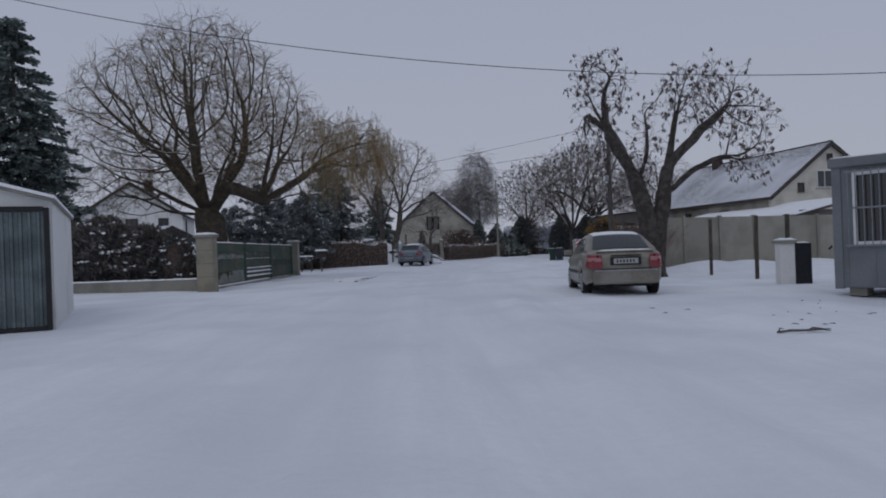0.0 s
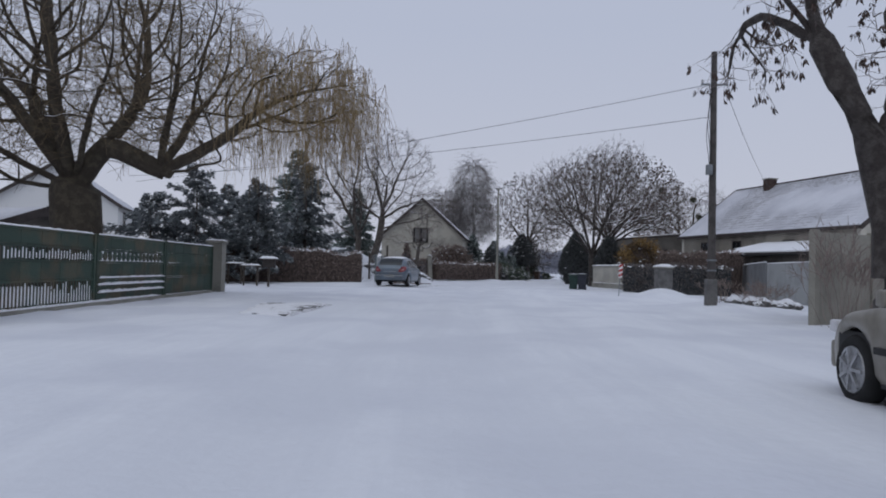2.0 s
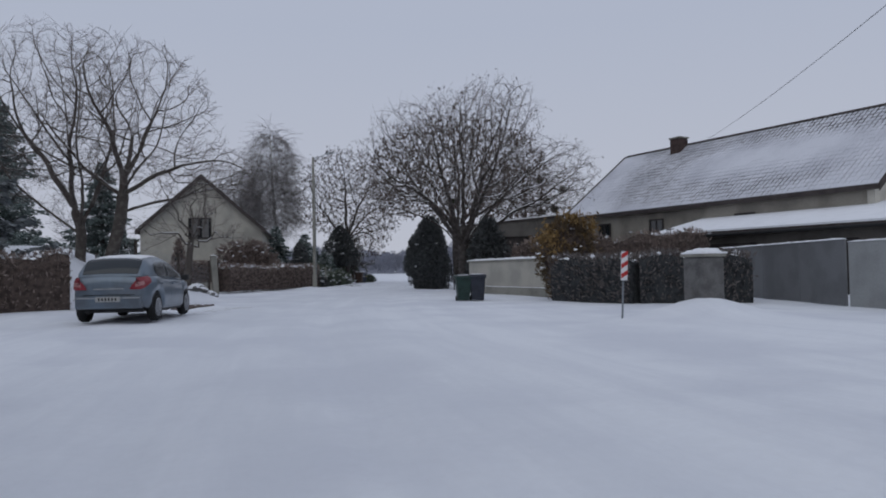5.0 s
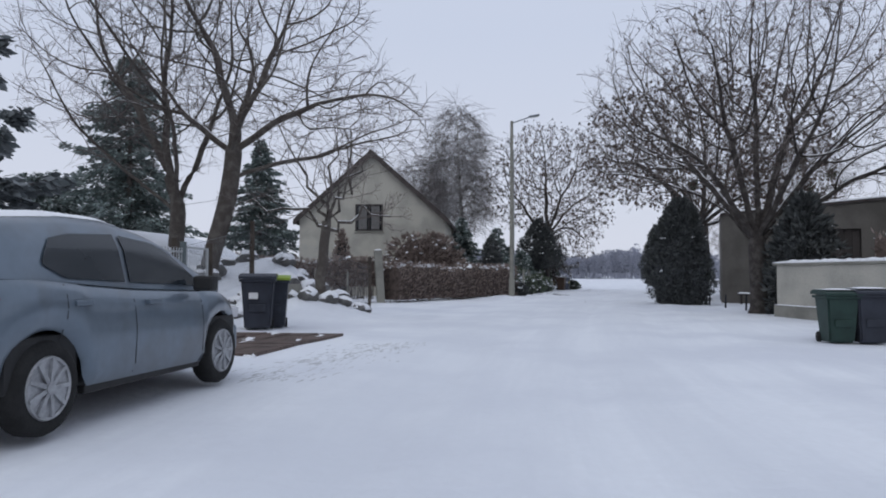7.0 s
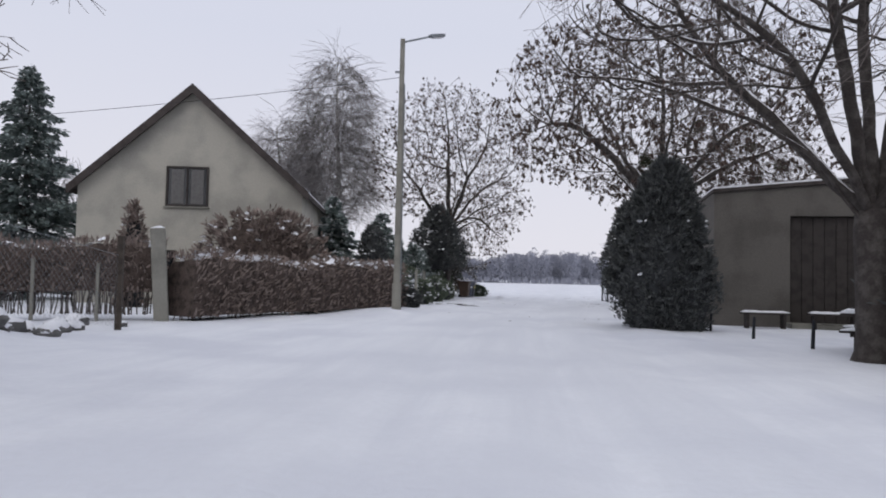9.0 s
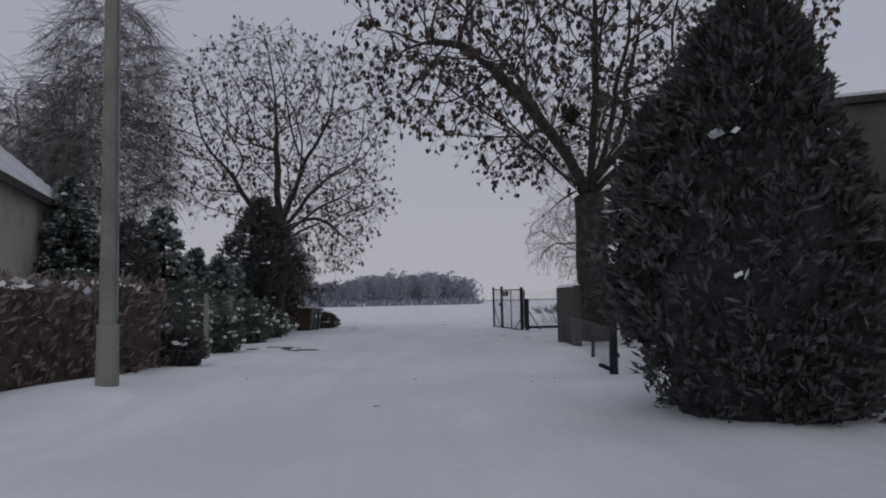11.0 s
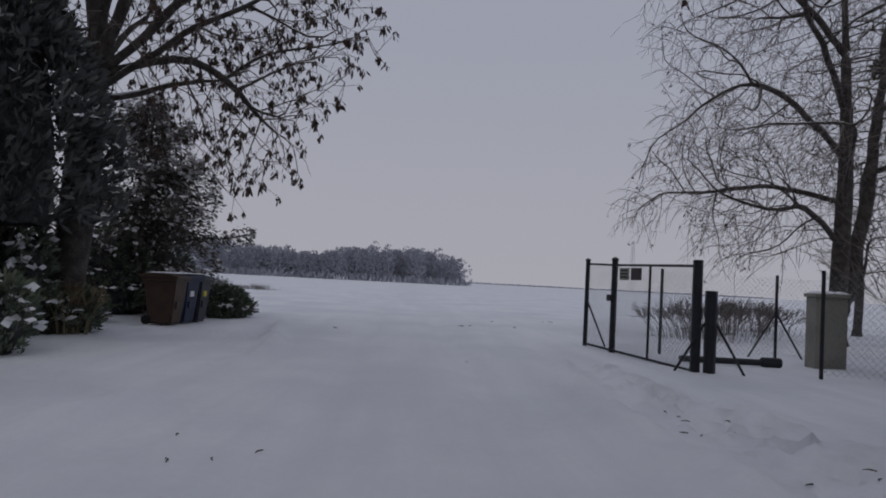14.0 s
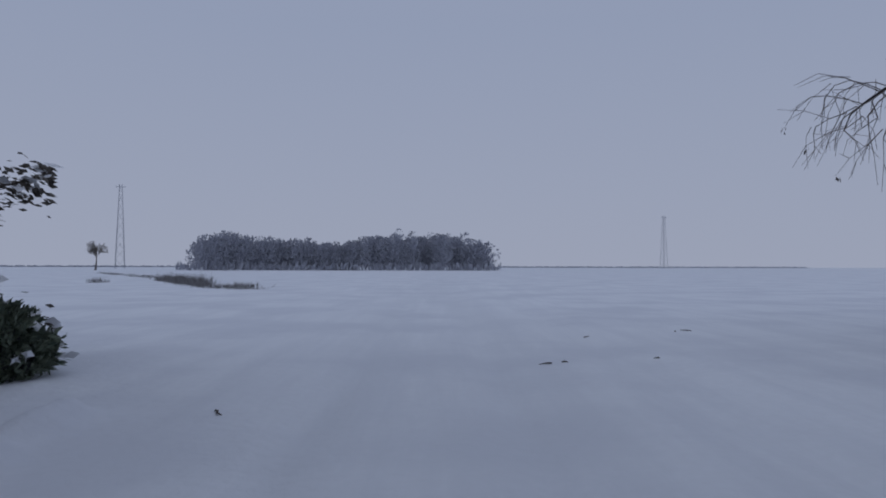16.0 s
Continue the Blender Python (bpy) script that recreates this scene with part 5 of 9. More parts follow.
# ---- street things ----
def wheelie_bin(m, label, body="bin_grey", lid="bin_grey", group="", size=1.0, snow=True, sticker=None):
    t = thing("wheelie_bin", m, label, "bin", group)
    w, d, h = 0.29 * size, 0.34 * size, 0.94 * size
    bm = bmesh.new()
    lo = [bm.verts.new(v) for v in ((-w * 0.78, -d * 0.75, 0.03), (w * 0.78, -d * 0.75, 0.03), (w * 0.80, d * 0.62, 0.03), (-w * 0.80, d * 0.62, 0.03))]
    hi = [bm.verts.new(v) for v in ((-w, -d, h), (w, -d, h), (w, d, h), (-w, d, h))]
    bm.faces.new(lo[::-1])
    bm.faces.new(hi)
    for i in range(4):
        bm.faces.new((lo[i], lo[(i + 1) % 4], hi[(i + 1) % 4], hi[i]))
    bmesh.ops.bevel(bm, geom=list(bm.edges), offset=0.03, segments=2, affect="EDGES")
    b = part("body", bm, body, t, smooth=False)
    part("rim_collar", box((-w - 0.03, -d - 0.03, h - 0.07), (w + 0.03, d + 0.02, h - 0.02), 0.012), body, t)
    lid_ob = part("lid", prism([(-d - 0.05, h - 0.015), (-d - 0.05, h + 0.03), (-d * 0.4, h + 0.075), (d * 0.7, h + 0.085), (d + 0.07, h + 0.05), (d + 0.07, h)], "x", -w - 0.035, w + 0.035), lid, t)
    part("lid_handle", rod((-w * 0.7, d + 0.10, h + 0.03), (w * 0.7, d + 0.10, h + 0.03), 0.016), body, t)
    for s in (-1, 1):
        part("wheel", lathe([(0.03, -0.03), (0.09, -0.03), (0.10, 0), (0.09, 0.03), (0.03, 0.03)], 16, "x"), "tyre", t, smooth=True, at=pose(s * w * 0.82, d * 0.72, 0.10))
    part("front_rib", box((-w * 0.5, -d * 0.95, h * 0.35), (w * 0.5, -d * 0.86, h * 0.5), 0.01), body, t)
    if sticker:
        part("sticker", box((-w * 0.5, -d * 0.985 - 0.004, h * 0.60), (w * 0.05, -d * 0.93, h * 0.72)), sticker, b)
    if snow:
        snow_strip("snow_on_lid", t, -w * 0.9, w * 0.9, -d * 0.7, d * 0.9, h + 0.082, 0.025, int(w * 1000), 0.1)
    return t


def street_lamp(x, y):
    t = thing("street_lamp", pose(x, y, ground_z(x, y) - 0.1), "tall grey concrete lamp post with a short arm", "street lamp")
    part("pole", rod((0, 0, 0), (0, 0, 8.65), 0.115, 0.075, 12), "concrete", t)
    part("base_collar", rod((0, 0, 0), (0, 0, 0.9), 0.15, 0.14, 12), "concrete", t)
    part("arm", rod((0, 0, 8.55), (1.0, 0.55, 9.0), 0.03), "steel", t)
    head = part("lamp_head", box((-0.30, -0.10, -0.05), (0.30, 0.10, 0.06), 0.04), "steel", t, at=pose(1.18, 0.65, 9.06, 0, -14, 29))
    part("diffuser", box((-0.20, -0.07, -0.075), (0.22, 0.07, -0.045), 0.01), "white_lamp", head)
    part("cable_bracket", box((-0.22, -0.03, 7.55), (-0.08, 0.03, 7.62), 0.01), "steel", t)
    part("cable_duct", rod((0.115, -0.04, 1.0), (0.09, -0.03, 7.2), 0.02), "steel", t)
    return t


def power_pole(x, y):
    t = thing("power_pole", pose(x, y, ground_z(x, y) - 0.15), "weathered grey wooden power pole on a concrete foot", "pole")
    part("pole", rod((0, 0, 0.5), (0, 0, 7.7), 0.12, 0.085, 12), "pole", t)
    part("foot", box((-0.16, -0.15, 0), (0.14, 0.15, 0.92), 0.03), "stone", t)
    for z in (1.15, 1.45):
        part("clamp", rod((0, 0, z), (0, 0, z + 0.05), 0.145, None, 12), "steel", t)
    part("crossarm", bar((-0.38, 0, 6.72), (0.42, 0, 6.72), 0.05, 0.05), "steel", t)
    for xx in (-0.34, -0.02, 0.38):
        part("insulator", lathe([(0.012, 6.74), (0.045, 6.78), (0.03, 6.81), (0.045, 6.84), (0.0, 6.88)], 10), "white_lamp", t, at=pose(xx, 0, 0))
    part("fuse_box", box((-0.24, -0.19, 4.0), (-0.06, -0.06, 4.3), 0.02), "steel", t)
    for k in range(3):
        pts = [(-0.14 - 0.03 * k + 0.05 * math.sin(i * 0.9 + k), -0.14, 4.3 + i * 0.30) for i in range(9)]
        part_mesh("hanging_wire", tubes([(pts, [0.009] * 9)], 4), "wire", t)
    return t


def cable(a, b, sag, label, r=0.008):
    t = tagged(part_mesh("overhead_cable", tubes([([tuple(a[i] + (b[i] - a[i]) * k / 24 - (sag * 4 * (k / 24) * (1 - k / 24) if i == 2 else 0) for i in range(3)) for k in range(25)], [r] * 25)], 5), "wire"), label, "cable")
    return t


def roof_house(name, m, label, L, D, eave, ridge, wall, roof_mat, over=0.4, openings=(), snow=True, chimney=None, category="house", thick=0.16, tiled=False, side=None):
    """A gabled house: gable wall across x at y = 0 (width L), ridge along +y for D metres. Openings: (face, u, z, w, h, kind)."""
    t = thing(name, m, label, category)
    h = L / 2
    part("front_wall", prism([(-h, -0.3), (h, -0.3), (h, eave), (0, ridge), (-h, eave)], "y", 0, 0.3), wall, t)
    part("back_wall", prism([(-h, -0.3), (h, -0.3), (h, eave), (0, ridge), (-h, eave)], "y", D - 0.3, D), wall, t)
    for s in (-1, 1):
        part("side_wall", box((s * h - (0.3 if s > 0 else 0), 0.3, -0.3), (s * h + (0.3 if s < 0 else 0), D - 0.3, eave)), side or wall, t)
    slope = math.atan2(ridge - eave, h)
    for s in (-1, 1):
        ex, ez = s * (h + over * math.cos(slope)), eave - over * math.sin(slope)
        nx, nz = s * math.sin(slope) * thick, math.cos(slope) * thick
        r = part("roof_slope", prism([(0, ridge + 0.02), (ex, ez + 0.02), (ex + nx * 0.0, ez + thick), (0, ridge + thick * 1.05)], "y", -over, D + over), roof_mat, t)
        part("fascia", box((ex - 0.03, -over, ez - 0.06), (ex + 0.03, D + over, ez + thick * 0.8)), "tile", t)
        if tiled:
            rng = random.Random(int(L * 100) + s)
            run = math.hypot(ex, ridge + thick * 1.05 - ez - thick)
            rows, cols = int(run / 0.34), int((D + 2 * over) / 0.25)
            tv, tf = [], []
            for i in range(rows):
                for j in range(cols):
                    cover = min(1.0, max(0.0, 1.6 * vnoise(np.array(j * 0.25 + 40.0), np.array(i * 0.34 * 1.6), 4.5) + 0.9 * (i / rows) ** 2 + 0.20))
                    fa, fb = (i + 0.22 * (1 - cover) * rng.uniform(0.4, 1.4)) / rows, (i + 1 - 0.03 * (1 - cover)) / rows
                    ya = -over + (j + 0.30 * (1 - cover) * rng.uniform(0.6, 1.3)) * 0.25
                    yb = -over + (j + 1) * 0.25
                    lift = 0.020 + 0.016 * cover + rng.uniform(-0.004, 0.004)
                    b = len(tv)
                    for f, yy, dz in ((fa, ya, lift), (fa, yb, lift), (fb, yb, lift), (fb, ya, lift), (fa, ya, -0.02), (fa, yb, -0.02), (fb, yb, -0.02), (fb, ya, -0.02)):
                        tv.append((ex * f, yy, ridge + thick * 1.05 + (ez + thick - ridge - thick * 1.05) * f + dz))
                    tf.extend([(b, b + 1, b + 2, b + 3)] + [(b + k, b + (k + 1) % 4, b + 4 + (k + 1) % 4, b + 4 + k) for k in range(4)])
            tagged(part_mesh("snow_layer", mesh_from(tv, tf), "roof_snow", r, "thin snow lying on each roof tile"), kind="stuff")
            for k in range(int((D + 2 * over) / 0.4)):
                if s > 0:
                    part("ridge_tile", prism([(-0.13, -0.05), (-0.07, 0.06), (0.07, 0.06), (0.13, -0.05)], "y", 0, 0.39), "tile", t, at=pose(0, -over + k * 0.4, ridge + thick * 1.05 + 0.015))
        elif snow:
            bm = bmesh.new()
            n1, n2 = 40, 30
            rng = random.Random(int(L * 100) + s)
            g = []
            for i in range(n1 + 1):
                for j in range(n2 + 1):
                    f = j / n2
                    x = ex * f
                    z = ridge + thick * 1.05 + (ez + thick - ridge - thick * 1.05) * f
                    edge = i in (0, n1) or j in (0, n2)
                    g.append(bm.verts.new((x, -over + (D + 2 * over) * i / n1, z + (0.01 if edge else 0.035 + 0.035 * (j % 2)) * rng.uniform(0.8, 1.2))))
            for i in range(n1):
                for j in range(n2):
                    q = i * (n2 + 1) + j
                    bm.faces.new((g[q], g[q + 1], g[q + n2 + 2], g[q + n2 + 1]))
            part("snow_layer", bm, "roof_snow", r, "thin snow over the tile rows")
        for yy in (-over, D + over - 0.04):
            part("verge_board", prism([(0, ridge - 0.14), (ex, ez - 0.14), (ex, ez + thick + 0.05), (0, ridge + thick + 0.06)], "y", yy - 0.03 + (0 if yy < 0 else 0.04), yy + (0 if yy < 0 else 0.07)), "tile", t)
    for face, u, z, w, hh, kind in openings:
        opening(t, face, u, z, w, hh, kind, h, D)
    if chimney:
        cx, cy, cw, ct = chimney
        ch = part("chimney", box((cx - cw, cy - cw, ridge - abs(cx) * math.tan(slope) - 0.4), (cx + cw, cy + cw, ct), 0.02), "brick", t, "red brick chimney stack")
        part("chimney_cap", box((cx - cw - 0.06, cy - cw - 0.06, ct), (cx + cw + 0.06, cy + cw + 0.06, ct + 0.10), 0.02), "concrete", ch)
    return t


def opening(t, face, u, z, w, hh, kind, h, D):
    """A window or door set on a wall: front (u along x) or side_l / side_r (u along y)."""
    if face == "front":
        mm = pose(u, 0, z)
    elif face == "right":
        mm = pose(h, u, z, 0, 0, 90)
    else:
        mm = pose(-h, u, z, 0, 0, -90)
    win = part("window" if kind != "door" else "door", box((-w / 2, -0.004, 0), (w / 2, 0.06, hh)), "pane" if kind != "door" else "darkwood", t, "dark window pane" if kind != "door" else "dark closed door", at=mm)
    f = 0.06
    fm = "darkwood" if kind in ("dark", "door", "darknet") else "white"
    for lo, hi in (((-w / 2 - f, -0.05, -f), (-w / 2 + 0.02, 0.02, hh + f)), ((w / 2 - 0.02, -0.05, -f), (w / 2 + f, 0.02, hh + f)), ((-w / 2, -0.046, hh - 0.02), (w / 2, 0.02, hh + f)), ((-w / 2, -0.046, -f), (w / 2, 0.02, 0.02))):
        part("frame", box(lo, hi, 0.006), fm, win)
    if kind != "door":
        part("mullion", box((-0.03, -0.03, 0), (0.03, 0.02, hh)), fm, win)
        part("sill", box((-w / 2 - 0.12, -0.12, -f - 0.05), (w / 2 + 0.12, 0.02, -f), 0.01), "concrete", win)
        for s in (-1, 1):
            part("curtain", box((s * w * 0.25 - w * 0.16, -0.012, 0.05), (s * w * 0.25 + w * 0.16, -0.007, hh - 0.05)), "curtain" if kind in ("net", "darknet") else "pane", win)


def mesh_fence(parent, p, q, tall, cell=0.12, r=0.0022, low=0.05, name="wire_mesh"):
    """Chain-link wire between two posts, woven both ways."""
    p, q = Vector(p), Vector(q)
    L = (q - p).length
    u = (q - p) / L
    lines = []
    H = tall - low
    k = -H
    while k < L:
        for sgn in (1, -1):
            a0, a1 = (k, k + H) if sgn > 0 else (k + H, k)
            pts = []
            for f in (0.0, 1.0):
                pts.append((a0 + (a1 - a0) * f, low + H * f))
            (s0, z0), (s1, z1) = pts
            lo, hi = max(0, min(s0, s1)), min(L, max(s0, s1))
            if hi <= lo:
                continue
            zz = lambda s: z0 + (z1 - z0) * (s - s0) / (s1 - s0)
            A, B = p + u * lo, p + u * hi
            off = 0.004 * sgn
            lines.append(([(A.x - u.y * off, A.y + u.x * off, A.z + zz(lo)), (B.x - u.y * off, B.y + u.x * off, B.z + zz(hi))], [r, r]))
        k += cell
    return part_mesh(name, tubes(lines, 3), "steel", parent, "thin chain-link wire")


def rock(name, x, y, z, size, seed, label, group="", snow=True):
    rng = random.Random(seed)
    bm = bmesh.new()
    bmesh.ops.create_icosphere(bm, subdivisions=2, radius=1.0)
    for v in bm.verts:
        n = noise.noise(v.co * 1.7 + Vector((seed * 3.1, seed, 0)))
        v.co = Vector((v.co.x * size[0], v.co.y * size[1], v.co.z * size[2])) * (1 + 0.38 * n + rng.gauss(0, 0.03))
    ob = part(name, bm, "stone", None, smooth=False, at=pose(x, y, z, 0, 0, rng.uniform(0, 180)))
    tagged(ob, label, "stone", group)
    if snow:
        bm = bmesh.new()
        bmesh.ops.create_icosphere(bm, subdivisions=2, radius=1.0)
        for v in bm.verts:
            n = noise.noise(v.co * 1.7 + Vector((seed * 3.1, seed, 0)))
            v.co = Vector((v.co.x * size[0] * 0.97, v.co.y * size[1] * 0.97, max(v.co.z, 0.02) * size[2] * 1.2)) * (1 + 0.38 * n)
        part("snow_cap", bm, "cap", ob, "snow on the stone", True)
    return ob

# ---- buildings ----
def garage():
    t = thing("white_garage", pose(-6.345, 10.52, ground_z(-6, 12), 0, 0, 27), "white rendered garage with a grey corrugated steel door and snowy roof", "garage")
    W, h = 1.70, 2.14
    front = prism([(-W - 0.6, -0.2), (-1.35 - 0.1, -0.2), (-1.45, 2.0), (1.62, 2.0), (1.62, -0.2), (W, -0.2), (W, h), (-0.6, 2.72), (-W - 0.6, 2.35)], "y", 0, 0.22)
    part("front_wall", front, "white", t)
    part("side_wall", box((W - 0.22, 0.22, -0.2), (W, 5.6, h)), "white", t)
    part("far_side_wall", box((-W - 0.6, 0.22, -0.2), (-W - 0.38, 5.6, h)), "white", t)
    part("back_wall", box((-W - 0.38, 5.4, -0.2), (W - 0.22, 5.6, h)), "white", t)
    part("roof_slope", prism([(-0.6, 2.75), (W + 0.05, h - 0.03), (W + 0.05, h + 0.02), (-0.6, 2.80)], "y", -0.12, 5.7), "concrete", t)
    part("roof_slope", prism([(-0.6, 2.75), (-W - 0.75, 2.3), (-W - 0.75, 2.38), (-0.6, 2.85)], "y", -0.12, 5.7), "concrete", t)
    part("snow_layer", prism([(-0.6, 2.803), (W + 0.06, h + 0.023), (W + 0.06, h + 0.075), (-0.6, 2.87)], "y", -0.14, 5.7), "cap", t, "snow layer on the roof")
    part("snow_layer", prism([(-0.6, 2.853), (-W - 0.76, 2.383), (-W - 0.76, 2.43), (-0.6, 2.91)], "y", -0.14, 5.7), "cap", t, "snow layer on the roof")
    door = part("door", box((-1.42, -0.06, 0.02), (1.60, -0.02, 1.98)), "corrugated", t, "grey corrugated steel up-and-over door")
    for k in range(23):
        x = -1.36 + k * 0.13
        part("rib", prism([(x - 0.035, -0.06), (x - 0.018, -0.095), (x + 0.018, -0.095), (x + 0.035, -0.06)], "z", 0.06, 1.94), "corrugated", door)
    for lo, hi in (((1.58, -0.10, 0), (1.66, 0.0, 2.02)), ((-1.50, -0.10, 0), (-1.42, 0.0, 2.02)), ((-1.42, -0.098, 1.96), (1.58, 0.0, 2.04)), ((-1.42, -0.11, 0.0), (1.58, -0.02, 0.07))):
        part("door_frame", box(lo, hi, 0.01), "trim", door)


garage()

roof_house("gable_house", pose(-2.55, 85.35, 0.0, 0, 0, -4.5), "grey rendered house with a steep dark gable and one attic window", 8.3, 10.5, 4.35, 8.05, "plaster", "tile", 0.35,
                   [("front", -0.15, 3.72, 1.45, 1.40, "darknet"), ("front", -1.1, 0.7, 1.1, 1.25, "dark"), ("front", 1.6, 0.7, 1.1, 1.25, "dark"), ("left", 3.0, 1.1, 1.2, 1.2, "dark")], snow=True)
# a long house: white gable, ridge and chimney behind it
AX, AY, BX, BY = 29.6, 56.0, 24.9, 74.2
turn_long = math.degrees(math.atan2(-(BX - AX), BY - AY))
# side walls get the darkened cream, their shade being in the colour
roof_house("long_house", pose(AX, AY, 0, 0, 0, turn_long), "long cream house with snowy tiled roof, dark verges and brick chimney", 10.4, 18.8, 4.25, 8.2, "cream", "tile", 0.3,
                  [("front", -0.5, 4.9, 1.3, 1.25, "plain"), ("front", -2.6, 4.6, 0.45, 0.6, "dark"), ("front", 0.0, 7.0, 0.4, 0.4, "dark"), ("left", 15.5, 2.6, 0.9, 1.0, "dark"), ("left", 11.5, 2.6, 0.9, 1.0, "dark"), ("left", 6.0, 2.4, 1.0, 1.1, "dark")],
                  chimney=(-0.35, 14.2, 0.36, 8.75), tiled=True, side="cream_shaded")


def lean_to():
    """The low outbuilding in front of the long house."""
    t = thing("outbuilding", pose(19.5, 61.8, 0, 0, 0, turn_long), "low grey outbuilding with a snow-covered lean-to roof", "outbuilding")
    part("front_wall", box((0.0, -15.0, -0.2), (0.25, 0.0, 2.45)), "render_wall", t)
    part("end_wall", box((0.25, -0.25, -0.2), (4.4, 0.0, 2.9)), "render_wall", t)
    part("near_wall", box((0.25, -15.0, -0.2), (4.4, -14.75, 2.9)), "render_wall", t)
    part("roof", prism([(-0.45, 2.42), (4.6, 3.55), (4.6, 3.7), (-0.45, 2.58)], "y", -15.3, 0.35), "tile", t)
    part("snow_layer", prism([(-0.46, 2.583), (4.6, 3.703), (4.6, 3.80), (-0.46, 2.66)], "y", -15.3, 0.36), "cap", t, "snow on the lean-to roof")
    part("gutter", rod((-0.5, -15.3, 2.45), (-0.5, 0.35, 2.42), 0.06), "trim", t)
    for k in range(3):
        part("door", box((-0.04, -13.5 + k * 4.2, 0.0), (0.0, -11.2 + k * 4.2, 2.05), 0.01), "darkwood", t, "dark plank door")


lean_to()


def shed():
    """Flat-roofed shed behind the dark thuja, its long side towards the field."""
    t = thing("flat_roof_shed", pose(14.1, 77.3, 0, 0, 0, -20.5), "tall grey-green rendered flat-roofed shed with a wide dark doorway", "shed")
    D = 5.05
    part("front_wall", prism([(0, -0.2), (2.13, -0.2), (2.13, 4.1), (0, 3.94)], "y", 0, 0.25), "render_wall", t)
    part("lintel", prism([(2.13, 3.25), (5.6, 3.25), (5.6, 4.37), (2.13, 4.1)], "y", 0, 0.25), "render_wall", t)
    part("front_wall", prism([(5.6, -0.2), (9.0, -0.2), (9.0, 4.62), (5.6, 4.37)], "y", 0, 0.25), "render_wall", t)
    part("side_wall", box((0, 0.25, -0.2), (0.25, D, 3.95)), "render_wall", t)
    part("side_wall", box((8.75, 0.25, -0.2), (9.0, D, 4.6)), "render_wall", t)
    part("back_wall", prism([(0.25, -0.2), (8.75, -0.2), (8.75, 4.6), (0.25, 3.95)], "y", D - 0.25, D), "render_wall", t)
    part("roof", prism([(-0.04, 3.95), (9.1, 4.65), (9.1, 4.77), (-0.04, 4.05)], "y", -0.08, D + 0.04), "tile", t)
    part("snow_layer", prism([(-0.03, 4.055), (9.09, 4.775), (9.09, 4.83), (-0.03, 4.10)], "y", -0.07, D + 0.03), "cap", t, "snow on the flat roof")
    # the dark of the open doorway, put in as a boarded dark sheet
    d = part("door", box((2.15, 0.16, 0.0), (5.58, 0.2, 3.25)), "darkwood", t, "dark boarded sheet standing for the unlit open doorway")
    for k in range(11):
        part("board", box((2.17 + k * 0.31, 0.125, 0.02), (2.46 + k * 0.31, 0.16, 3.22), 0.006), "darkwood", d)
    part("doorstep", box((2.0, -0.7, -0.1), (5.8, -0.02, 0.12), 0.03), "concrete", t)


shed()
roof_house("white_house", pose(-33.2, 72.6, 0, 0, 0, 16), "tall cream house with a snow-covered gable roof behind the garden trees", 10.0, 12.0, 5.9, 9.2, "white", "tile", 0.45,
           [("front", 3.1, 4.3, 0.9, 1.2, "dark"), ("front", 0.0, 4.3, 1.1, 1.2, "dark"), ("right", 3.0, 1.4, 1.2, 1.2, "dark"), ("right", 3.0, 4.2, 1.0, 1.2, "dark")], chimney=(1.6, 1.2, 0.4, 9.6))
roof_house("garden_shed", pose(-15.5, 40.5, 0, 0, 0, 70), "low shed with a corrugated snow-covered roof", 4.2, 8.0, 2.2, 2.9, "render_wall", "tile", 0.3, [("front", 0, 0.0, 0.9, 1.9, "door")], category="shed")
roof_house("garden_hut", pose(1.4, 92.0, 0, 0, 0, 6), "small garden hut with a snowy roof behind the hedge", 2.6, 2.4, 2.0, 2.5, "wood", "tile", 0.3, [("front", 0.3, 0.9, 0.6, 0.6, "dark")], category="hut")


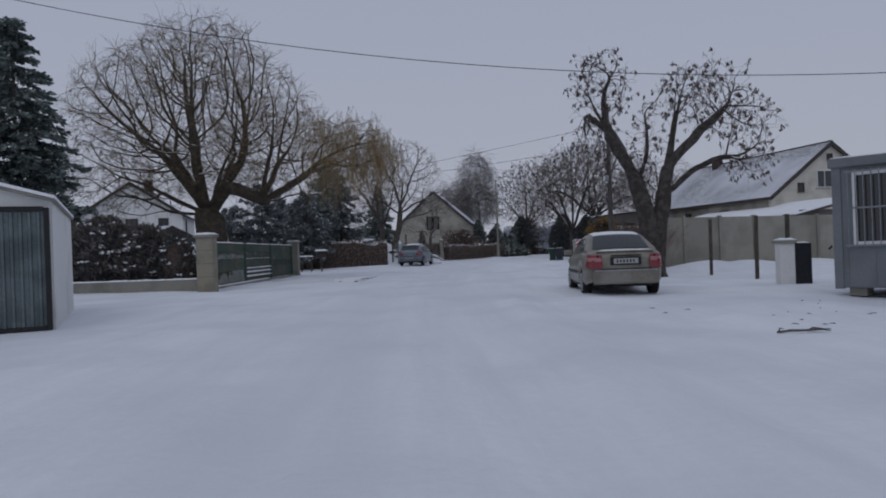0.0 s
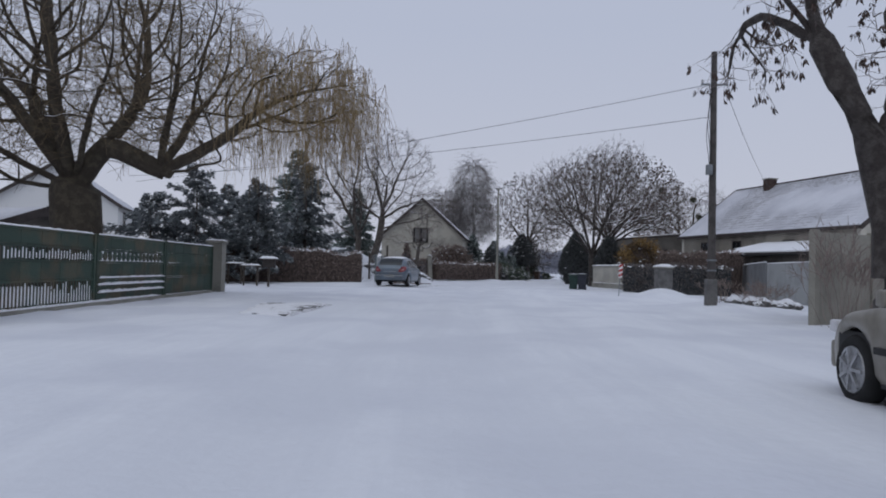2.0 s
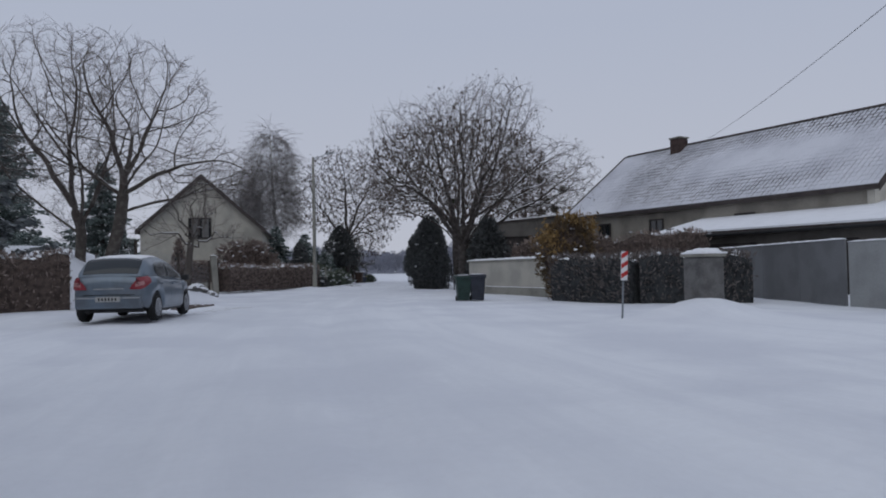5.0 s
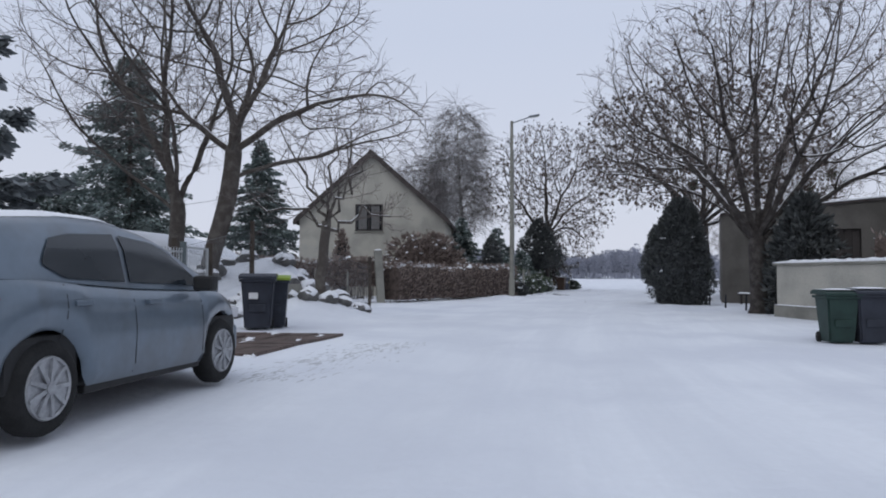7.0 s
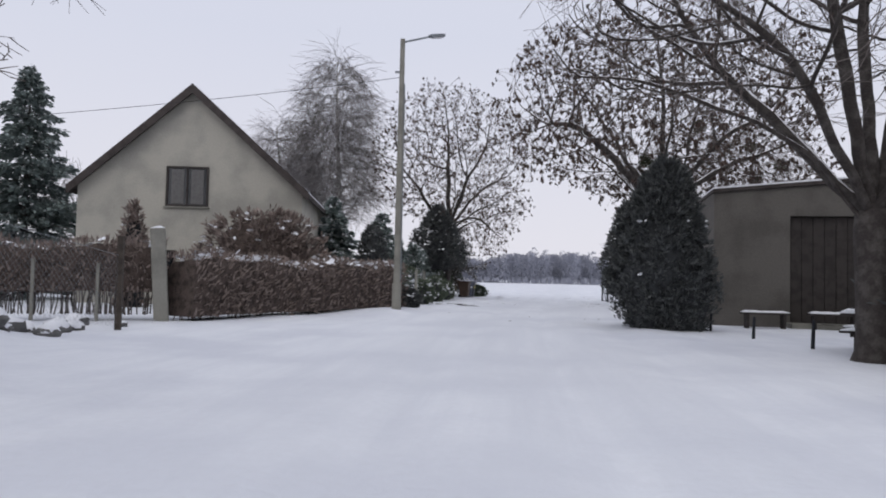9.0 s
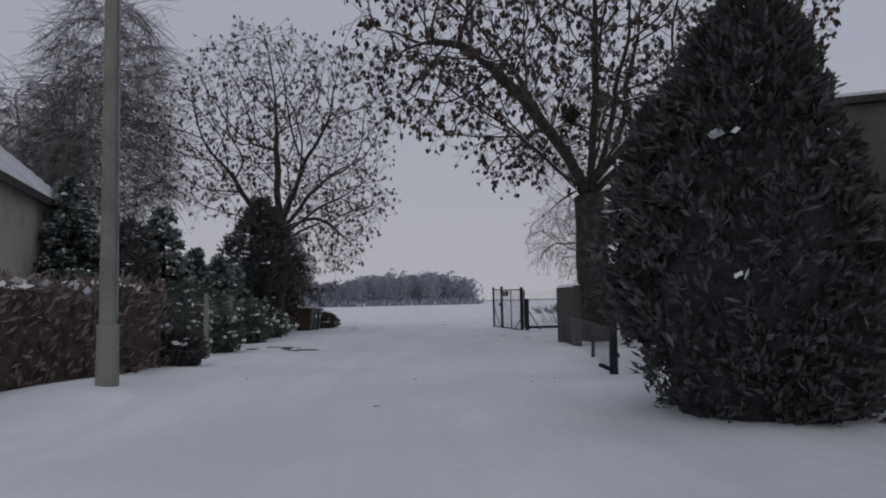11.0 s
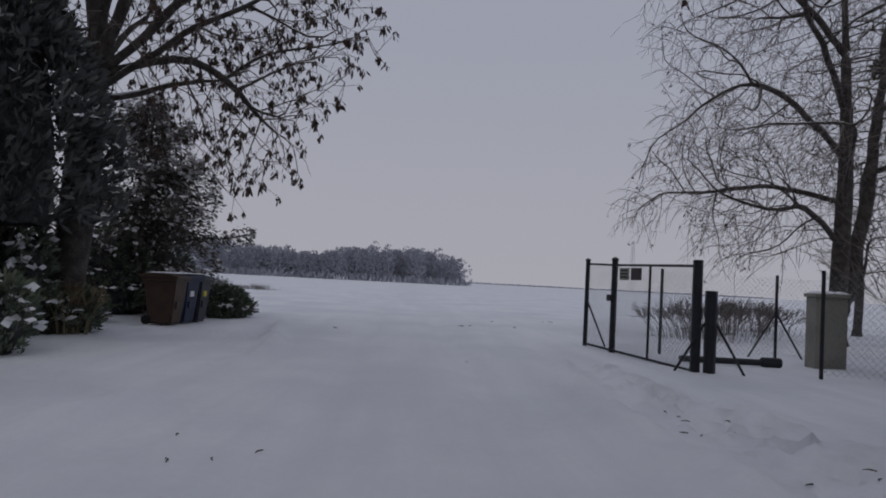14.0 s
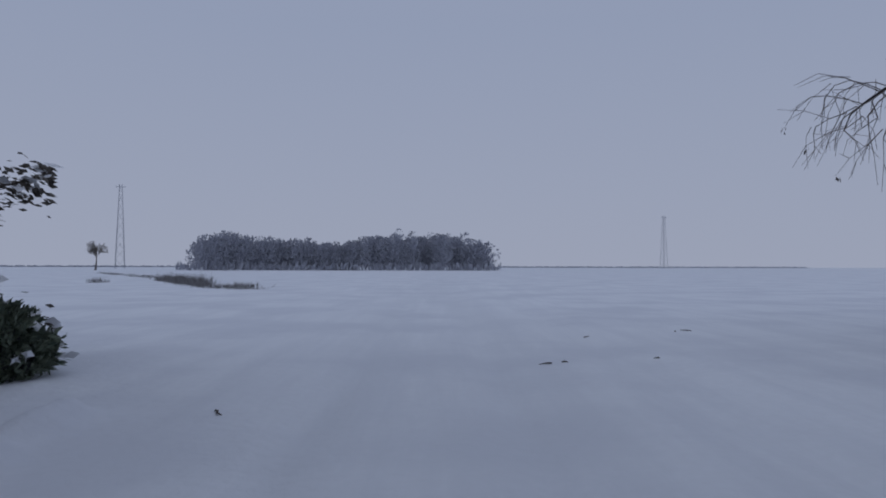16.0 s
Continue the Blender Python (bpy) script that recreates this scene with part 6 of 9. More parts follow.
def site_cabin():
    t = thing("site_cabin", pose(9.05, 13.7, 0.12, 0, 0, -44), "grey steel site cabin with a barred window, raised on blocks", "cabin")
    L, D, H = 6.0, 2.4, 2.42
    part("shell", box((0, 0, 0), (L, D, H), 0.04), "container", t)
    for x in (0, L - 0.16):
        part("corner_post", box((x, -0.03, -0.02), (x + 0.16, 0.13, H), 0.015), "container", t)
    part("roof_rim", box((-0.05, -0.07, H - 0.14), (L + 0.05, D + 0.05, H + 0.04), 0.02), "container", t)
    snow_strip("snow_on_roof", t, 0, L, 0, D, H + 0.04, 0.05, 4, 0.25)
    for k in range(12):
        part("wall_rib", box((0.22 + k * 0.46, -0.012, 0.06), (0.25 + k * 0.46, 0.0, 0.80)), "container", t)
    w = part("window", box((0.42, -0.02, 0.86), (2.3, 0.02, 2.12)), "pane", t, "dark cabin window behind bars")
    for lo, hi in (((0.36, -0.05, 0.80), (0.43, 0.0, 2.18)), ((2.29, -0.05, 0.80), (2.36, 0.0, 2.18)), ((0.43, -0.048, 2.11), (2.29, 0.0, 2.18)), ((0.43, -0.048, 0.80), (2.29, 0.0, 0.87)), ((1.32, -0.045, 0.87), (1.38, 0.0, 2.11))):
        part("frame", box(lo, hi, 0.006), "sign_white", w)
    for k in range(17):
        part("bar", rod((0.30 + k * 0.132, -0.10, 0.76), (0.30 + k * 0.132, -0.10, 2.22), 0.010, None, 6), "steel", w)
    for z in (0.80, 1.5, 2.18):
        part("cross_bar", bar((0.24, -0.10, z), (2.5, -0.10, z), 0.012, 0.03), "steel", w)
    for x in (0.2, 2.9, 5.6):
        part("block", box((x, 0.15, -0.16), (x + 0.3, 0.55, 0.0), 0.01), "concrete", t)
    part("hook", rod((-0.04, 0.02, 0.8), (-0.10, 0.02, 0.74), 0.02), "trim", t)


site_cabin()

# ---- cars ----
car("parked_sedan", pose(5.45, 16.25, ground_z(5.5, 17) - 0.04, 0, 0, -1.6), "dirty silver-beige sedan with snow on its roof, parked on the verge", "sedan", SEDAN)
car("parked_hatchback", pose(-2.20, 49.60, 0.12, 0, 0, -9.8), "blue-grey hatchback with alloy wheels, parked by the drive", "hatch", HATCH)

# ---- left side: low wall, pillar, green gate ----
def low_wall():
    t = thing("garden_wall", pose(-13.2, 24.35, 0, 0, 0, -2.5), "low grey concrete garden wall with snow along its top", "wall")
    part("wall", box((0, -0.12, -0.2), (6.0, 0.14, 0.42), 0.02), "concrete", t)
    part("end_post", box((-0.32, -0.16, -0.2), (0.0, 0.18, 1.35), 0.02), "concrete", t)
    snow_strip("snow_on_wall", t, 0.02, 5.98, -0.12, 0.14, 0.42, 0.05, 11, 0.12)
    p = thing("gate_pillar", pose(-6.95, 23.75, 0, 0, 0, 3), "square yellowish-grey concrete gate pillar with a snowy cap", "pillar")
    part("shaft", box((-0.28, -0.28, -0.2), (0.28, 0.28, 1.84), 0.025), "cream_stone", p)
    part("cap", box((-0.34, -0.34, 1.84), (0.34, 0.34, 1.93), 0.02), "concrete", p)
    snow_strip("snow_on_cap", p, -0.34, 0.34, -0.34, 0.34, 1.93, 0.07, 12, 0.1)
    for z in (0.5, 0.95, 1.4):
        part("joint", box((-0.283, -0.283, z), (0.283, 0.283, z + 0.012)), "stone", p)
    q = thing("gate_pillar", pose(-7.75, 38.7, 0, 0, 0, 3), "square concrete pillar at the end of the green gate", "pillar")
    part("shaft", box((-0.27, -0.27, -0.2), (0.27, 0.27, 1.82), 0.025), "concrete", q)
    part("cap", box((-0.33, -0.33, 1.82), (0.33, 0.33, 1.90), 0.02), "concrete", q)
    snow_strip("snow_on_cap", q, -0.32, 0.32, -0.32, 0.32, 1.90, 0.05, 13, 0.1)


M["cream_stone"] = mat("yellowish_stone", (0.34, 0.31, 0.24), 0.9, var=0.25, scale=1.8, fine=25, bump=0.35)
low_wall()


def gate_leaf(p, q, label, style):
    """A green steel gate leaf: closed boards between bands of openwork in which snow has lodged."""
    x0, y0 = p
    L = math.hypot(q[0] - x0, q[1] - y0)
    rng = random.Random(int(L * 1000))
    t = thing("garden_gate", pose(x0, y0, 0.06, 0, 0, math.degrees(math.atan2(q[1] - y0, q[0] - x0))), label, "gate", "green gate leaves")
    for x in (0.04, L - 0.04):
        part("stile", box((x - 0.04, -0.04, 0), (x + 0.04, 0.04, 1.64), 0.008), "green_paint", t)
    for z in (0.08, 0.57, 0.98, 1.27, 1.60):
        part("rail", box((0.08, -0.028, z - 0.022), (L - 0.08, 0.028, z + 0.022), 0.005), "green_paint", t)
    snow_strip("snow_on_rail", t, 0.05, L - 0.05, -0.03, 0.03, 1.622, 0.04, int(L * 70), 0.1)

    def boards(z0, z1):
        n = max(2, int(L / 0.75))
        for k in range(n):
            part("panel", box((0.08 + (L - 0.16) * k / n + 0.004, -0.006, z0), (0.08 + (L - 0.16) * (k + 1) / n - 0.004, 0.008, z1), 0.003), "green_paint", t)

    def lodged(xa, xb, za, zb):
        part("lodged_snow", box((xa, 0.0, za), (xb, 0.02, zb), 0.008), "cap", t)

    def slots(z0, z1, share):
        n = int((L - 0.16) / 0.125)
        for k in range(n):
            x = 0.08 + (L - 0.16) * (k + 0.5) / n
            part("bar", box((x - 0.022, -0.016, z0), (x + 0.022, 0.0, z1), 0.004), "green_paint", t)
            if rng.random() < share:
                lodged(x + 0.024, x + 0.10, z0 + rng.uniform(0, 0.04), z0 + (z1 - z0) * rng.uniform(0.55, 1.0))

    def discs(z0, z1):
        n, r = int((L - 0.16) / 0.27), (z1 - z0) * 0.46
        for k in range(n):
            x = 0.08 + (L - 0.16) * (k + 0.5) / n
            part("disc", rod((x, -0.02, (z0 + z1) / 2), (x, 0.0, (z0 + z1) / 2), r, None, 14), "green_paint", t)
            lodged(x + 0.02, x + 0.24, z0, z1 - rng.uniform(0, 0.07))

    boards(1.30, 1.575)
    boards(0.595, 0.955)
    if style == "slots":
        slots(1.005, 1.245, 0.9)
        slots(0.105, 0.545, 0.85)
    elif style == "discs":
        discs(1.005, 1.245)
        boards(0.105, 0.545)
        for z in (0.24, 0.42):
            part("ledge", box((0.08, -0.05, z - 0.02), (L - 0.08, -0.007, z), 0.004), "green_paint", t)
            snow_strip("snow_on_ledge", t, 0.1, L - 0.1, -0.055, -0.01, z, 0.07, int(z * 90), 0.1)
        snow_strip("snow_on_ledge", t, 0.1, L - 0.1, -0.055, -0.029, 0.59, 0.05, 9, 0.1)
    else:
        boards(1.005, 1.245)
        boards(0.105, 0.545)
        slots(0.62, 0.90, 0.12)
    return t


gate_leaf((-7.05, 24.2), (-7.35, 29.0), "green painted steel gate leaf with snow lodged between its bars", "slots")
gate_leaf((-7.37, 29.1), (-7.60, 33.6), "green steel gate leaf with discs and snowy ledges", "discs")
gate_leaf((-7.62, 33.7), (-7.78, 38.3), "green painted steel gate leaf with closed boards", "closed")
t = thing("gate_kerb", pose(-6.98, 24.1, 0, 0, 0, 93.2), "low concrete kerb with ragged snow under the green gate", "kerb")
part("kerb", box((0, -0.10, -0.2), (14.0, 0.10, 0.10), 0.02), "concrete", t)
snow_strip("snow_on_kerb", t, 0.2, 9.0, 0.0, 0.14, 0.10, 0.05, 14, 0.2)

# ---- right side: slab fence, posts, meter pillar ----
def slab_fence():
    ax, ay, bx, by = 8.95, 28.3, 19.2, 33.3
    L = math.hypot(bx - ax, by - ay)
    t = thing("concrete_fence", pose(ax, ay, 0, 0, 0, math.degrees(math.atan2(by - ay, bx - ax))), "plain grey concrete panel fence beside the yard", "fence")
    n = 6
    for k in range(n + 1):
        part("post", box((L * k / n - 0.07, -0.08, -0.2), (L * k / n + 0.07, 0.08, 2.14), 0.012), "panel", t)
    for k in range(n):
        for j in range(1):
            part("panel", box((L * k / n + 0.073, -0.03, -0.2), (L * (k + 1) / n - 0.073, 0.03, 2.08), 0.01), "panel", t)
    u = thing("concrete_fence", pose(8.95, 28.5, 0, 0, 0, 62), "plain grey concrete panel fence running back from the yard corner", "fence")
    for k in range(2):
        part("panel", box((0.08 + k * 2.0, -0.03, -0.2), (2.0 + k * 2.0, 0.03, 2.08), 0.01), "panel", u)
        part("post", box((2.003 + k * 2.0, -0.06, -0.2), (2.077 + k * 2.0, 0.06, 2.12), 0.01), "panel", u)


slab_fence()
for x, y, h in ((9.85, 23.4, 1.82), (10.12, 20.3, 1.80), (10.3, 18.7, 1.75)):
    z = ground_z(x, y) - 0.2
    p = thing("fence_post", pose(x, y, z, 1.5, 0, 0), "dark weathered wooden fence post without mesh", "post", "bare fence posts")
    part("post", box((-0.045, -0.045, 0), (0.045, 0.045, h + 0.2), 0.012), "wood", p)
    part("staple", rod((-0.07, 0, h - 0.2), (-0.05, 0, h - 0.2), 0.01), "steel", p)


def meter_pillar():
    t = thing("meter_pillar", pose(9.78, 17.55, 0, 0, 0, -8), "white masonry meter pillar with a dark metal door", "pillar")
    part("pillar", box((-0.20, -0.22, -0.1), (0.14, 0.24, 0.98), 0.015), "white", t)
    part("cap", box((-0.25, -0.27, 0.98), (0.19, 0.29, 1.05), 0.012), "concrete", t)
    snow_strip("snow_on_cap", t, -0.24, 0.18, -0.26, 0.28, 1.05, 0.05, 21, 0.08)
    d = part("cabinet", box((0.145, -0.20, -0.05), (0.52, 0.20, 0.97), 0.015), "trim", t, "dark grey metal cabinet")
    part("cabinet_door", box((0.17, -0.215, 0.0), (0.50, -0.201, 0.92), 0.006), "black", d)
    snow_strip("snow_on_cabinet", t, 0.16, 0.51, -0.19, 0.19, 0.97, 0.03, 22, 0.08)


meter_pillar()
rng = random.Random(55)
for k in range(16):
    x, y, s = 9.5 + 2.3 * rng.random(), 34.3 + 1.4 * rng.random(), rng.uniform(0.10, 0.26)
    rock("rubble_stone", x, y, ground_z(x, y) + s * 0.3, (s * 1.4, s, s * 0.8), 200 + k, "lump of grey rubble with snow on it", "rubble by the power pole")
power_pole(8.65, 33.85)
street_lamp(4.8, 79.72)
power_pole(24.0, 26.0)
cable((-20, 26, 12.6), (24, 26, 7.0), 1.88, "black service cable sagging across the lane", 0.015)
cable((8.6, 33.85, 5.8), (-16, 49.2, 5.5), 0.3, "thin black cable from the power pole across the lane")
cable((8.3, 33.85, 6.72), (-16, 50.0, 5.3), 0.25, "thin black cable from the power pole across the lane")
cable((9.0, 33.85, 6.62), (24.2, 66.0, 7.6), 0.4, "thin black cable from the power pole to the long house")
cable((4.72, 79.7, 7.5), (-16, 74.0, 3.1), 0.3, "thin black cable from the lamp post over the gardens")


def warning_sign():
    t = thing("marker_sign", pose(8.72, 46.3, ground_z(8.72, 46.3) - 0.1, 0, 3, 8), "narrow red and white striped marker board on a steel post", "sign")
    part("post", rod((0, 0.03, 0), (0, 0.03, 1.62), 0.022), "steel", t)
    b = part("board", box((-0.09, -0.012, 0.95), (0.09, 0.006, 1.60), 0.01), "sign_white", t)
    for k in range(3):
        z = 0.99 + k * 0.22
        part("stripe", prism([(-0.088, z), (0.088, z + 0.10), (0.088, z + 0.20), (-0.088, z + 0.10)], "y", -0.016, -0.0125), "sign_red", b)


warning_sign()


def mailbox():
    t = thing("mailbox", pose(-8.05, 47.2, ground_z(-8, 47.2) - 0.05, 0, 0, 6), "dark mailbox on a post with a snow-capped top board", "mailbox")
    part("post", box((-0.05, -0.05, 0), (0.05, 0.05, 1.35), 0.01), "wood", t)
    part("box", box((-0.30, -0.20, 0.98), (0.30, 0.20, 1.36), 0.02), "darkwood", t)
    part("top_board", box((-0.42, -0.24, 1.36), (0.42, 0.24, 1.41), 0.01), "wood", t)
    snow_strip("snow_on_top", t, -0.41, 0.41, -0.23, 0.23, 1.41, 0.11, 31, 0.08)


mailbox()
for x, y, h in ((-9.6, 49.5, 1.1), (-10.9, 51.0, 1.15)):
    p = thing("log_stand", pose(x, y, ground_z(x, y) - 0.05), "small wooden stand with snow on its plank", "stand")
    for s in (-0.35, 0.35):
        part("leg", box((s - 0.04, -0.04, 0), (s + 0.04, 0.04, h - 0.05), 0.008), "wood", p)
    part("plank", box((-0.5, -0.2, h - 0.05), (0.5, 0.2, h), 0.01), "wood", p)
    snow_strip("snow_on_plank", p, -0.48, 0.48, -0.19, 0.19, h, 0.07, int(x * -10), 0.1)

# ---- bins ----
def bins_row():
    wheelie_bin(pose(8.42, 57.75, ground_z(8.3, 57.8), 0, 0, -8), "green wheeled bin with closed snowy lid beside a grey one", "bin_green", "bin_green", "two bins by the stone wall", 0.94)
    wheelie_bin(pose(8.95, 57.65, ground_z(8.9, 57.6), 0, 0, -12), "dark grey wheeled bin beside a green one", "bin_grey", "bin_grey", "two bins by the stone wall", 0.97)
    wheelie_bin(pose(-2.22, 58.4, ground_z(-2.22, 58.4), 0, 0, 10), "dark grey wheeled bin by the wire fence", "bin_grey", "bin_grey", "two bins by the wire fence", 1.03, False, "sign_white")
    wheelie_bin(pose(-2.1, 59.1, ground_z(-2.1, 59.1), 0, 0, 10), "dark wheeled bin with a lime green lid", "bin_grey", "lime", "two bins by the wire fence", 1.03, False)
    wheelie_bin(pose(10.98, 101.57, ground_z(10.98, 101.57), 0, 0, 64), "brown wheeled bin with snow on its lid, under a spruce", "bin_brown", "bin_brown", "three bins under the spruce", 1.0)
    wheelie_bin(pose(11.24, 102.11, ground_z(11.24, 102.11), 0, 0, 62), "blue wheeled bin with snow on its lid, under a spruce", "bin_blue", "bin_blue", "three bins under the spruce", 1.0, True, "sign_white")
    wheelie_bin(pose(11.51, 102.65, ground_z(11.51, 102.65), 0, 0, 66), "black wheeled bin with a yellow sticker, under a spruce", "bin_grey", "bin_grey", "three bins under the spruce", 1.0, True, "yellow")


bins_row()

# ---- right: plastered wall, stone pillar ----
def wall_right():
    ax, ay, bx, by = 11.15, 65.8, 12.2, 58.7
    L = math.hypot(bx - ax, by - ay)
    t = thing("rendered_wall", pose(ax, ay, 0, 0, 0, math.degrees(math.atan2(by - ay, bx - ax))), "light grey rendered garden wall with snow coping", "wall")
    part("wall", box((0, 0, -0.2), (L, 0.28, 1.50), 0.02), "plaster", t)
    part("plinth", box((-0.05, -0.07, -0.2), (L + 0.05, 0.0, 0.34), 0.02), "concrete", t)
    snow_strip("snow_on_plinth", t, 0, L, -0.07, -0.003, 0.34, 0.03, 41, 0.12)
    part("coping", box((-0.08, -0.07, 1.50), (L + 0.06, 0.35, 1.56), 0.012), "concrete", t)
    snow_strip("snow_on_coping", t, -0.07, L + 0.05, -0.06, 0.34, 1.56, 0.09, 42, 0.15)
    p = thing("stone_pillar", pose(10.75, 46.2, ground_z(10.75, 46.2) - 0.35, 0, 0, 12), "old rubble stone gate pillar with a snow cap", "pillar")
    part("shaft", box((-0.32, -0.32, 0), (0.32, 0.32, 1.30), 0.06), "stone", p)
    part("cap", box((-0.36, -0.36, 1.30), (0.36, 0.36, 1.37), 0.03), "concrete", p)
    snow_strip("snow_on_cap", p, -0.35, 0.35, -0.35, 0.35, 1.37, 0.12, 43, 0.1)
    f = thing("grey_panel_fence", pose(19.8, 60.2, 0, 0, 0, math.degrees(math.atan2(47.6 - 60.2, 16.1 - 19.8))), "grey metal panel fence with snow along its top", "fence")
    L = math.hypot(47.6 - 60.2, 16.1 - 19.8)
    for k in range(5):
        part("panel", box((L * k / 5 + 0.01, 0, -0.1), (L * (k + 1) / 5 - 0.01, 0.05, 1.78), 0.01), "slab2", f)
    snow_strip("snow_on_top", f, 0, L, -0.02, 0.07, 1.78, 0.05, 44, 0.2)
    g = thing("grey_panel_fence", pose(16.1, 47.5, 0, 0, 0, math.degrees(math.atan2(36.3 - 47.5, 14.6 - 16.1))), "pale grey sheet metal fence panels", "fence")
    L = math.hypot(36.3 - 47.5, 14.6 - 16.1)
    for k in range(4):
        part("panel", box((L * k / 4 + 0.01, 0, -0.1), (L * (k + 1) / 4 - 0.01, 0.05, 1.70), 0.01), "slab_pale", g)
    snow_strip("snow_on_top", g, 0, L, -0.02, 0.07, 1.70, 0.04, 45, 0.2)


M["slab2"] = mat("dark_grey_sheet", (0.20, 0.205, 0.21), 0.7, var=0.2, scale=1.0, fine=20, bump=0.1, rnd=0.08)
M["slab_pale"] = mat("pale_grey_sheet", (0.36, 0.37, 0.365), 0.7, var=0.2, scale=1.0, fine=20, bump=0.1, rnd=0.08)
wall_right()

# ---- left: wire fence, stones, gate post ----
def wire_fence():
    t = thing("wire_fence", pose(0, 0, 0), "chain-link garden fence on wooden posts above a snowy bank", "fence")
    back = [(-3.75, 60.3, 1.8), (-4.9, 61.4, 1.75), (-4.05, 65.0, 1.75), (-2.7, 69.0, 1.7), (-1.45, 72.6, 1.9)]
    for x, y, h in back:
        z = ground_z(x, y) - 0.15
        part("post", box((x - 0.06, y - 0.06, z), (x + 0.06, y + 0.06, z + h + 0.15), 0.012), "wood", t)
    for run in (back,):
        for a, b in zip(run, run[1:]):
            mesh_fence(t, (a[0], a[1], ground_z(a[0], a[1])), (b[0], b[1], ground_z(b[0], b[1])), 1.45, 0.13)
    for a, b in zip(back, back[1:]):
        part("top_wire", rod((a[0], a[1], ground_z(a[0], a[1]) + 1.5), (b[0], b[1], ground_z(b[0], b[1]) + 1.5), 0.006, None, 5), "steel", t)


wire_fence()


def steel_gate():
    """Pale steel garden gate and picket fence along the paved drive, over a ribbed sheet plinth."""
    g = thing("steel_gate", pose(-3.75, 60.15, ground_z(-3.75, 59.5), 0, 0, -90), "pale galvanised steel garden gate with a mesh panel", "gate")
    L = 1.4
    for x in (0.02, L - 0.02):
        part("stile", box((x - 0.025, -0.02, 0.36), (x + 0.025, 0.02, 1.62), 0.006), "pale_steel", g)
    for z in (0.38, 1.60):
        part("rail", box((0.045, -0.018, z - 0.022), (L - 0.045, 0.018, z + 0.022), 0.006), "pale_steel", g)
    part("latch_board", box((0.06, -0.03, 1.18), (0.62, -0.02, 1.24), 0.006), "trim", g)
    for k in range(9):
        part("bar", rod((0.15 + k * 0.137, 0, 0.40), (0.15 + k * 0.137, 0, 1.58), 0.006, None, 6), "pale_steel", g)
    p = thing("picket_fence", pose(-3.76, 58.7, ground_z(-3.75, 58), 0, 0, -92), "pale steel picket fence on a ribbed grey sheet plinth", "fence")
    for z in (0.42, 1.45):
        part("rail", box((0, -0.015, z - 0.02), (2.6, 0.015, z + 0.02), 0.005), "pale_steel", p)
    for k in range(20):
        part("picket", rod((0.07 + k * 0.13, 0, 0.36), (0.07 + k * 0.13, 0, 1.53), 0.011, None, 6), "pale_steel", p)
    part("post", box((-0.05, -0.05, -0.1), (0.05, 0.05, 1.65), 0.01), "corrugated", p)
    part("post", box((2.6, -0.05, -0.1), (2.7, 0.05, 1.65), 0.01), "corrugated", p)
    for x0, n in ((-1.42, 17), (0.06, 30)):
        for k in range(n):
            part("plinth_rib", box((x0 + k * 0.083, 0.02, -0.1), (x0 + 0.06 + k * 0.083, 0.045, 0.34), 0.008), "corrugated", p)


M["pale_steel"] = mat("pale_galvanised_steel", (0.50, 0.52, 0.53), 0.5, 0.3, var=0.15, scale=4, fine=40, bump=0.1)
steel_gate()
rng = random.Random(77)
for k in range(34):
    f = k / 33
    x, y = -3.6 + 1.3 * f + rng.gauss(0, 0.3), 62.4 + 11.2 * f + rng.gauss(0, 0.3)
    s = rng.uniform(0.13, 0.33) * (1.15 - 0.5 * f)
    rock("bank_stone", x, y, ground_z(x, y) + s * 0.25, (s * 1.3, s, s * 0.8), k, "grey field stone with snow on top", "stones along the bank")
for x, y, s in ((-2.0, 62.5, 0.26), (-1.55, 62.75, 0.24), (-1.25, 63.2, 0.22), (-3.2, 62.2, 0.30), (-0.95, 63.9, 0.2), (-0.9, 64.8, 0.2), (-3.5, 61.5, 0.24), (-1.5, 64.2, 0.28)):
    rock("bank_stone", x, y, ground_z(x, y) + s * 0.2, (s * 1.3, s, s * 0.75), int(x * -100), "grey field stone with snow on top", "stones along the bank")
for k in range(22):
    y = 62.5 + 9.5 * rng.random()
    x = -3.3 - 0.15 * (y - 62) * 0.2 - 2.2 * rng.random() ** 1.6
    s = rng.uniform(0.14, 0.40)
    rock("bank_stone", x, y, ground_z(x, y) + s * 0.2, (s * 1.3, s, s * 0.7), 50 + k, "grey field stone half buried in the snowy bank", "stones along the bank")
z = ground_z(-2.7, 63.7)
t = thing("leaning_slab", pose(-2.98, 63.2, z - 0.12, -12, 0, 64), "grey concrete slab leaning against the stony bank", "slab")
part("panel", box((0, -0.035, 0), (1.2, 0.035, 0.52), 0.012), "concrete", t)
p = thing("stone_gate_post", pose(-1.2, 75.3, ground_z(-1.2, 75.3) - 0.2, 1.5, -4, 10), "leaning grey stone post at the hedge corner", "post")
part("shaft", box((-0.17, -0.17, 0), (0.17, 0.17, 2.42), 0.05), "concrete", p)
snow_strip("snow_on_top", p, -0.14, 0.14, -0.14, 0.14, 2.42, 0.05, 51, 0.07)
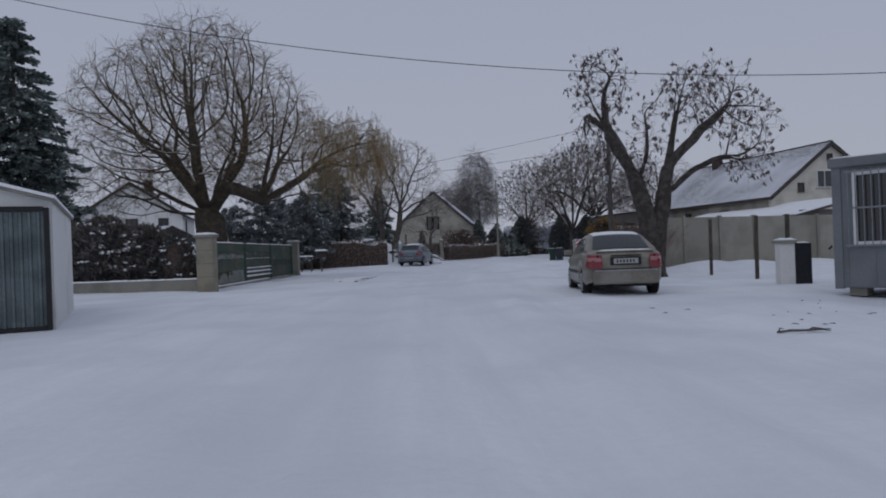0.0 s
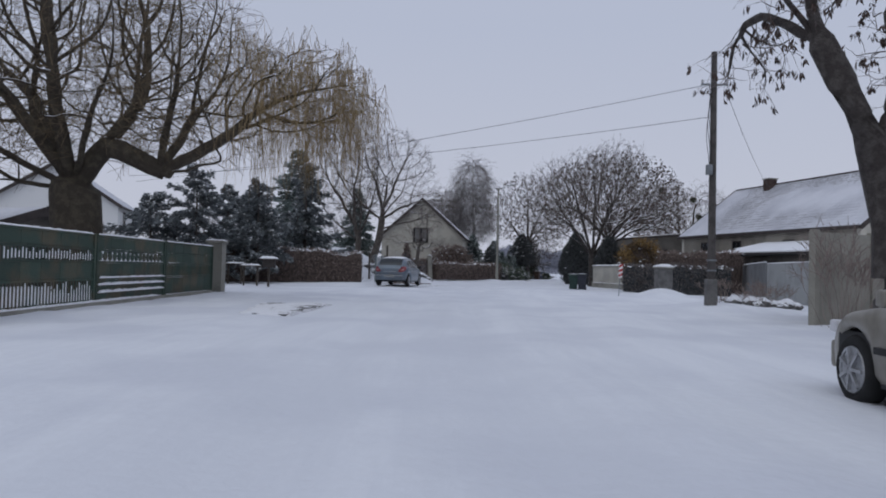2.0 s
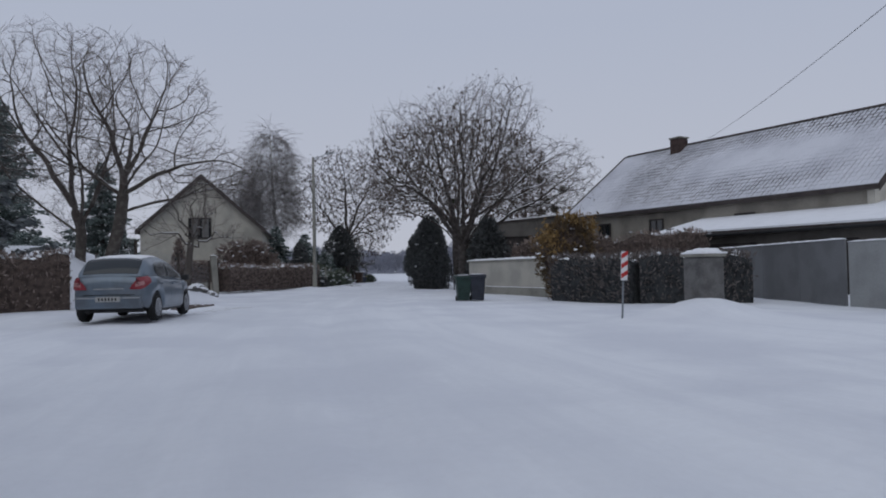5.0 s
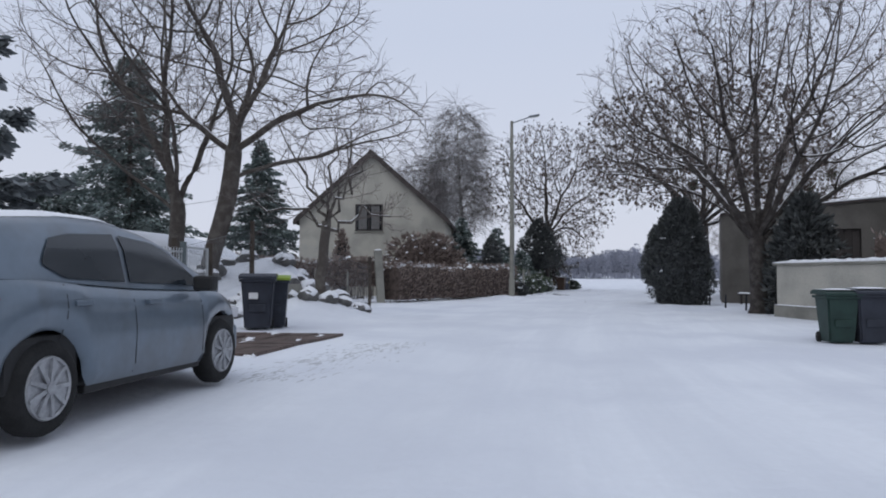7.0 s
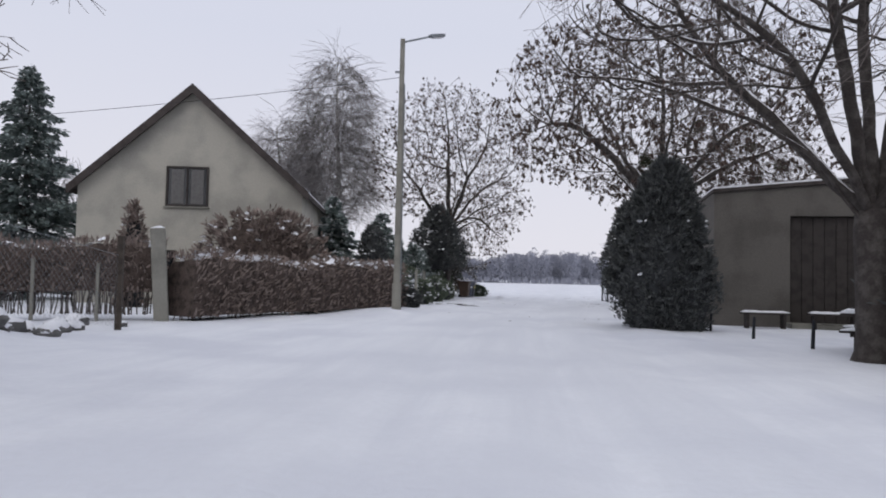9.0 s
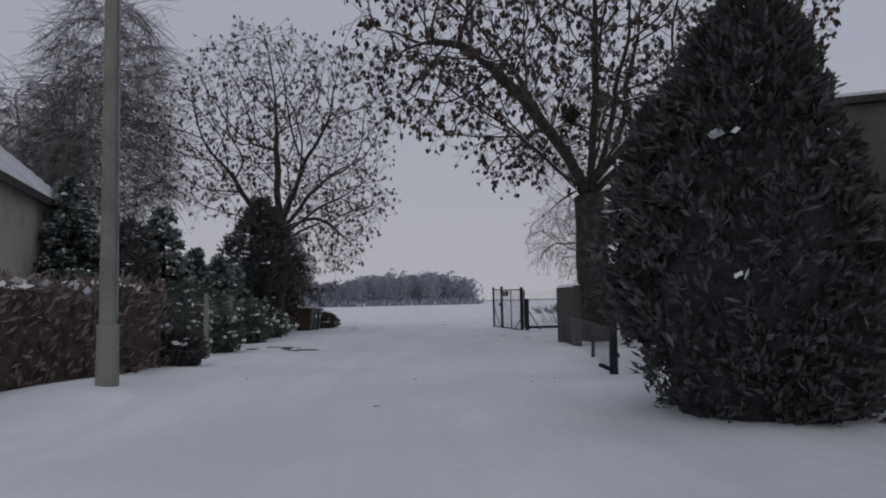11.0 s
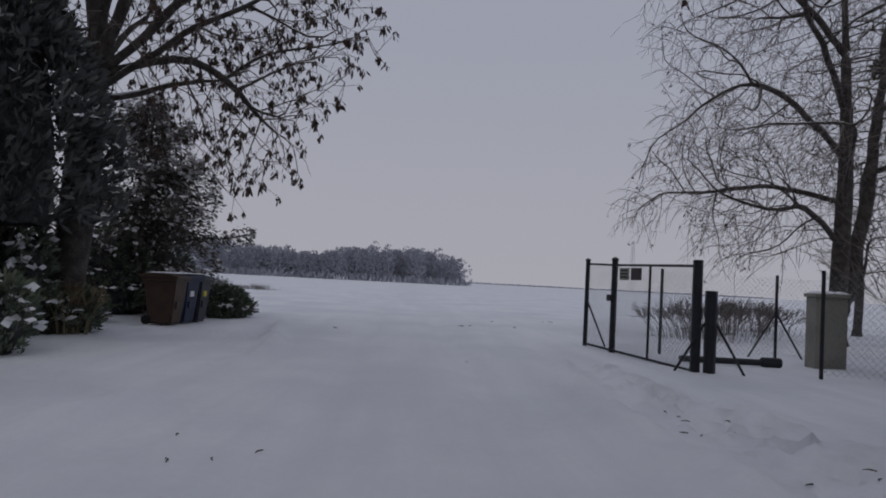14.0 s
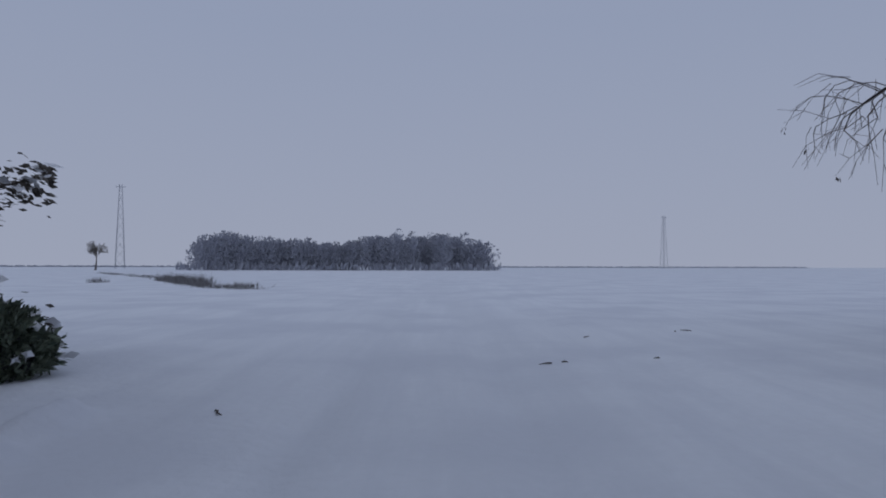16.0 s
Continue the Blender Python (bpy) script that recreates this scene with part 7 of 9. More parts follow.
for x, y, h in ((-5.2, 74.4, 1.55), (-3.9, 74.7, 1.6), (-2.6, 75.0, 1.5)):
    z = ground_z(x, y) - 0.15
    t = thing("pale_stake", pose(x, y, z), "thin pale wooden stake along the garden edge", "stake", "stakes along the garden edge")
    part("stake", box((-0.035, -0.035, 0), (0.035, 0.035, h), 0.008), "concrete", t)

# ---- picnic table and stakes under the big tree ----
def picnic_table():
    t = thing("picnic_table", pose(13.05, 69.0, ground_z(12.7, 69) - 0.03, 0, 0, -40), "dark wooden picnic table with snow on its top and benches", "table")
    for k in range(5):
        part("top_plank", box((-0.9, -0.36 + k * 0.145, 0.72), (0.9, -0.225 + k * 0.145, 0.76), 0.006), "darkwood", t)
    for s in (-1, 1):
        part("bench_plank", box((-0.9, s * 0.70 - 0.12, 0.42), (0.9, s * 0.70 + 0.12, 0.46), 0.006), "darkwood", t)
        snow_strip("snow_on_bench", t, -0.88, 0.88, s * 0.70 - 0.11, s * 0.70 + 0.11, 0.46, 0.06, 61 + s, 0.1)
        for e in (-1, 1):
            part("leg", bar((s * 0.65, e * 0.60, 0.0), (s * 0.65, e * 0.15, 0.73), 0.05, 0.10), "darkwood", t)
        part("cross_beam", bar((s * 0.70, -0.8, 0.40), (s * 0.70, 0.8, 0.40), 0.05, 0.09), "darkwood", t)
    snow_strip("snow_on_top", t, -0.89, 0.89, -0.35, 0.35, 0.76, 0.07, 63, 0.1)


picnic_table()
for x, y, h in ((12.5, 74.6, 0.45), (12.2, 72.2, 0.5), (12.0, 69.9, 0.55), (13.55, 81.8, 0.45)):
    z = ground_z(x, y) - 0.15
    t = thing("short_stake", pose(x, y, z, 2, 1, 0), "short dark stake standing in the snow", "stake", "short stakes along the verge")
    part("stake", rod((0, 0, 0), (0, 0, h + 0.15), 0.04, 0.032, 8), "black", t)
for x, y, a in ((15.0, 76.1, -15), (16.7, 75.5, -22)):
    t = thing("garden_bench", pose(x, y, ground_z(x, y), 0, 0, a), "low dark bench with a snowy seat by the shed", "bench")
    part("seat", box((-0.65, -0.17, 0.40), (0.65, 0.17, 0.45), 0.01), "darkwood", t)
    for s in (-0.5, 0.5):
        part("leg", box((s - 0.04, -0.14, -0.05), (s + 0.04, 0.14, 0.40), 0.008), "darkwood", t)
    snow_strip("snow_on_seat", t, -0.63, 0.63, -0.16, 0.16, 0.45, 0.06, int(x * 10), 0.1)

# ---- slab wall by the big ash, posts ----
def slab_wall():
    t = thing("slab_wall", pose(14.78, 84.55, 0, 0, 0, 73), "short dark concrete slab wall with snow along its top", "wall")
    part("slab", box((0, -0.10, -0.1), (2.1, 0, 1.52), 0.02), "slab_pier", t)
    part("end_pier", box((-0.10, -0.13, -0.1), (-0.003, 0.03, 1.54), 0.02), "slab_pier", t)
    snow_strip("snow_on_top", t, -0.1, 2.1, -0.11, 0.01, 1.54, 0.05, 72, 0.12)
    d = thing("board_fence", pose(18.9, 88.8, 0, 0, 0, math.degrees(math.atan2(84.1 - 88.8, 16.85 - 18.9))), "dark close-boarded fence behind the slab wall", "fence")
    L = math.hypot(84.1 - 88.8, 16.85 - 18.9)
    for k in range(26):
        part("board", box((L * k / 26 + 0.004, -0.02 - 0.012 * (k % 2), 0.02), (L * (k + 1) / 26 - 0.004, 0.02, 1.36 + 0.02 * math.sin(k * 2.3)), 0.005), "slab", d)
    for k in range(3):
        part("post", box((L * k / 2 - 0.05, 0.022, -0.1), (L * k / 2 + 0.05, 0.12, 1.42), 0.01), "darkwood", d)
    q = thing("rough_post", pose(12.17, 78.95, ground_z(12.17, 78.95) - 0.1, 0, 1, 0), "rough dark wooden post with a broken base", "post")
    part("post", rod((0, 0, 0), (0.0, 0, 0.7), 0.072, 0.066, 9), "black", q)
    part("post", rod((0.0, 0, 0.7), (0.01, 0, 1.5), 0.066, 0.05, 9), "darkwood", q)
    part("knot", box((0.05, -0.03, 0.36), (0.095, 0.03, 0.43), 0.015), "black", q)
    part("strut", bar((-0.02, 0, 0.16), (-0.27, -0.02, 0.26), 0.05, 0.06), "black", q)


def verge_mesh():
    t = thing("verge_mesh", pose(0, 0, 0), "low sagging wire mesh between the verge stakes", "fence")
    for a, b in (((14.5, 84.3), (13.55, 81.8)), ((13.55, 81.8), (12.2, 79.05))):
        mesh_fence(t, (*a, ground_z(*a)), (*b, ground_z(*b)), 0.7, 0.09, 0.0011)
        part("edge_wire", rod((*a, ground_z(*a) + 0.7), (*b, ground_z(*b) + 0.7), 0.003, None, 5), "steel", t)


verge_mesh()
M["slab_pier"] = mat("brown_grey_pier", (0.10, 0.097, 0.09), 0.9, var=0.25, scale=1.5, fine=24, bump=0.3)
slab_wall()

# ---- field gate ----
def field_gate():
    t = thing("field_gate", pose(0, 0, 0), "open black steel gate with chain-link mesh and two small notices", "gate")
    A, B, C = Vector((18.9, 98.66, 0.03)), Vector((18.83, 97.63, 0.0)), Vector((18.47, 94.96, -0.04))
    part("end_post", rod(A, A + Vector((0, 0, 1.72)), 0.045), "black", t)
    part("post_cap", lathe([(0.06, 0), (0.05, 0.03), (0.0, 0.06)], 10), "black", t, at=Matrix.Translation(A + Vector((0, 0, 1.72))))
    part("mid_post", rod(B, B + Vector((0, 0, 1.75)), 0.058), "black", t)
    part("post_cap", lathe([(0.075, 0), (0.06, 0.035), (0.0, 0.07)], 10), "black", t, at=Matrix.Translation(B + Vector((0, 0, 1.75))))
    part("hinge_post", rod(C, C + Vector((0, 0, 1.75)), 0.075), "black", t)
    for a, b in ((A, B), (B, C)):
        for z in (0.06, 1.66):
            part("rail", bar(a + Vector((0, 0, z)), b + Vector((0, 0, z)), 0.035, 0.04), "black", t)
        mesh_fence(t, a, b, 1.64, 0.085, 0.0024, 0.08)
    D = B.lerp(C, 0.48)
    part("upright", rod(D + Vector((0, 0, 0.06)), D + Vector((0, 0, 1.66)), 0.022), "black", t)
    part("brace", rod(A + Vector((0, 0, 0.95)), A.lerp(B, 0.75) + Vector((0, 0, 0.10)), 0.018), "black", t)
    part("latch", box((B.x - 0.10, B.y - 0.03, 0.98), (B.x - 0.02, B.y + 0.10, 1.10), 0.01), "black", t)
    for k, (f, w, m2) in enumerate(((0.16, 0.16, "concrete"), (0.32, 0.17, "notice_red"))):
        q = B.lerp(C, f)
        n = part("notice", box((-0.012, -w, 0), (0.012, w, 0.22), 0.004), m2, t, "small notice board", at=pose(q.x - 0.03, q.y, 1.38, 0, 0, -7))
        if k == 0:
            for j in range(3):
                part("bar", box((-0.016, -w * 0.8, 0.04 + j * 0.06), (-0.0125, w * 0.8, 0.07 + j * 0.06)), "trim", n)
    # fence running away from the hinge post
    f = thing("field_fence", pose(0, 0, 0), "black steel fence posts with struts and thin wire mesh", "fence")
    ps = [Vector((18.62, 94.82, 0)), Vector((20.3, 94.3, 0)), Vector((21.6, 93.4, 0)), Vector((24.5, 92.2, 0))]
    back = [Vector((19.9, 97.6, 0)), Vector((22.3, 97.1, 0)), Vector((25.4, 96.6, 0))]
    for k, p in enumerate(ps + back):
        part("post", rod(p + Vector((0, 0, -0.1)), p + Vector((0, 0, 1.25 if k == 0 else 1.65)), 0.09 if k == 0 else 0.03), "black", f)
        if k in (0, 2, 5):
            for s in (-1, 1):
                part("strut", rod(p + Vector((0, 0, 0.9)), p + Vector((s * 0.45, -0.25 * s, 0)), 0.02), "black", f)
    for run in (ps[1:], back):
        for a, b in zip(run, run[1:]):
            mesh_fence(f, a, b, 1.6, 0.11, 0.002)
    r = thing("lying_rail", pose(0, 0, 0), "thick dark pipe lying on the snow behind the gate", "pipe")
    part("pipe", rod((19.3, 96.3, 0.07), (20.75, 95.7, 0.07), 0.055), "black", r)
    part("pipe_collar", rod((20.6, 95.76, 0.08), (20.9, 95.64, 0.08), 0.085), "black", r)
    c = thing("cable_cabinet", pose(21.9, 95.6, 0, 0, 0, -20), "grey cable cabinet behind the field fence", "cabinet")
    part("body", box((-0.28, -0.18, -0.1), (0.28, 0.18, 1.25), 0.02), "concrete", c)
    part("lid", box((-0.31, -0.21, 1.25), (0.31, 0.21, 1.31), 0.012), "concrete", c)
    snow_strip("snow_on_lid", c, -0.3, 0.3, -0.2, 0.2, 1.31, 0.05, 81, 0.08)


M["notice_red"] = mat("dark_brown_notice", (0.06, 0.042, 0.045), 0.6, var=0.2, scale=9, fine=50, bump=0.05)
field_gate()

# ---- trees, left side ----
def willow_switches(tips, r):
    """Long switches that hang from the outer twigs over the lane."""
    out = []
    edge = [p for p, d in tips if p[0] > 4.6 and p[2] > 4.4]
    for _ in range(2300):
        p = r.choice(edge)
        if r.random() > 0.25 + 0.75 * min(1.0, (p[0] - 4.6) / 2.2):
            continue
        L, q, line = r.uniform(0.5, 1.95), p, [p]
        dx, dy = r.gauss(0, 0.25), r.gauss(0, 0.25)
        for k in range(4):
            q = (q[0] + dx * L / 4 + r.gauss(0, 0.02), q[1] + dy * L / 4 + r.gauss(0, 0.02), q[2] - L / 4)
            line.append(q)
            dx, dy = dx * 0.7, dy * 0.7
        out.append((line, [0.005] * 4 + [0.003]))
    return out


WILLOW = [((0, 0, 0), (-0.15, 0, 1.6), (-0.3, 0, 3.4)), ((-0.3, 0, 3.3), (-0.7, -0.6, 5.9), (-0.5, -1.4, 10.6)), ((-0.3, 0, 3.2), (-2.1, -0.4, 4.2), (-5.4, -1.2, 6.0)), ((-0.3, 0, 3.3), (-2.3, 1.0, 6.2), (-4.0, 1.8, 9.8)),
          ((-0.3, 0, 3.4), (-0.2, -1.6, 6.2), (1.0, -3.6, 10.0)), ((-0.3, 0, 3.4), (1.1, 1.3, 6.4), (2.4, 2.4, 10.2)), ((-0.3, 0, 3.4), (1.6, -0.6, 5.6), (3.8, -1.5, 8.9)), ((-0.3, 0, 3.4), (0.0, 2.4, 6.0), (0.2, 4.4, 9.0)),
          ((-0.3, 0, 3.4), (1.2, -2.0, 5.4), (2.8, -4.0, 8.2)), ((-0.3, 0, 3.4), (-2.2, -1.4, 6.4), (-4.4, -2.6, 8.8)), ((-0.3, 0, 3.2), (-2.6, 0.6, 3.6), (-5.2, 1.0, 4.2)),
          ((0, 0, 0.3), (0.9, -0.1, 2.2), (2.3, -0.1, 3.7)), ((2.3, -0.1, 3.7), (4.4, -0.5, 4.8), (7.6, -0.8, 6.9)), ((2.3, -0.1, 3.7), (4.8, -0.9, 4.2), (7.6, -1.4, 5.3)), ((2.3, -0.1, 3.7), (3.0, 1.0, 5.8), (4.2, 2.0, 8.6)), ((2.3, -0.1, 3.7), (3.0, -0.8, 5.6), (4.2, -2.0, 8.0))]
crown_tree("willow_tree", -10.45, 34.3, "huge bare willow with a thick trunk and drooping yellow-brown switches", WILLOW, 0.74,
           [((-1.0, 0, 7.9), (5.9, 5.4, 4.1), 9), ((-0.5, 0, 10.6), (3.4, 3.4, 2.3), 2.5), ((-3.6, 0, 5.6), (3.6, 3.4, 2.4), 2), ((6.7, -0.8, 6.1), (2.3, 2.0, 1.4), 2), ((3.0, -0.2, 6.4), (3.2, 3.4, 2.4), 3)], 5200, 41,
           "willow_twig", "willow_bark", 0.5, tip=0.011, least=0.008, twigs=3, length=0.8, droop=0.12, spread=0.6, switches=willow_switches, lift=0.08, kill=0.34, step=0.26, hold=0.5)
conifer("spruce_tree", -16.6, 28.5, "tall dark spruce behind the white garage", 11.6, 3.4, 3, 1.3, low=1.0, full=0.7)
for k, (x, y, tall, wide) in enumerate(((-15.4, 50.6, 4.9, 3.3), (-13.3, 51.6, 6.6, 2.9), (-10.5, 53.8, 6.2, 2.5), (-11.9, 57.2, 5.8, 2.8), (-14.6, 61.0, 6.6, 2.6), (-8.8, 58.8, 7.8, 2.4))):
    conifer("spruce_tree", x, y, "dark wide spruce with snow on its boughs behind the hedge", tall, wide, 10 + k, 1.05, "dark_needle", snow=0.35, group="spruces behind the hedge", low=1.2, full=0.74, wild=0.6, tier=2.1)
conifer("spruce_tree", -14.4, 81.0, "tall narrow spruce between bare garden trees", 12.4, 4.1, 21, 0.95, snow=0.2, group="garden spruces", full=0.66, wild=0.5)
conifer("spruce_tree", -19.5, 82.5, "broad low spruce behind the garden fence", 6.6, 4.6, 24, 0.8, snow=0.2, group="garden spruces", full=0.55, wild=0.6)
conifer("spruce_tree", -9.6, 88.5, "dark spruce beside the grey gable house", 9.6, 3.1, 22, 1.1, snow=0.3, group="garden spruces", wild=0.3)
WALNUT_L = [((0, 0, 0), (0.2, 0, 1.5), (0.3, 0, 3.2)), ((0.3, 0, 3.1), (-0.1, 0, 5.2), (-0.2, 0.2, 10.4)), ((0.3, 0, 3.0), (-1.6, -0.3, 4.6), (-3.6, -0.6, 7.0)), ((0.2, 0, 3.2), (1.0, 0.4, 5.4), (1.5, 0.8, 9.4)), ((0.1, 0, 4.0), (-1.4, 0.8, 6.6), (-2.2, 1.4, 9.6)), ((0.3, 0, 3.2), (0.6, -1.4, 5.2), (0.4, -2.6, 7.8))]
crown_tree("walnut_tree", -6.5, 65.2, "tall bare garden tree with fine grey twigs", WALNUT_L, 0.22, [((-0.8, 0, 7.9), (3.7, 3.4, 4.2), 1)], 1500, 51, snow=0.7, base=0.0, least=0.0065, twigs=3, length=0.6, spread=0.6, step=0.30, kill=0.45, hold=0.5)
WALNUT = [((0, 0, 0), (0.1, 0, 1.4), (0.6, 0, 3.4), (0.8, 0, 5.4)), ((0.6, 0, 3.9), (2.3, 0.2, 4.4), (5.2, 0.9, 5.0)), ((0.7, 0, 4.6), (2.5, -0.5, 5.6), (5.3, -1.2, 6.2)), ((0.8, 0, 5.4), (1.5, 0.4, 7.0), (2.5, 0.8, 10.2)), ((0.8, 0, 5.4), (0.3, -0.6, 7.2), (-0.4, -1.6, 10.0)),
          ((0.8, 0, 5.2), (0.9, 1.0, 6.8), (1.2, 2.6, 9.6)), ((0.7, 0, 4.6), (-0.8, 0.4, 5.8), (-2.6, 0.8, 7.4)), ((0.7, 0, 4.6), (1.6, -1.6, 5.6), (3.2, -3.4, 7.2)), ((0.45, 0, 2.9), (1.6, -0.3, 3.4), (3.4, -0.6, 3.2))]
crown_tree("walnut_tree", -5.2, 64.5, "bare leaning garden tree with wide snowy limbs over the fence", WALNUT, 0.25, [((1.0, 0, 8.0), (3.7, 3.4, 3.5), 5), ((4.0, 0, 5.6), (2.3, 2.4, 1.4), 3), ((-1.4, 0, 6.6), (2.2, 2.2, 2.0), 1)], 2200, 52, snow=0.9, base=0.0, least=0.0065, twigs=3, length=0.55, droop=0.03, spread=0.6, step=0.27, kill=0.40, hold=0.55)
CHERRY = [((0.15, 0, 2.4), (-0.6, 0.1, 2.9), (-2.1, 0.3, 3.1)), ((0.12, 0, 2.5), (-0.3, -0.3, 3.4), (-0.9, -0.6, 4.8)), ((0.2, 0, 2.5), (0.6, 0.2, 3.5), (0.9, 0.4, 5.3)), ((0.2, 0, 2.4), (0.9, -0.2, 2.8), (1.8, -0.3, 2.7)), ((0.15, 0, 2.6), (0.1, 0.4, 3.6), (0.3, 0.8, 5.0)), ((0.2, 0, 2.5), (0.5, -0.8, 3.2), (1.2, -1.6, 3.8))]
bare_tree("cherry_tree", -1.8, 63.0, "small bare garden tree with straight whips among the stones", (2.4, 0.15), [(0, 0, 0, 0, 0, 0, 4), (7, 40, 0.45, 0.5, 0.06, 0.10, 5), (4, 40, 0.5, 0.6, 0.08, 0.05, 4), (3, 38, 0.6, 0.6, 0.1, 0.0, 3), (0, 0, 0, 0, 0.12, -0.04, 2)], 55, "twig", snow=0.8, least=0.006, base=0.0,
          trunk_way=((-0.08, 0, 0), (0.05, 0, 1.2), (0.15, 0, 2.6)), mains=[(w, 0.06) for w in CHERRY])
hedge("clipped_hedge", [(-14.6, 53.6), (-11.0, 55.2), (-4.9, 57.0)], 1.3, 2.0, 5, "clipped brown hedge with a patchy snowy top along the lane", 300, snow=0.7)
hedge("clipped_hedge", [(-0.85, 75.45), (2.3, 79.9), (3.9, 82.2), (5.0, 84.0)], 1.1, 1.6, 6, "clipped reddish-brown hedge with a snowy top by the grey house", 420, snow=0.5, base=0.10, legs=14)
hedge("clipped_hedge", [(-7.5, 74.6), (-1.3, 75.7)], 0.9, 1.65, 7, "thin brown hedge along the garden edge on bare stems", 380, snow=0.15, leafless=0.4, base=0.30, legs=26)
for k, (x, y, r, h) in enumerate(((-13.0, 25.9, 1.3, 2.5), (-11.5, 25.7, 1.3, 2.7), (-10.0, 25.8, 1.2, 2.3), (-14.8, 26.4, 1.4, 2.8))):
    shrub("bushy_hedge", x, y, "dense dark bush with flecks of snow behind the wall", (r, 1.1, h), 250 + k, 5200, "dark_hedge", "thuja_core", 1.0, 70, 0.17, group="bushes behind the low wall")
shrub("cotoneaster_bush", -8.6, 25.4, "dark bush with flecks of snow beside the gate pillar", (0.9, 0.8, 1.9), 9, 1500, "thuja", "hedge_core", 1.0, 60, 0.16)
shrub("bare_bush", 0.4, 82.6, "dense brown bush against the grey house", (2.3, 1.4, 3.3), 11, 5200, "hedge", "hedge_core", 1.0, 70, 0.2)
shrub("column_thuja", -3.9, 82.8, "narrow brown-green columnar thuja by the house wall", (0.62, 0.6, 3.5), 12, 1500, "hedge", "thuja_core", 0.6, 8, 0.2)
shrub("small_thuja", 4.5, 89.2, "small dark rounded thuja with a little snow", (0.95, 0.9, 3.3), 13, 2200, "thuja", "thuja_core", 0.6, 26, 0.2)
shrub("small_thuja", 2.2, 95.5, "small dark conical thuja behind the garden hut", (0.9, 0.9, 3.9), 14, 1500, "thuja", "thuja_core", 0.6, 6, 0.2)
shrub("broad_thuja", 8.65, 97.9, "tall ragged dark thuja hanging round the seed-hung ash", (1.55, 1.45, 3.5), 15, 9000, "thuja", "thuja_core", 0.8, 90, 0.20, lift=1.75, core_share=0.45)
for k, (x, y, s) in enumerate(((6.75, 88.4, (0.42, 0.4, 1.05)), (8.2, 97.0, (0.6, 0.6, 1.35)), (9.4, 99.6, (0.6, 0.6, 0.8)), (5.4, 89.6, (0.9, 0.8, 1.7)), (7.75, 93.0, (0.6, 0.55, 1.15)), (8.15, 94.9, (0.7, 0.6, 1.25)), (6.5, 93.4, (0.9, 0.8, 1.7)), (5.7, 92.0, (0.9, 0.8, 1.9)), (8.9, 96.4, (0.55, 0.5, 1.0)), (9.7, 104.3, (1.0, 0.9, 1.9)), (10.3, 106.2, (1.2, 1.0, 2.5)), (9.4, 102.0, (0.5, 0.45, 0.6)), (7.9, 99.2, (0.9, 0.8, 2.0)), (8.75, 99.0, (0.65, 0.65, 1.75)))):
    shrub("snowy_bush", x, y, "small dark evergreen bush flecked with snow along the garden fence", s, 20 + k, int(1500 * s[0] * s[2]) + 1200, "juniper", "thuja_core", 1.0, 48, 0.12, group="evergreen bushes along the fence")
shrub("low_juniper", 5.65, 84.4, "low spreading dark juniper at the lane edge", (0.5, 0.5, 0.68), 31, 3800, "thuja", "thuja_core", 1.0, 10, 0.11, upright=0.5)
shrub("low_juniper", 12.25, 104.5, "low spreading juniper at the end of the garden", (0.72, 0.7, 0.74), 32, 8000, "juniper", "thuja_core", 1.0, 40, 0.10, upright=0.4)
conifer("spruce_tree", 10.45, 104.9, "dark brown spruce with hanging boughs at the lane end", 5.2, 2.5, 34, 1.5, "brown_needle", 0.2, 0.5, leaf=0.34, full=0.62, wild=1.0)
conifer("spruce_tree", 5.2, 93.3, "dark snow-flecked spruce in the garden", 4.4, 1.5, 35, 1.4, snow=0.9, low=0.3)
for x, y, h in ((6.95, 94.5, 2.95), (7.45, 96.3, 2.8), (6.1, 95.6, 3.3)):
    conifer("young_spruce", x, y, "young dark spruce flecked with snow among the evergreen bushes", h, 1.05, int(x * 100), 1.3, snow=0.9, low=0.15, group="young spruces along the fence")
conifer("spruce_tree", 2.8, 91.6, "dark snow-flecked spruce in the garden", 4.9, 1.6, 36, 1.4, snow=0.9, low=0.3)
for k, (x, y, h) in enumerate(((6.3, 87.5, 1.5), (7.1, 91.2, 1.5), (8.05, 96.6, 1.45), (4.9, 84.2, 1.5))):
    t = thing("wire_fence_post", pose(x, y, ground_z(x, y) - 0.15), "grey concrete fence post by the evergreens", "post", "posts of the garden fence")
    part("post", box((-0.055, -0.055, 0), (0.055, 0.055, h + 0.15), 0.01), "concrete", t)
t = thing("garden_mesh", pose(0, 0, 0), "thin wire mesh between the garden fence posts", "fence")
for a, b in (((4.9, 84.2), (6.3, 87.5)), ((6.3, 87.5), (7.1, 91.2)), ((7.1, 91.2), (8.05, 96.6))):
    mesh_fence(t, (*a, ground_z(*a)), (*b, ground_z(*b)), 1.4, 0.16, 0.0018)
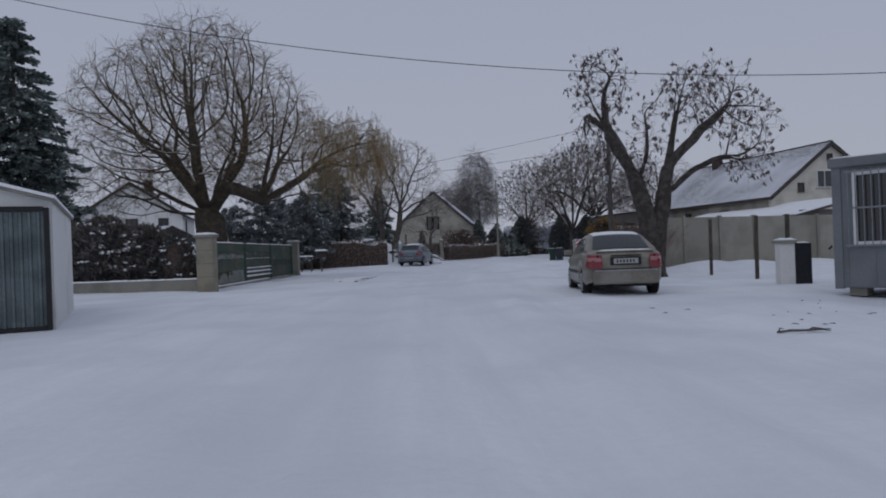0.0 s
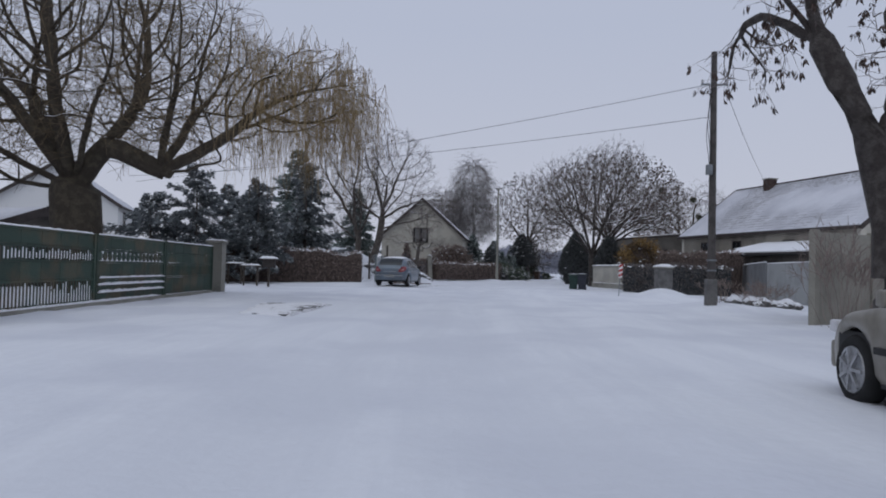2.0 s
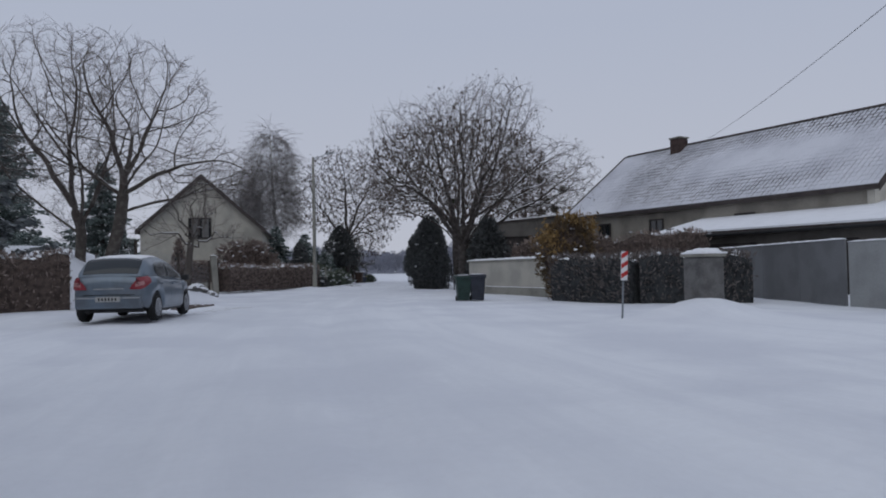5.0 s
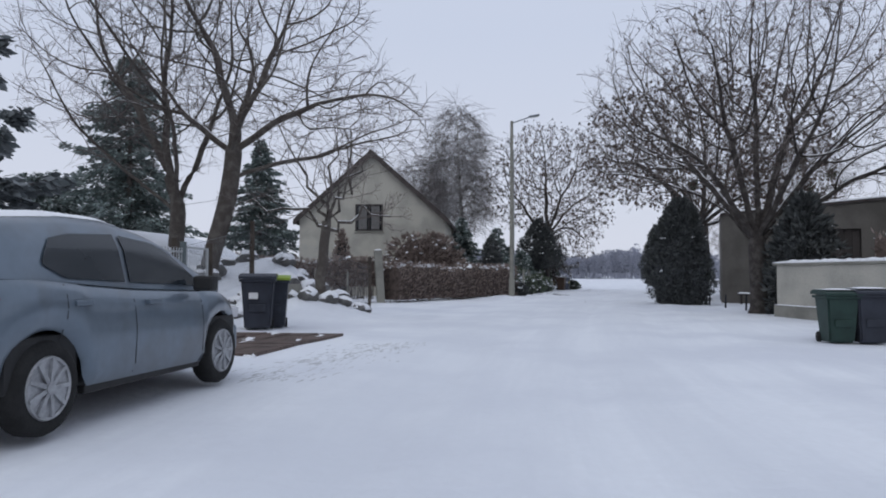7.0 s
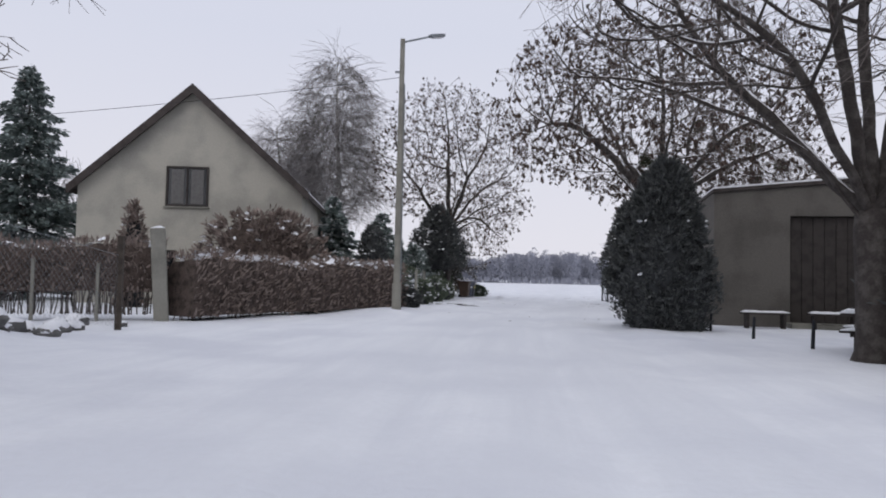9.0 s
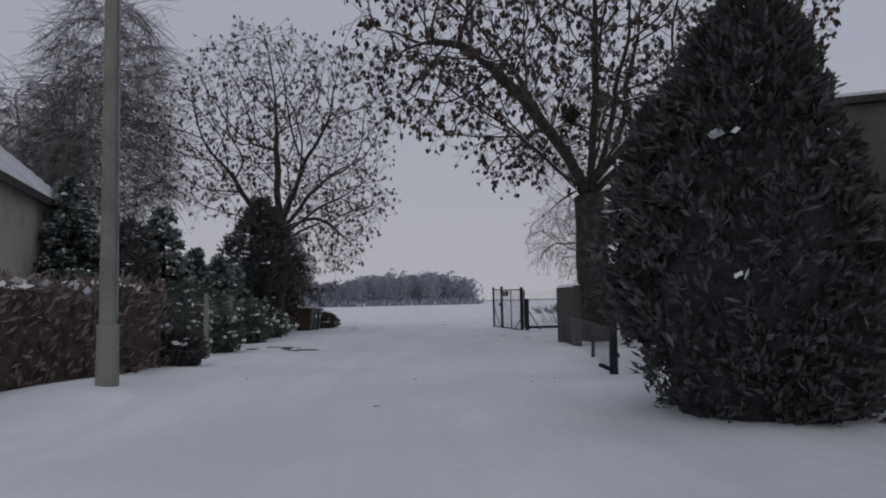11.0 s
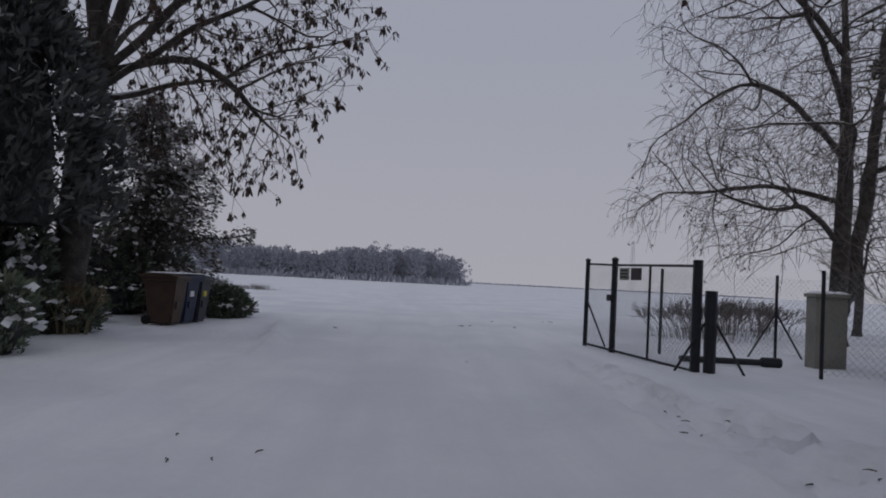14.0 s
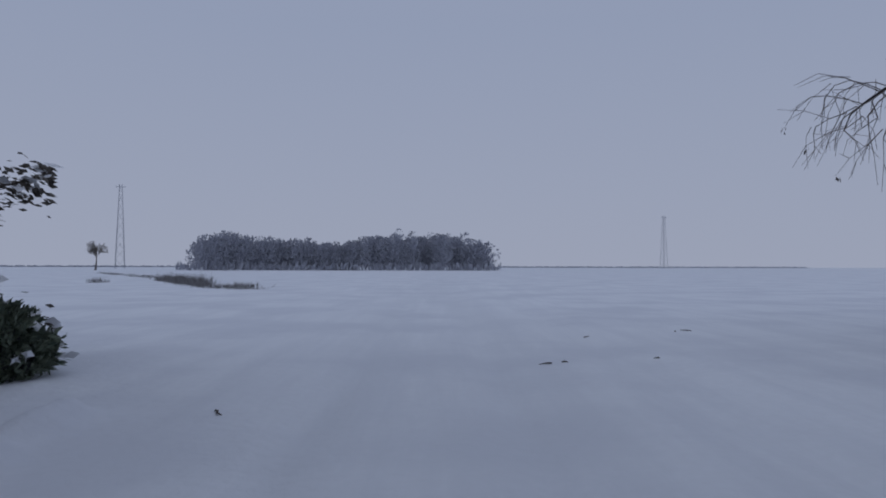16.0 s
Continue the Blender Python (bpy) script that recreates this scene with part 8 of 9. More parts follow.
ASH_L = [((-0.1, 0, 0), (0.1, 0, 2.0), (0.2, 0, 5.2)), ((0.1, 0, 4.4), (-1.8, -0.4, 7.0), (-2.9, -0.8, 10.4)), ((0.2, 0, 5.2), (0.1, 0.4, 9.0), (0.3, 0.8, 13.0)), ((0.2, 0, 5.0), (1.4, -0.6, 8.3), (2.8, -1.2, 11.8)), ((0.2, 0, 4.8), (2.4, 0.4, 7.4), (5.4, 0.6, 9.8)),
         ((0.2, 0, 4.6), (2.8, -0.8, 6.4), (5.4, -1.5, 6.6)), ((0.0, 0, 4.2), (-1.8, -0.6, 5.6), (-3.4, -1.2, 6.8)), ((0.2, 0.1, 4.4), (2.4, 1.3, 5.4), (4.6, 2.2, 5.2)), ((0.2, -0.1, 5.0), (0.8, -2.4, 7.0), (1.4, -4.2, 8.6)), ((0.2, 0.1, 5.0), (1.0, 2.6, 7.2), (1.6, 4.4, 9.0)), ((0.3, 0, 5.0), (1.9, 0.3, 5.6), (3.2, 0.6, 5.0), (3.8, 0.7, 4.0))]
crown_tree("ash_tree", 9.42, 99.45, "bare ash hung with dry brown seed clusters", [tuple((p[0] * 0.86, p[1] * 0.86, p[2] * 0.88) for p in w) for w in ASH_L], 0.28, [((0.2, 0, 8.6), (4.8, 4.3, 4.2), 6), ((2.7, 0.2, 5.7), (2.2, 2.6, 1.9), 2.6), ((2.7, 0.4, 3.9), (1.2, 1.9, 1.1), 1.2), ((1.1, 0.8, 5.0), (1.5, 2.0, 1.3), 1.3), ((-2.0, -0.4, 6.4), (2.2, 2.2, 2.0), 1)], 3500, 61, "twig", "old_bark", snow=0.5, keys=4400, key_size=0.12, key_width=0.18, least=0.0075, twigs=2, length=0.6, droop=0.10, spread=0.55, kill=0.42, hold=0.55)
BIRCH_A = [((0, 0, 0), (0.1, 0, 4.0), (-0.2, 0, 9.0), (-0.4, 0, 14.6))]
BIRCH_B = [((0, 0, 0), (-0.4, 0, 3.0), (-1.4, 0, 10.6)), ((-0.2, 0, 1.4), (0.2, 0, 4.5), (0.2, 0, 9.0))]
for k, (x, y, ways, lobes) in enumerate(((3.1, 101.8, BIRCH_A, [((-0.3, 0, 9.6), (2.2, 2.0, 5.6), 3), ((-0.6, 0, 7.4), (2.9, 2.4, 3.4), 1)]), (0.4, 103.5, BIRCH_B, [((-0.8, 0, 7.2), (2.3, 2.0, 4.2), 1)]))):
    crown_tree("birch_tree", x, y, "bare weeping birch with fine hanging frosted twigs", ways, 0.17, lobes, 1500 if k == 0 else 900, 71 + k, "birch_twig", "birch_bark", 0, least=0.0115, tip=0.010, twigs=6, length=2.0, droop=0.45, spread=0.5, step=0.32, kill=0.45, lift=0.1)

# ---- trees, right side ----
POLLARD = [((-0.2, 0, 0), (-0.25, 0, 1.0), (-0.35, 0, 2.0), (-0.7, 0, 3.3), (-1.2, 0, 4.3), (-1.55, 0, 4.95)), ((-0.2, 0, 0.8), (0.1, 0.05, 2.2), (0.36, 0.1, 3.5), (0.7, 0.2, 5.2), (1.1, 0.2, 6.6)), ((0.36, 0.1, 3.6), (1.5, -0.3, 4.9), (2.7, -0.6, 5.9)), ((0.2, 0.05, 2.8), (1.9, 0.3, 3.9), (3.4, 0.5, 3.9)),
           ((-1.5, 0, 4.9), (-1.65, 0.1, 6.0), (-1.0, -0.1, 7.4)), ((-1.5, 0, 4.9), (-2.0, 1.2, 5.7), (-1.9, 2.8, 5.6)), ((-1.5, 0, 4.9), (-1.9, 0.6, 5.9), (-2.2, 0.9, 6.9)), ((-0.6, 0, 3.0), (-0.2, 0.4, 4.6), (-0.2, 0.6, 6.0))]
P = crown_tree("pollard_tree", 8.3, 23.75, "old pollarded tree with a sawn leaning limb and few dry pods", POLLARD, 0.40,
               [((-1.75, 0, 6.4), (1.0, 1.0, 1.4), 3), ((-1.75, 2.4, 5.3), (0.8, 1.5, 0.6), 1.3), ((1.5, 0, 6.0), (1.5, 1.5, 1.1), 4), ((2.7, -0.2, 5.2), (1.2, 1.3, 0.9), 2), ((2.9, 0.2, 3.9), (1.0, 1.2, 0.6), 1.2), ((-0.1, 0.4, 5.0), (0.6, 0.9, 1.2), 0.8)], 1300, 81, "twig", "old_bark", snow=0.5, keys=850, key_size=0.13, least=0.0055, tip=0.008, twigs=2, length=0.45, droop=0.12, spread=0.7, step=0.20, kill=0.28, low=3.0, flare=1.2, hold=0.88)
part_mesh("sawn_limb", tubes([([(-0.3, 0, 1.2), (-0.35, 0, 2.0), (-0.7, 0, 3.3), (-1.18, 0, 4.25), (-1.5, 0, 4.85), (-1.56, 0, 4.97)], [0.36, 0.32, 0.26, 0.225, 0.21, 0.14])], 10), "old_bark", P, "thick sawn-off leaning limb", True)
part_mesh("second_stem", tubes([([(-0.1, 0, 0.5), (0.1, 0.05, 2.2), (0.36, 0.1, 3.5), (0.7, 0.2, 5.2)], [0.28, 0.23, 0.16, 0.07])], 10), "old_bark", P, "", True)
MAPLE = [((0, 0, 0), (0, 0, 1.2), (-0.05, 0, 2.4)), ((-0.05, 0, 2.2), (-1.5, 0.2, 3.7), (-4.1, 0.6, 4.5)), ((0, 0, 2.2), (1.5, -0.2, 3.4), (5.4, -0.6, 5.4)), ((-0.05, 0, 2.4), (-1.0, -0.4, 5.6), (-2.4, -0.8, 9.4)), ((0, 0, 2.4), (0.2, 0.5, 6.0), (0.2, 0.9, 10.2)), ((0, 0, 2.4), (1.2, 0.4, 5.8), (2.8, 0.8, 9.6)),
         ((0, 0, 2.4), (1.8, 0.2, 4.6), (4.6, 0.6, 7.6)), ((-0.05, 0, 2.4), (-1.4, 1.8, 5.0), (-2.8, 3.4, 8.0)), ((-0.05, 0, 2.4), (-1.9, -0.6, 4.8), (-4.0, -1.4, 7.2)), ((0, 0, 2.4), (0.6, -1.6, 5.0), (1.4, -3.2, 8.4))]
crown_tree("maple_tree", 11.42, 67.6, "wide bare maple with snow in its forks and reddish-brown twigs", MAPLE, 0.27, [((-0.6, 0, 7.0), (4.7, 4.4, 3.2), 5), ((1.4, 0, 9.2), (2.9, 2.8, 2.0), 1.7), ((4.3, 0, 6.1), (3.1, 3.0, 2.2), 2.2), ((-3.5, 0.2, 5.2), (2.0, 2.2, 1.6), 1)], 4000, 91, "twig", "old_bark", snow=1.0, keys=700, key_size=0.10, least=0.006, twigs=2, length=0.75, spread=0.45, lift=0.14, kill=0.34, step=0.26, hold=0.5)
ASH_R = [((0, 0, 0), (0, 0, 2.4), (-0.05, 0, 4.8)), ((-0.05, 0, 4.4), (-1.5, -0.6, 6.1), (-4.6, -1.4, 8.2), (-7.4, -2.0, 7.4)), ((-0.05, 0, 4.8), (-1.3, 0.8, 7.4), (-2.8, 1.8, 11.2)), ((-0.05, 0, 4.8), (0.1, -0.4, 8.0), (-0.2, -0.8, 13.0)), ((0, 0, 4.8), (1.6, 0.6, 6.8), (2.8, 1.2, 12.0)), ((0.1, 0, 4.6), (2.4, -0.4, 6.4), (6.8, -1.0, 8.8)),
         ((0.2, 0, 4.5), (2.0, 0.3, 4.9), (4.4, 0.6, 5.1), (6.8, 0.8, 4.6)), ((-0.05, -0.1, 4.6), (-0.6, -2.2, 6.2), (-2.0, -4.8, 8.2)), ((-0.05, 0.1, 4.6), (-0.8, 2.4, 6.6), (-2.0, 5.0, 9.2)), ((-0.1, 0, 4.4), (-2.4, -1.2, 5.5), (-5.2, -2.3, 6.4)), ((0, 0, 4.8), (2.2, 2.4, 8.0), (4.4, 4.2, 10.2)), ((0, 0, 4.8), (2.0, -2.2, 7.8), (3.6, -4.2, 10.0)), ((-0.05, 0.1, 4.7), (0.0, 2.4, 7.0), (0.2, 4.8, 7.3), (0.1, 6.5, 6.4)), ((0.0, 2.4, 7.0), (1.4, 5.0, 7.6), (2.2, 7.6, 6.8))]
crown_tree("ash_tree", 16.72, 86.8, "big old ash hung with many dry seed clusters and snowy limbs", [tuple((p[0] * 0.95, p[1] * 0.95, p[2] * 0.93) for p in w) for w in ASH_R], 0.40, [((0.2, 0, 9.2), (7.3, 6.2, 4.3), 8), ((-4.6, -1.4, 7.2), (2.3, 2.6, 1.8), 1.2), ((4.6, 0, 6.2), (3.1, 3.4, 2.1), 2), ((0.45, 6.0, 6.3), (1.1, 1.6, 0.85), 1.0), ((1.9, 7.0, 6.7), (1.6, 1.5, 0.9), 0.7)], 3800, 62, "twig", "old_bark", snow=0.95, keys=6500, key_size=0.135, key_width=0.27, least=0.008, twigs=2, length=0.6, droop=0.12, spread=0.6, step=0.30, kill=0.45, lift=0.02, burl=((2.3, 0.9, 0.16), (4.4, 0.6, 0.1)), flare=1.15, hold=0.6)
LARCH = [((-0.2, 0, 0), (0.0, 0, 3.0), (0.05, 0, 6.0), (-0.3, 0, 12.0)), ((0.0, 0, 0.5), (1.2, 0.2, 4.6), (1.9, 0.4, 8.2), (2.3, 0.4, 12.8)), ((0, 0, 3.9), (-1.0, 1.4, 4.4), (-2.1, 3.1, 4.3), (-3.3, 5.1, 4.4)), ((0, 0, 2.6), (-2.0, -0.4, 3.6), (-4.4, -0.6, 2.6)), ((0, 0, 5.2), (-2.4, 0.4, 6.8), (-5.2, 0.9, 6.4)), ((0, 0, 6.4), (-2.2, -0.8, 8.2), (-4.8, -1.6, 8.8)), ((0, 0, 4.4), (-1.6, -1.6, 5.4), (-3.8, -3.4, 4.6)),
         ((-0.1, 0, 8.0), (-1.8, 0.6, 9.8), (-4.0, 1.2, 10.2)), ((1.7, 0.3, 6.6), (3.2, 0.3, 7.6), (5.6, 0.4, 6.6)), ((1.8, 0.3, 8.8), (3.0, 0.6, 10.6), (4.6, 0.8, 10.8)), ((1.2, 0.2, 4.8), (2.8, -0.6, 5.4), (5.0, -1.4, 4.2))]
crown_tree("larch_tree", 27.9, 100.3, "twin-stemmed bare tree with long drooping frosted side limbs", LARCH, 0.30, [((-1.6, 0, 8.6), (4.2, 3.8, 4.4), 5), ((3.0, 0, 8.4), (3.2, 3.4, 4.2), 4), ((-3.4, 0, 4.9), (2.6, 2.6, 1.9), 3.2), ((-3.0, 4.7, 3.9), (0.7, 1.0, 0.7), 0.8), ((-2.4, 0.8, 3.2), (1.7, 1.8, 1.2), 1.5), ((2.6, 0, 5.0), (2.4, 2.4, 1.5), 1.2)], 4300, 63, "twig", "old_bark", snow=0.4, keys=500, key_size=0.1, least=0.007, tip=0.009, twigs=2, length=0.85, droop=0.5, spread=0.7, kill=0.33, low=1.7)
THICKET = [((0, 0, 0), (0.1, 0, 2.5), (0.0, 0, 7.6)), ((0.1, 0, 2.2), (0.9, 0.3, 4.4), (1.2, 0.4, 6.8)), ((0.1, 0, 2.8), (-0.8, -0.2, 4.8), (-1.2, -0.3, 7.0))]
for k, (x, y, h) in enumerate(((36.6, 100.0, 1.0), (39.6, 100.5, 1.08), (41.5, 104.5, 1.15), (33.8, 104.5, 0.8))):
    crown_tree("thicket_tree", x, y, "slim bare grey tree with upright limbs beyond the board fence", [tuple((p[0], p[1], p[2] * h) for p in w) for w in THICKET], 0.15, [((0.0, 0, 5.4 * h), (1.9, 1.9, 2.9 * h), 3), ((0.2, 0, 3.4 * h), (1.6, 1.6, 1.4 * h), 1)], 620, 210 + k, "frost_twig", "old_bark", snow=0, least=0.010, tip=0.012, twigs=2, length=0.7, spread=0.6, lift=0.12, kill=0.42, group="slim trees beyond the fence")
t = thing("mistletoe", pose(0, 0, 0), "dark round mistletoe clumps high in the bare trees", "mistletoe")
rng = random.Random(9)
for x, y, z, s in ((29.4, 99.6, 6.85, 0.42), (30.4, 100.0, 6.1, 0.38), (25.6, 99.6, 11.2, 0.5), (16.4, 87.2, 6.6, 0.35), (30.6, 101.2, 8.2, 0.45), (31.6, 101.4, 7.3, 0.5), (32.0, 101.8, 6.4, 0.4), (29.6, 100.4, 10.2, 0.45), (33.0, 102.3, 9.5, 0.5)):
    v, f = [], []
    for _ in range(520):
        d = unit(rng.gauss(0, 1), rng.gauss(0, 1), rng.gauss(0, 1))
        q = s * rng.random() ** 0.5 * 0.75
        sprig(v, f, (x + d[0] * q, y + d[1] * q, z + d[2] * q), unit(d[0] + rng.gauss(0, 0.7), d[1] + rng.gauss(0, 0.7), d[2] + rng.gauss(0, 0.7)), s * rng.uniform(0.25, 0.5), s * 0.06, rng)
    part_mesh("clump", mesh_from(v, f), "mistletoe", t)
SMALL = [(5, 28, 0.8, 0.6, 0.06, 0.03, 5), (6, 40, 0.6, 0.55, 0.09, 0.06, 5), (6, 40, 0.58, 0.55, 0.11, 0.05, 4), (4, 38, 0.6, 0.6, 0.12, 0.04, 2), (0, 0, 0, 0, 0.12, 0.02, 1)]
for k, (x, y, h) in enumerate(((24.5, 91.5, 2.6), (27.5, 93.5, 3.0), (33.5, 97.5, 3.4), (36.5, 103.0, 3.6), (31.0, 90.5, 3.2), (37.0, 95.0, 3.6))):
    bare_tree("bare_sapling", x, y, "thin bare frosted sapling in the thicket by the field", (h, 0.09), SMALL, 100 + k, "frost_twig", snow=0, group="saplings by the field", least=0.008)
for k, (x, y) in enumerate(((22.6, 93.6), (23.6, 92.8), (24.8, 93.3), (24.2, 101.4), (26.4, 102.8), (29.5, 104.6))):
    brush("wild_brush", x, y, "loose bare brown brush beside the field fence", 2.5 if k < 3 else 0.8, 1.0 if k < 3 else 3.6, 130 + k, 90 if k < 3 else 110, "twig", 0.010 if k < 3 else 0.006, flat=0.6 if k < 3 else 1.3)
brush("spiky_brush", 9.6, 99.2, "tuft of stiff pale spiky stems at the tree's foot", 0.6, 0.7, 139, 40, "dry", 0.010)
shrub("tall_thuja", 11.45, 75.05, "tall dark egg-shaped thuja beside the lane", (1.36, 1.32, 4.45), 16, 25000, "thuja", "thuja_core", 0.95, 14, 0.12, core_share=0.82)
shrub("side_thuja", 10.62, 75.6, "lower dark thuja growing against the tall one", (0.72, 0.7, 2.4), 17, 5000, "thuja", "thuja_core", 0.7, 4, 0.12, lift=0.9)
shrub("tall_thuja", 12.6, 67.0, "dark columnar thuja behind the wide maple", (1.35, 1.2, 3.6), 18, 5000, "thuja", "thuja_core", 0.8, 6, 0.24)
hedge("clipped_hedge", [(11.4, 55.6), (12.6, 52.2), (15.6, 50.8)], 1.0, 1.52, 19, "dark clipped hedge with a little snow on top", 520, "dark_hedge", "thuja_core", 0.35)
hedge("garden_hedge", [(19.4, 88.9), (24.5, 88.6)], 1.0, 1.55, 23, "dark reddish hedge with a snowy top beyond the board fence", 260, snow=0.8)
hedge("garden_hedge", [(12.7, 63.5), (16.5, 60.8), (18.2, 57.0)], 1.4, 2.5, 24, "dark tall hedge behind the rendered wall", 220, "hedge", "hedge_core", 0.1)
W = shrub("withered_shrub", 12.2, 56.6, "shrub with withered amber leaves above bare dark stems", (1.05, 1.0, 3.0), 25, 5200, "amber_stem", "hedge_core", 1.0, 30, 0.14)
rng = random.Random(26)
v, f = [], []
for _ in range(13):
    a, q = rng.uniform(0, 6.283), rng.random() ** 0.5
    c = (1.0 * q * math.cos(a), 0.95 * q * math.sin(a), 3.25 - 1.1 * q * q + rng.gauss(0, 0.22))
    r = rng.uniform(0.28, 0.55)
    for _ in range(150):
        p = tuple(c[m] + rng.gauss(0, r * 0.5) * (1 if m < 2 else 0.75) for m in range(3))
        sprig(v, f, p, unit(0.5 * math.cos(a) + rng.gauss(0, 0.4), 0.5 * math.sin(a) + rng.gauss(0, 0.4), -0.7 + rng.gauss(0, 0.35)), rng.uniform(0.10, 0.24), rng.uniform(0.018, 0.04), rng)
tagged(part_mesh("leaf_crown", mesh_from(v, f), "amber", W, "drooping withered amber leaves"), kind="stuff")
for k, (x, y) in enumerate(((14.8, 63.6), (16.8, 66.0), (19.0, 68.5))):
    shrub("dark_bush", x, y, "dark tangled bush behind the rendered wall", (1.7, 1.5, 2.7), 26 + k, 2000, "hedge", "hedge_core", 1.0, 10, 0.22, group="bushes behind the wall")
for k, (x, y, h) in enumerate(((10.4, 34.6, 0.7), (9.4, 35.0, 0.5), (11.2, 35.3, 0.6), (9.0, 27.4, 1.9), (9.5, 27.8, 1.5), (11.4, 37.6, 0.3), (10.8, 36.8, 0.25))):
    brush("bare_brush", x, y, "bare twiggy brush poking through the snow", h, 0.8, 140 + k, 18, "hedge", 0.006, flat=0.6 if h > 1 else 1.5)
# distant garden trees behind the lane's bend
for k, (x, y, h) in enumerate(((14.5, 116.0, 3.4), (-2.0, 112.0, 3.6), (-7.0, 110.0, 3.2), (-14.0, 106.0, 3.2), (-20.0, 95.0, 3.4), (-24.0, 80.0, 3.0), (-28.0, 46.0, 3.0), (-19.0, 33.5, 2.6))):
    if k:
        bare_tree("garden_tree", x, y, "bare frosted tree beyond the gardens", (h, 0.16), SMALL, 160 + k, "frost_twig", snow=0, group="far garden trees", least=0.014, size=(3.4, h * 2.7))

# ---- bare patches in the snow ----
def patch(name, corners, material, label, seed, streaks=0, lift=0.012, category="paving"):
    """A worn-through patch: separate slabs with ragged snow bands over them."""
    t = thing(name, pose(0, 0, 0), label, category)
    (ax, ay), (bx, by), (cx, cy), (dx, dy) = corners
    rng = random.Random(seed)
    at = lambda u, v: (ax + (bx - ax) * u + (dx - ax) * v + (ax - bx + cx - dx) * u * v, ay + (by - ay) * u + (dy - ay) * v + (ay - by + cy - dy) * u * v)
    L, W = math.dist(corners[0], corners[1]), math.dist(corners[0], corners[3])
    n, m2 = max(2, int(L / 0.42)), max(2, int(W / 0.42))
    for i in range(n):
        for j in range(m2):
            q = [at(i / n + 0.012 / L, j / m2 + 0.012 / W), at((i + 1) / n - 0.012 / L, j / m2 + 0.012 / W), at((i + 1) / n - 0.012 / L, (j + 1) / m2 - 0.012 / W), at(i / n + 0.012 / L, (j + 1) / m2 - 0.012 / W)]
            z = max(ground_z(*p) for p in q) + lift + rng.uniform(0, 0.006)
            part("paving_slab", prism(q, "z", z - 0.10, z), material, t)
    for _ in range(streaks):
        u, v = rng.uniform(-0.35, 0.95), rng.random()
        w = rng.uniform(0.25, 0.9) / L
        pts = []
        for k in range(7):
            p = at(min(0.98 + 0.003 * k, max(0.004 * k, u + w * k / 6)), min(1, max(0, v + rng.gauss(0, 0.012))))
            pts.append((p[0], p[1], ground_z(*p) + lift - 0.02))
        part_mesh("snow_streak", tubes([(pts, [0.02, 0.04, 0.05, 0.06, 0.05, 0.035, 0.01])], 5), "cap", t, "thin streak of snow", True)
    return t


patch("bare_paving", [(-3.35, 27.2), (-2.35, 27.3), (-2.35, 32.3), (-4.2, 32.0)], "worn_paver", "patch of dark wet paving showing through streaky snow", 1, 140)
patch("bare_drive", [(-1.2, 54.0), (-0.5, 57.7), (-2.75, 57.6), (-3.3, 54.2)], "paver", "brown paved drive swept nearly free of snow", 2, 14)
t = thing("slush_streaks", pose(0, 0, 0), "streaks of grey slush churned up beside the drive", "slush", kind="stuff")
rng = random.Random(21)
lines = []
for k in range(420):
    f, w = rng.random(), rng.gauss(0, 0.30)
    x, y = -0.75 + 1.25 * f + w, 52.0 + 4.6 * f + w * 0.2
    L = rng.uniform(0.12, 0.55)
    pts = [(x + L * 0.22 * i / 4 + rng.gauss(0, 0.012), y + L * i / 4, ground_z(x + L * 0.22 * i / 4, y + L * i / 4) - 0.009) for i in range(5)]
    lines.append((pts, [0.004, rng.uniform(0.008, 0.015), rng.uniform(0.008, 0.017), rng.uniform(0.008, 0.015), 0.004]))
part_mesh("streak", tubes(lines, 5), "slush", t, "", True)
rng = random.Random(3)
SPOTS = [(5.6, 11.3, 5), (7.2, 10.7, 6), (6.4, 9.2, 4), (8.2, 12.2, 4), (15.6, 90.8, 4), (14.4, 88.1, 5), (13.8, 86.5, 5), (15.0, 89.4, 6), (15.6, 92.2, 6), (15.5, 91.0, 5), (10.5, 91.2, 3), (11.6, 90.7, 2), (15.1, 96.4, 1), (19.5, 103.9, 1), (22.8, 107.0, 2), (20.7, 106.6, 1), (18.6, 103.5, 2), (14.4, 102.0, 1), (6.5, 81.5, 1), (11.1, 78.9, 2), (8.3, 77.6, 1), (9.0, 79.6, 1)]
for x, y, n in SPOTS:
    for _ in range(n):
        xx, yy = x + rng.gauss(0, 0.35), y + rng.gauss(0, 0.25)
        a, L = rng.uniform(0, 6.28), rng.uniform(0.03, 0.10) * (2.6 if y > 101 else 1)
        z = ground_z(xx, yy) + 0.008
        pts = [(xx + math.cos(a) * L * k / 3 + rng.gauss(0, 0.01), yy + math.sin(a) * L * k / 3, z + 0.006 * (k in (1, 2))) for k in range(4)]
        tagged(part_mesh("fallen_twig", tubes([(pts, [(0.009 if y > 101 else 0.005) * q for q in (0.8, 1.2, 1.0, 0.4)])], 5), "bark"), "dark fallen twig lying on the snow", "twig", "twigs on the snow")

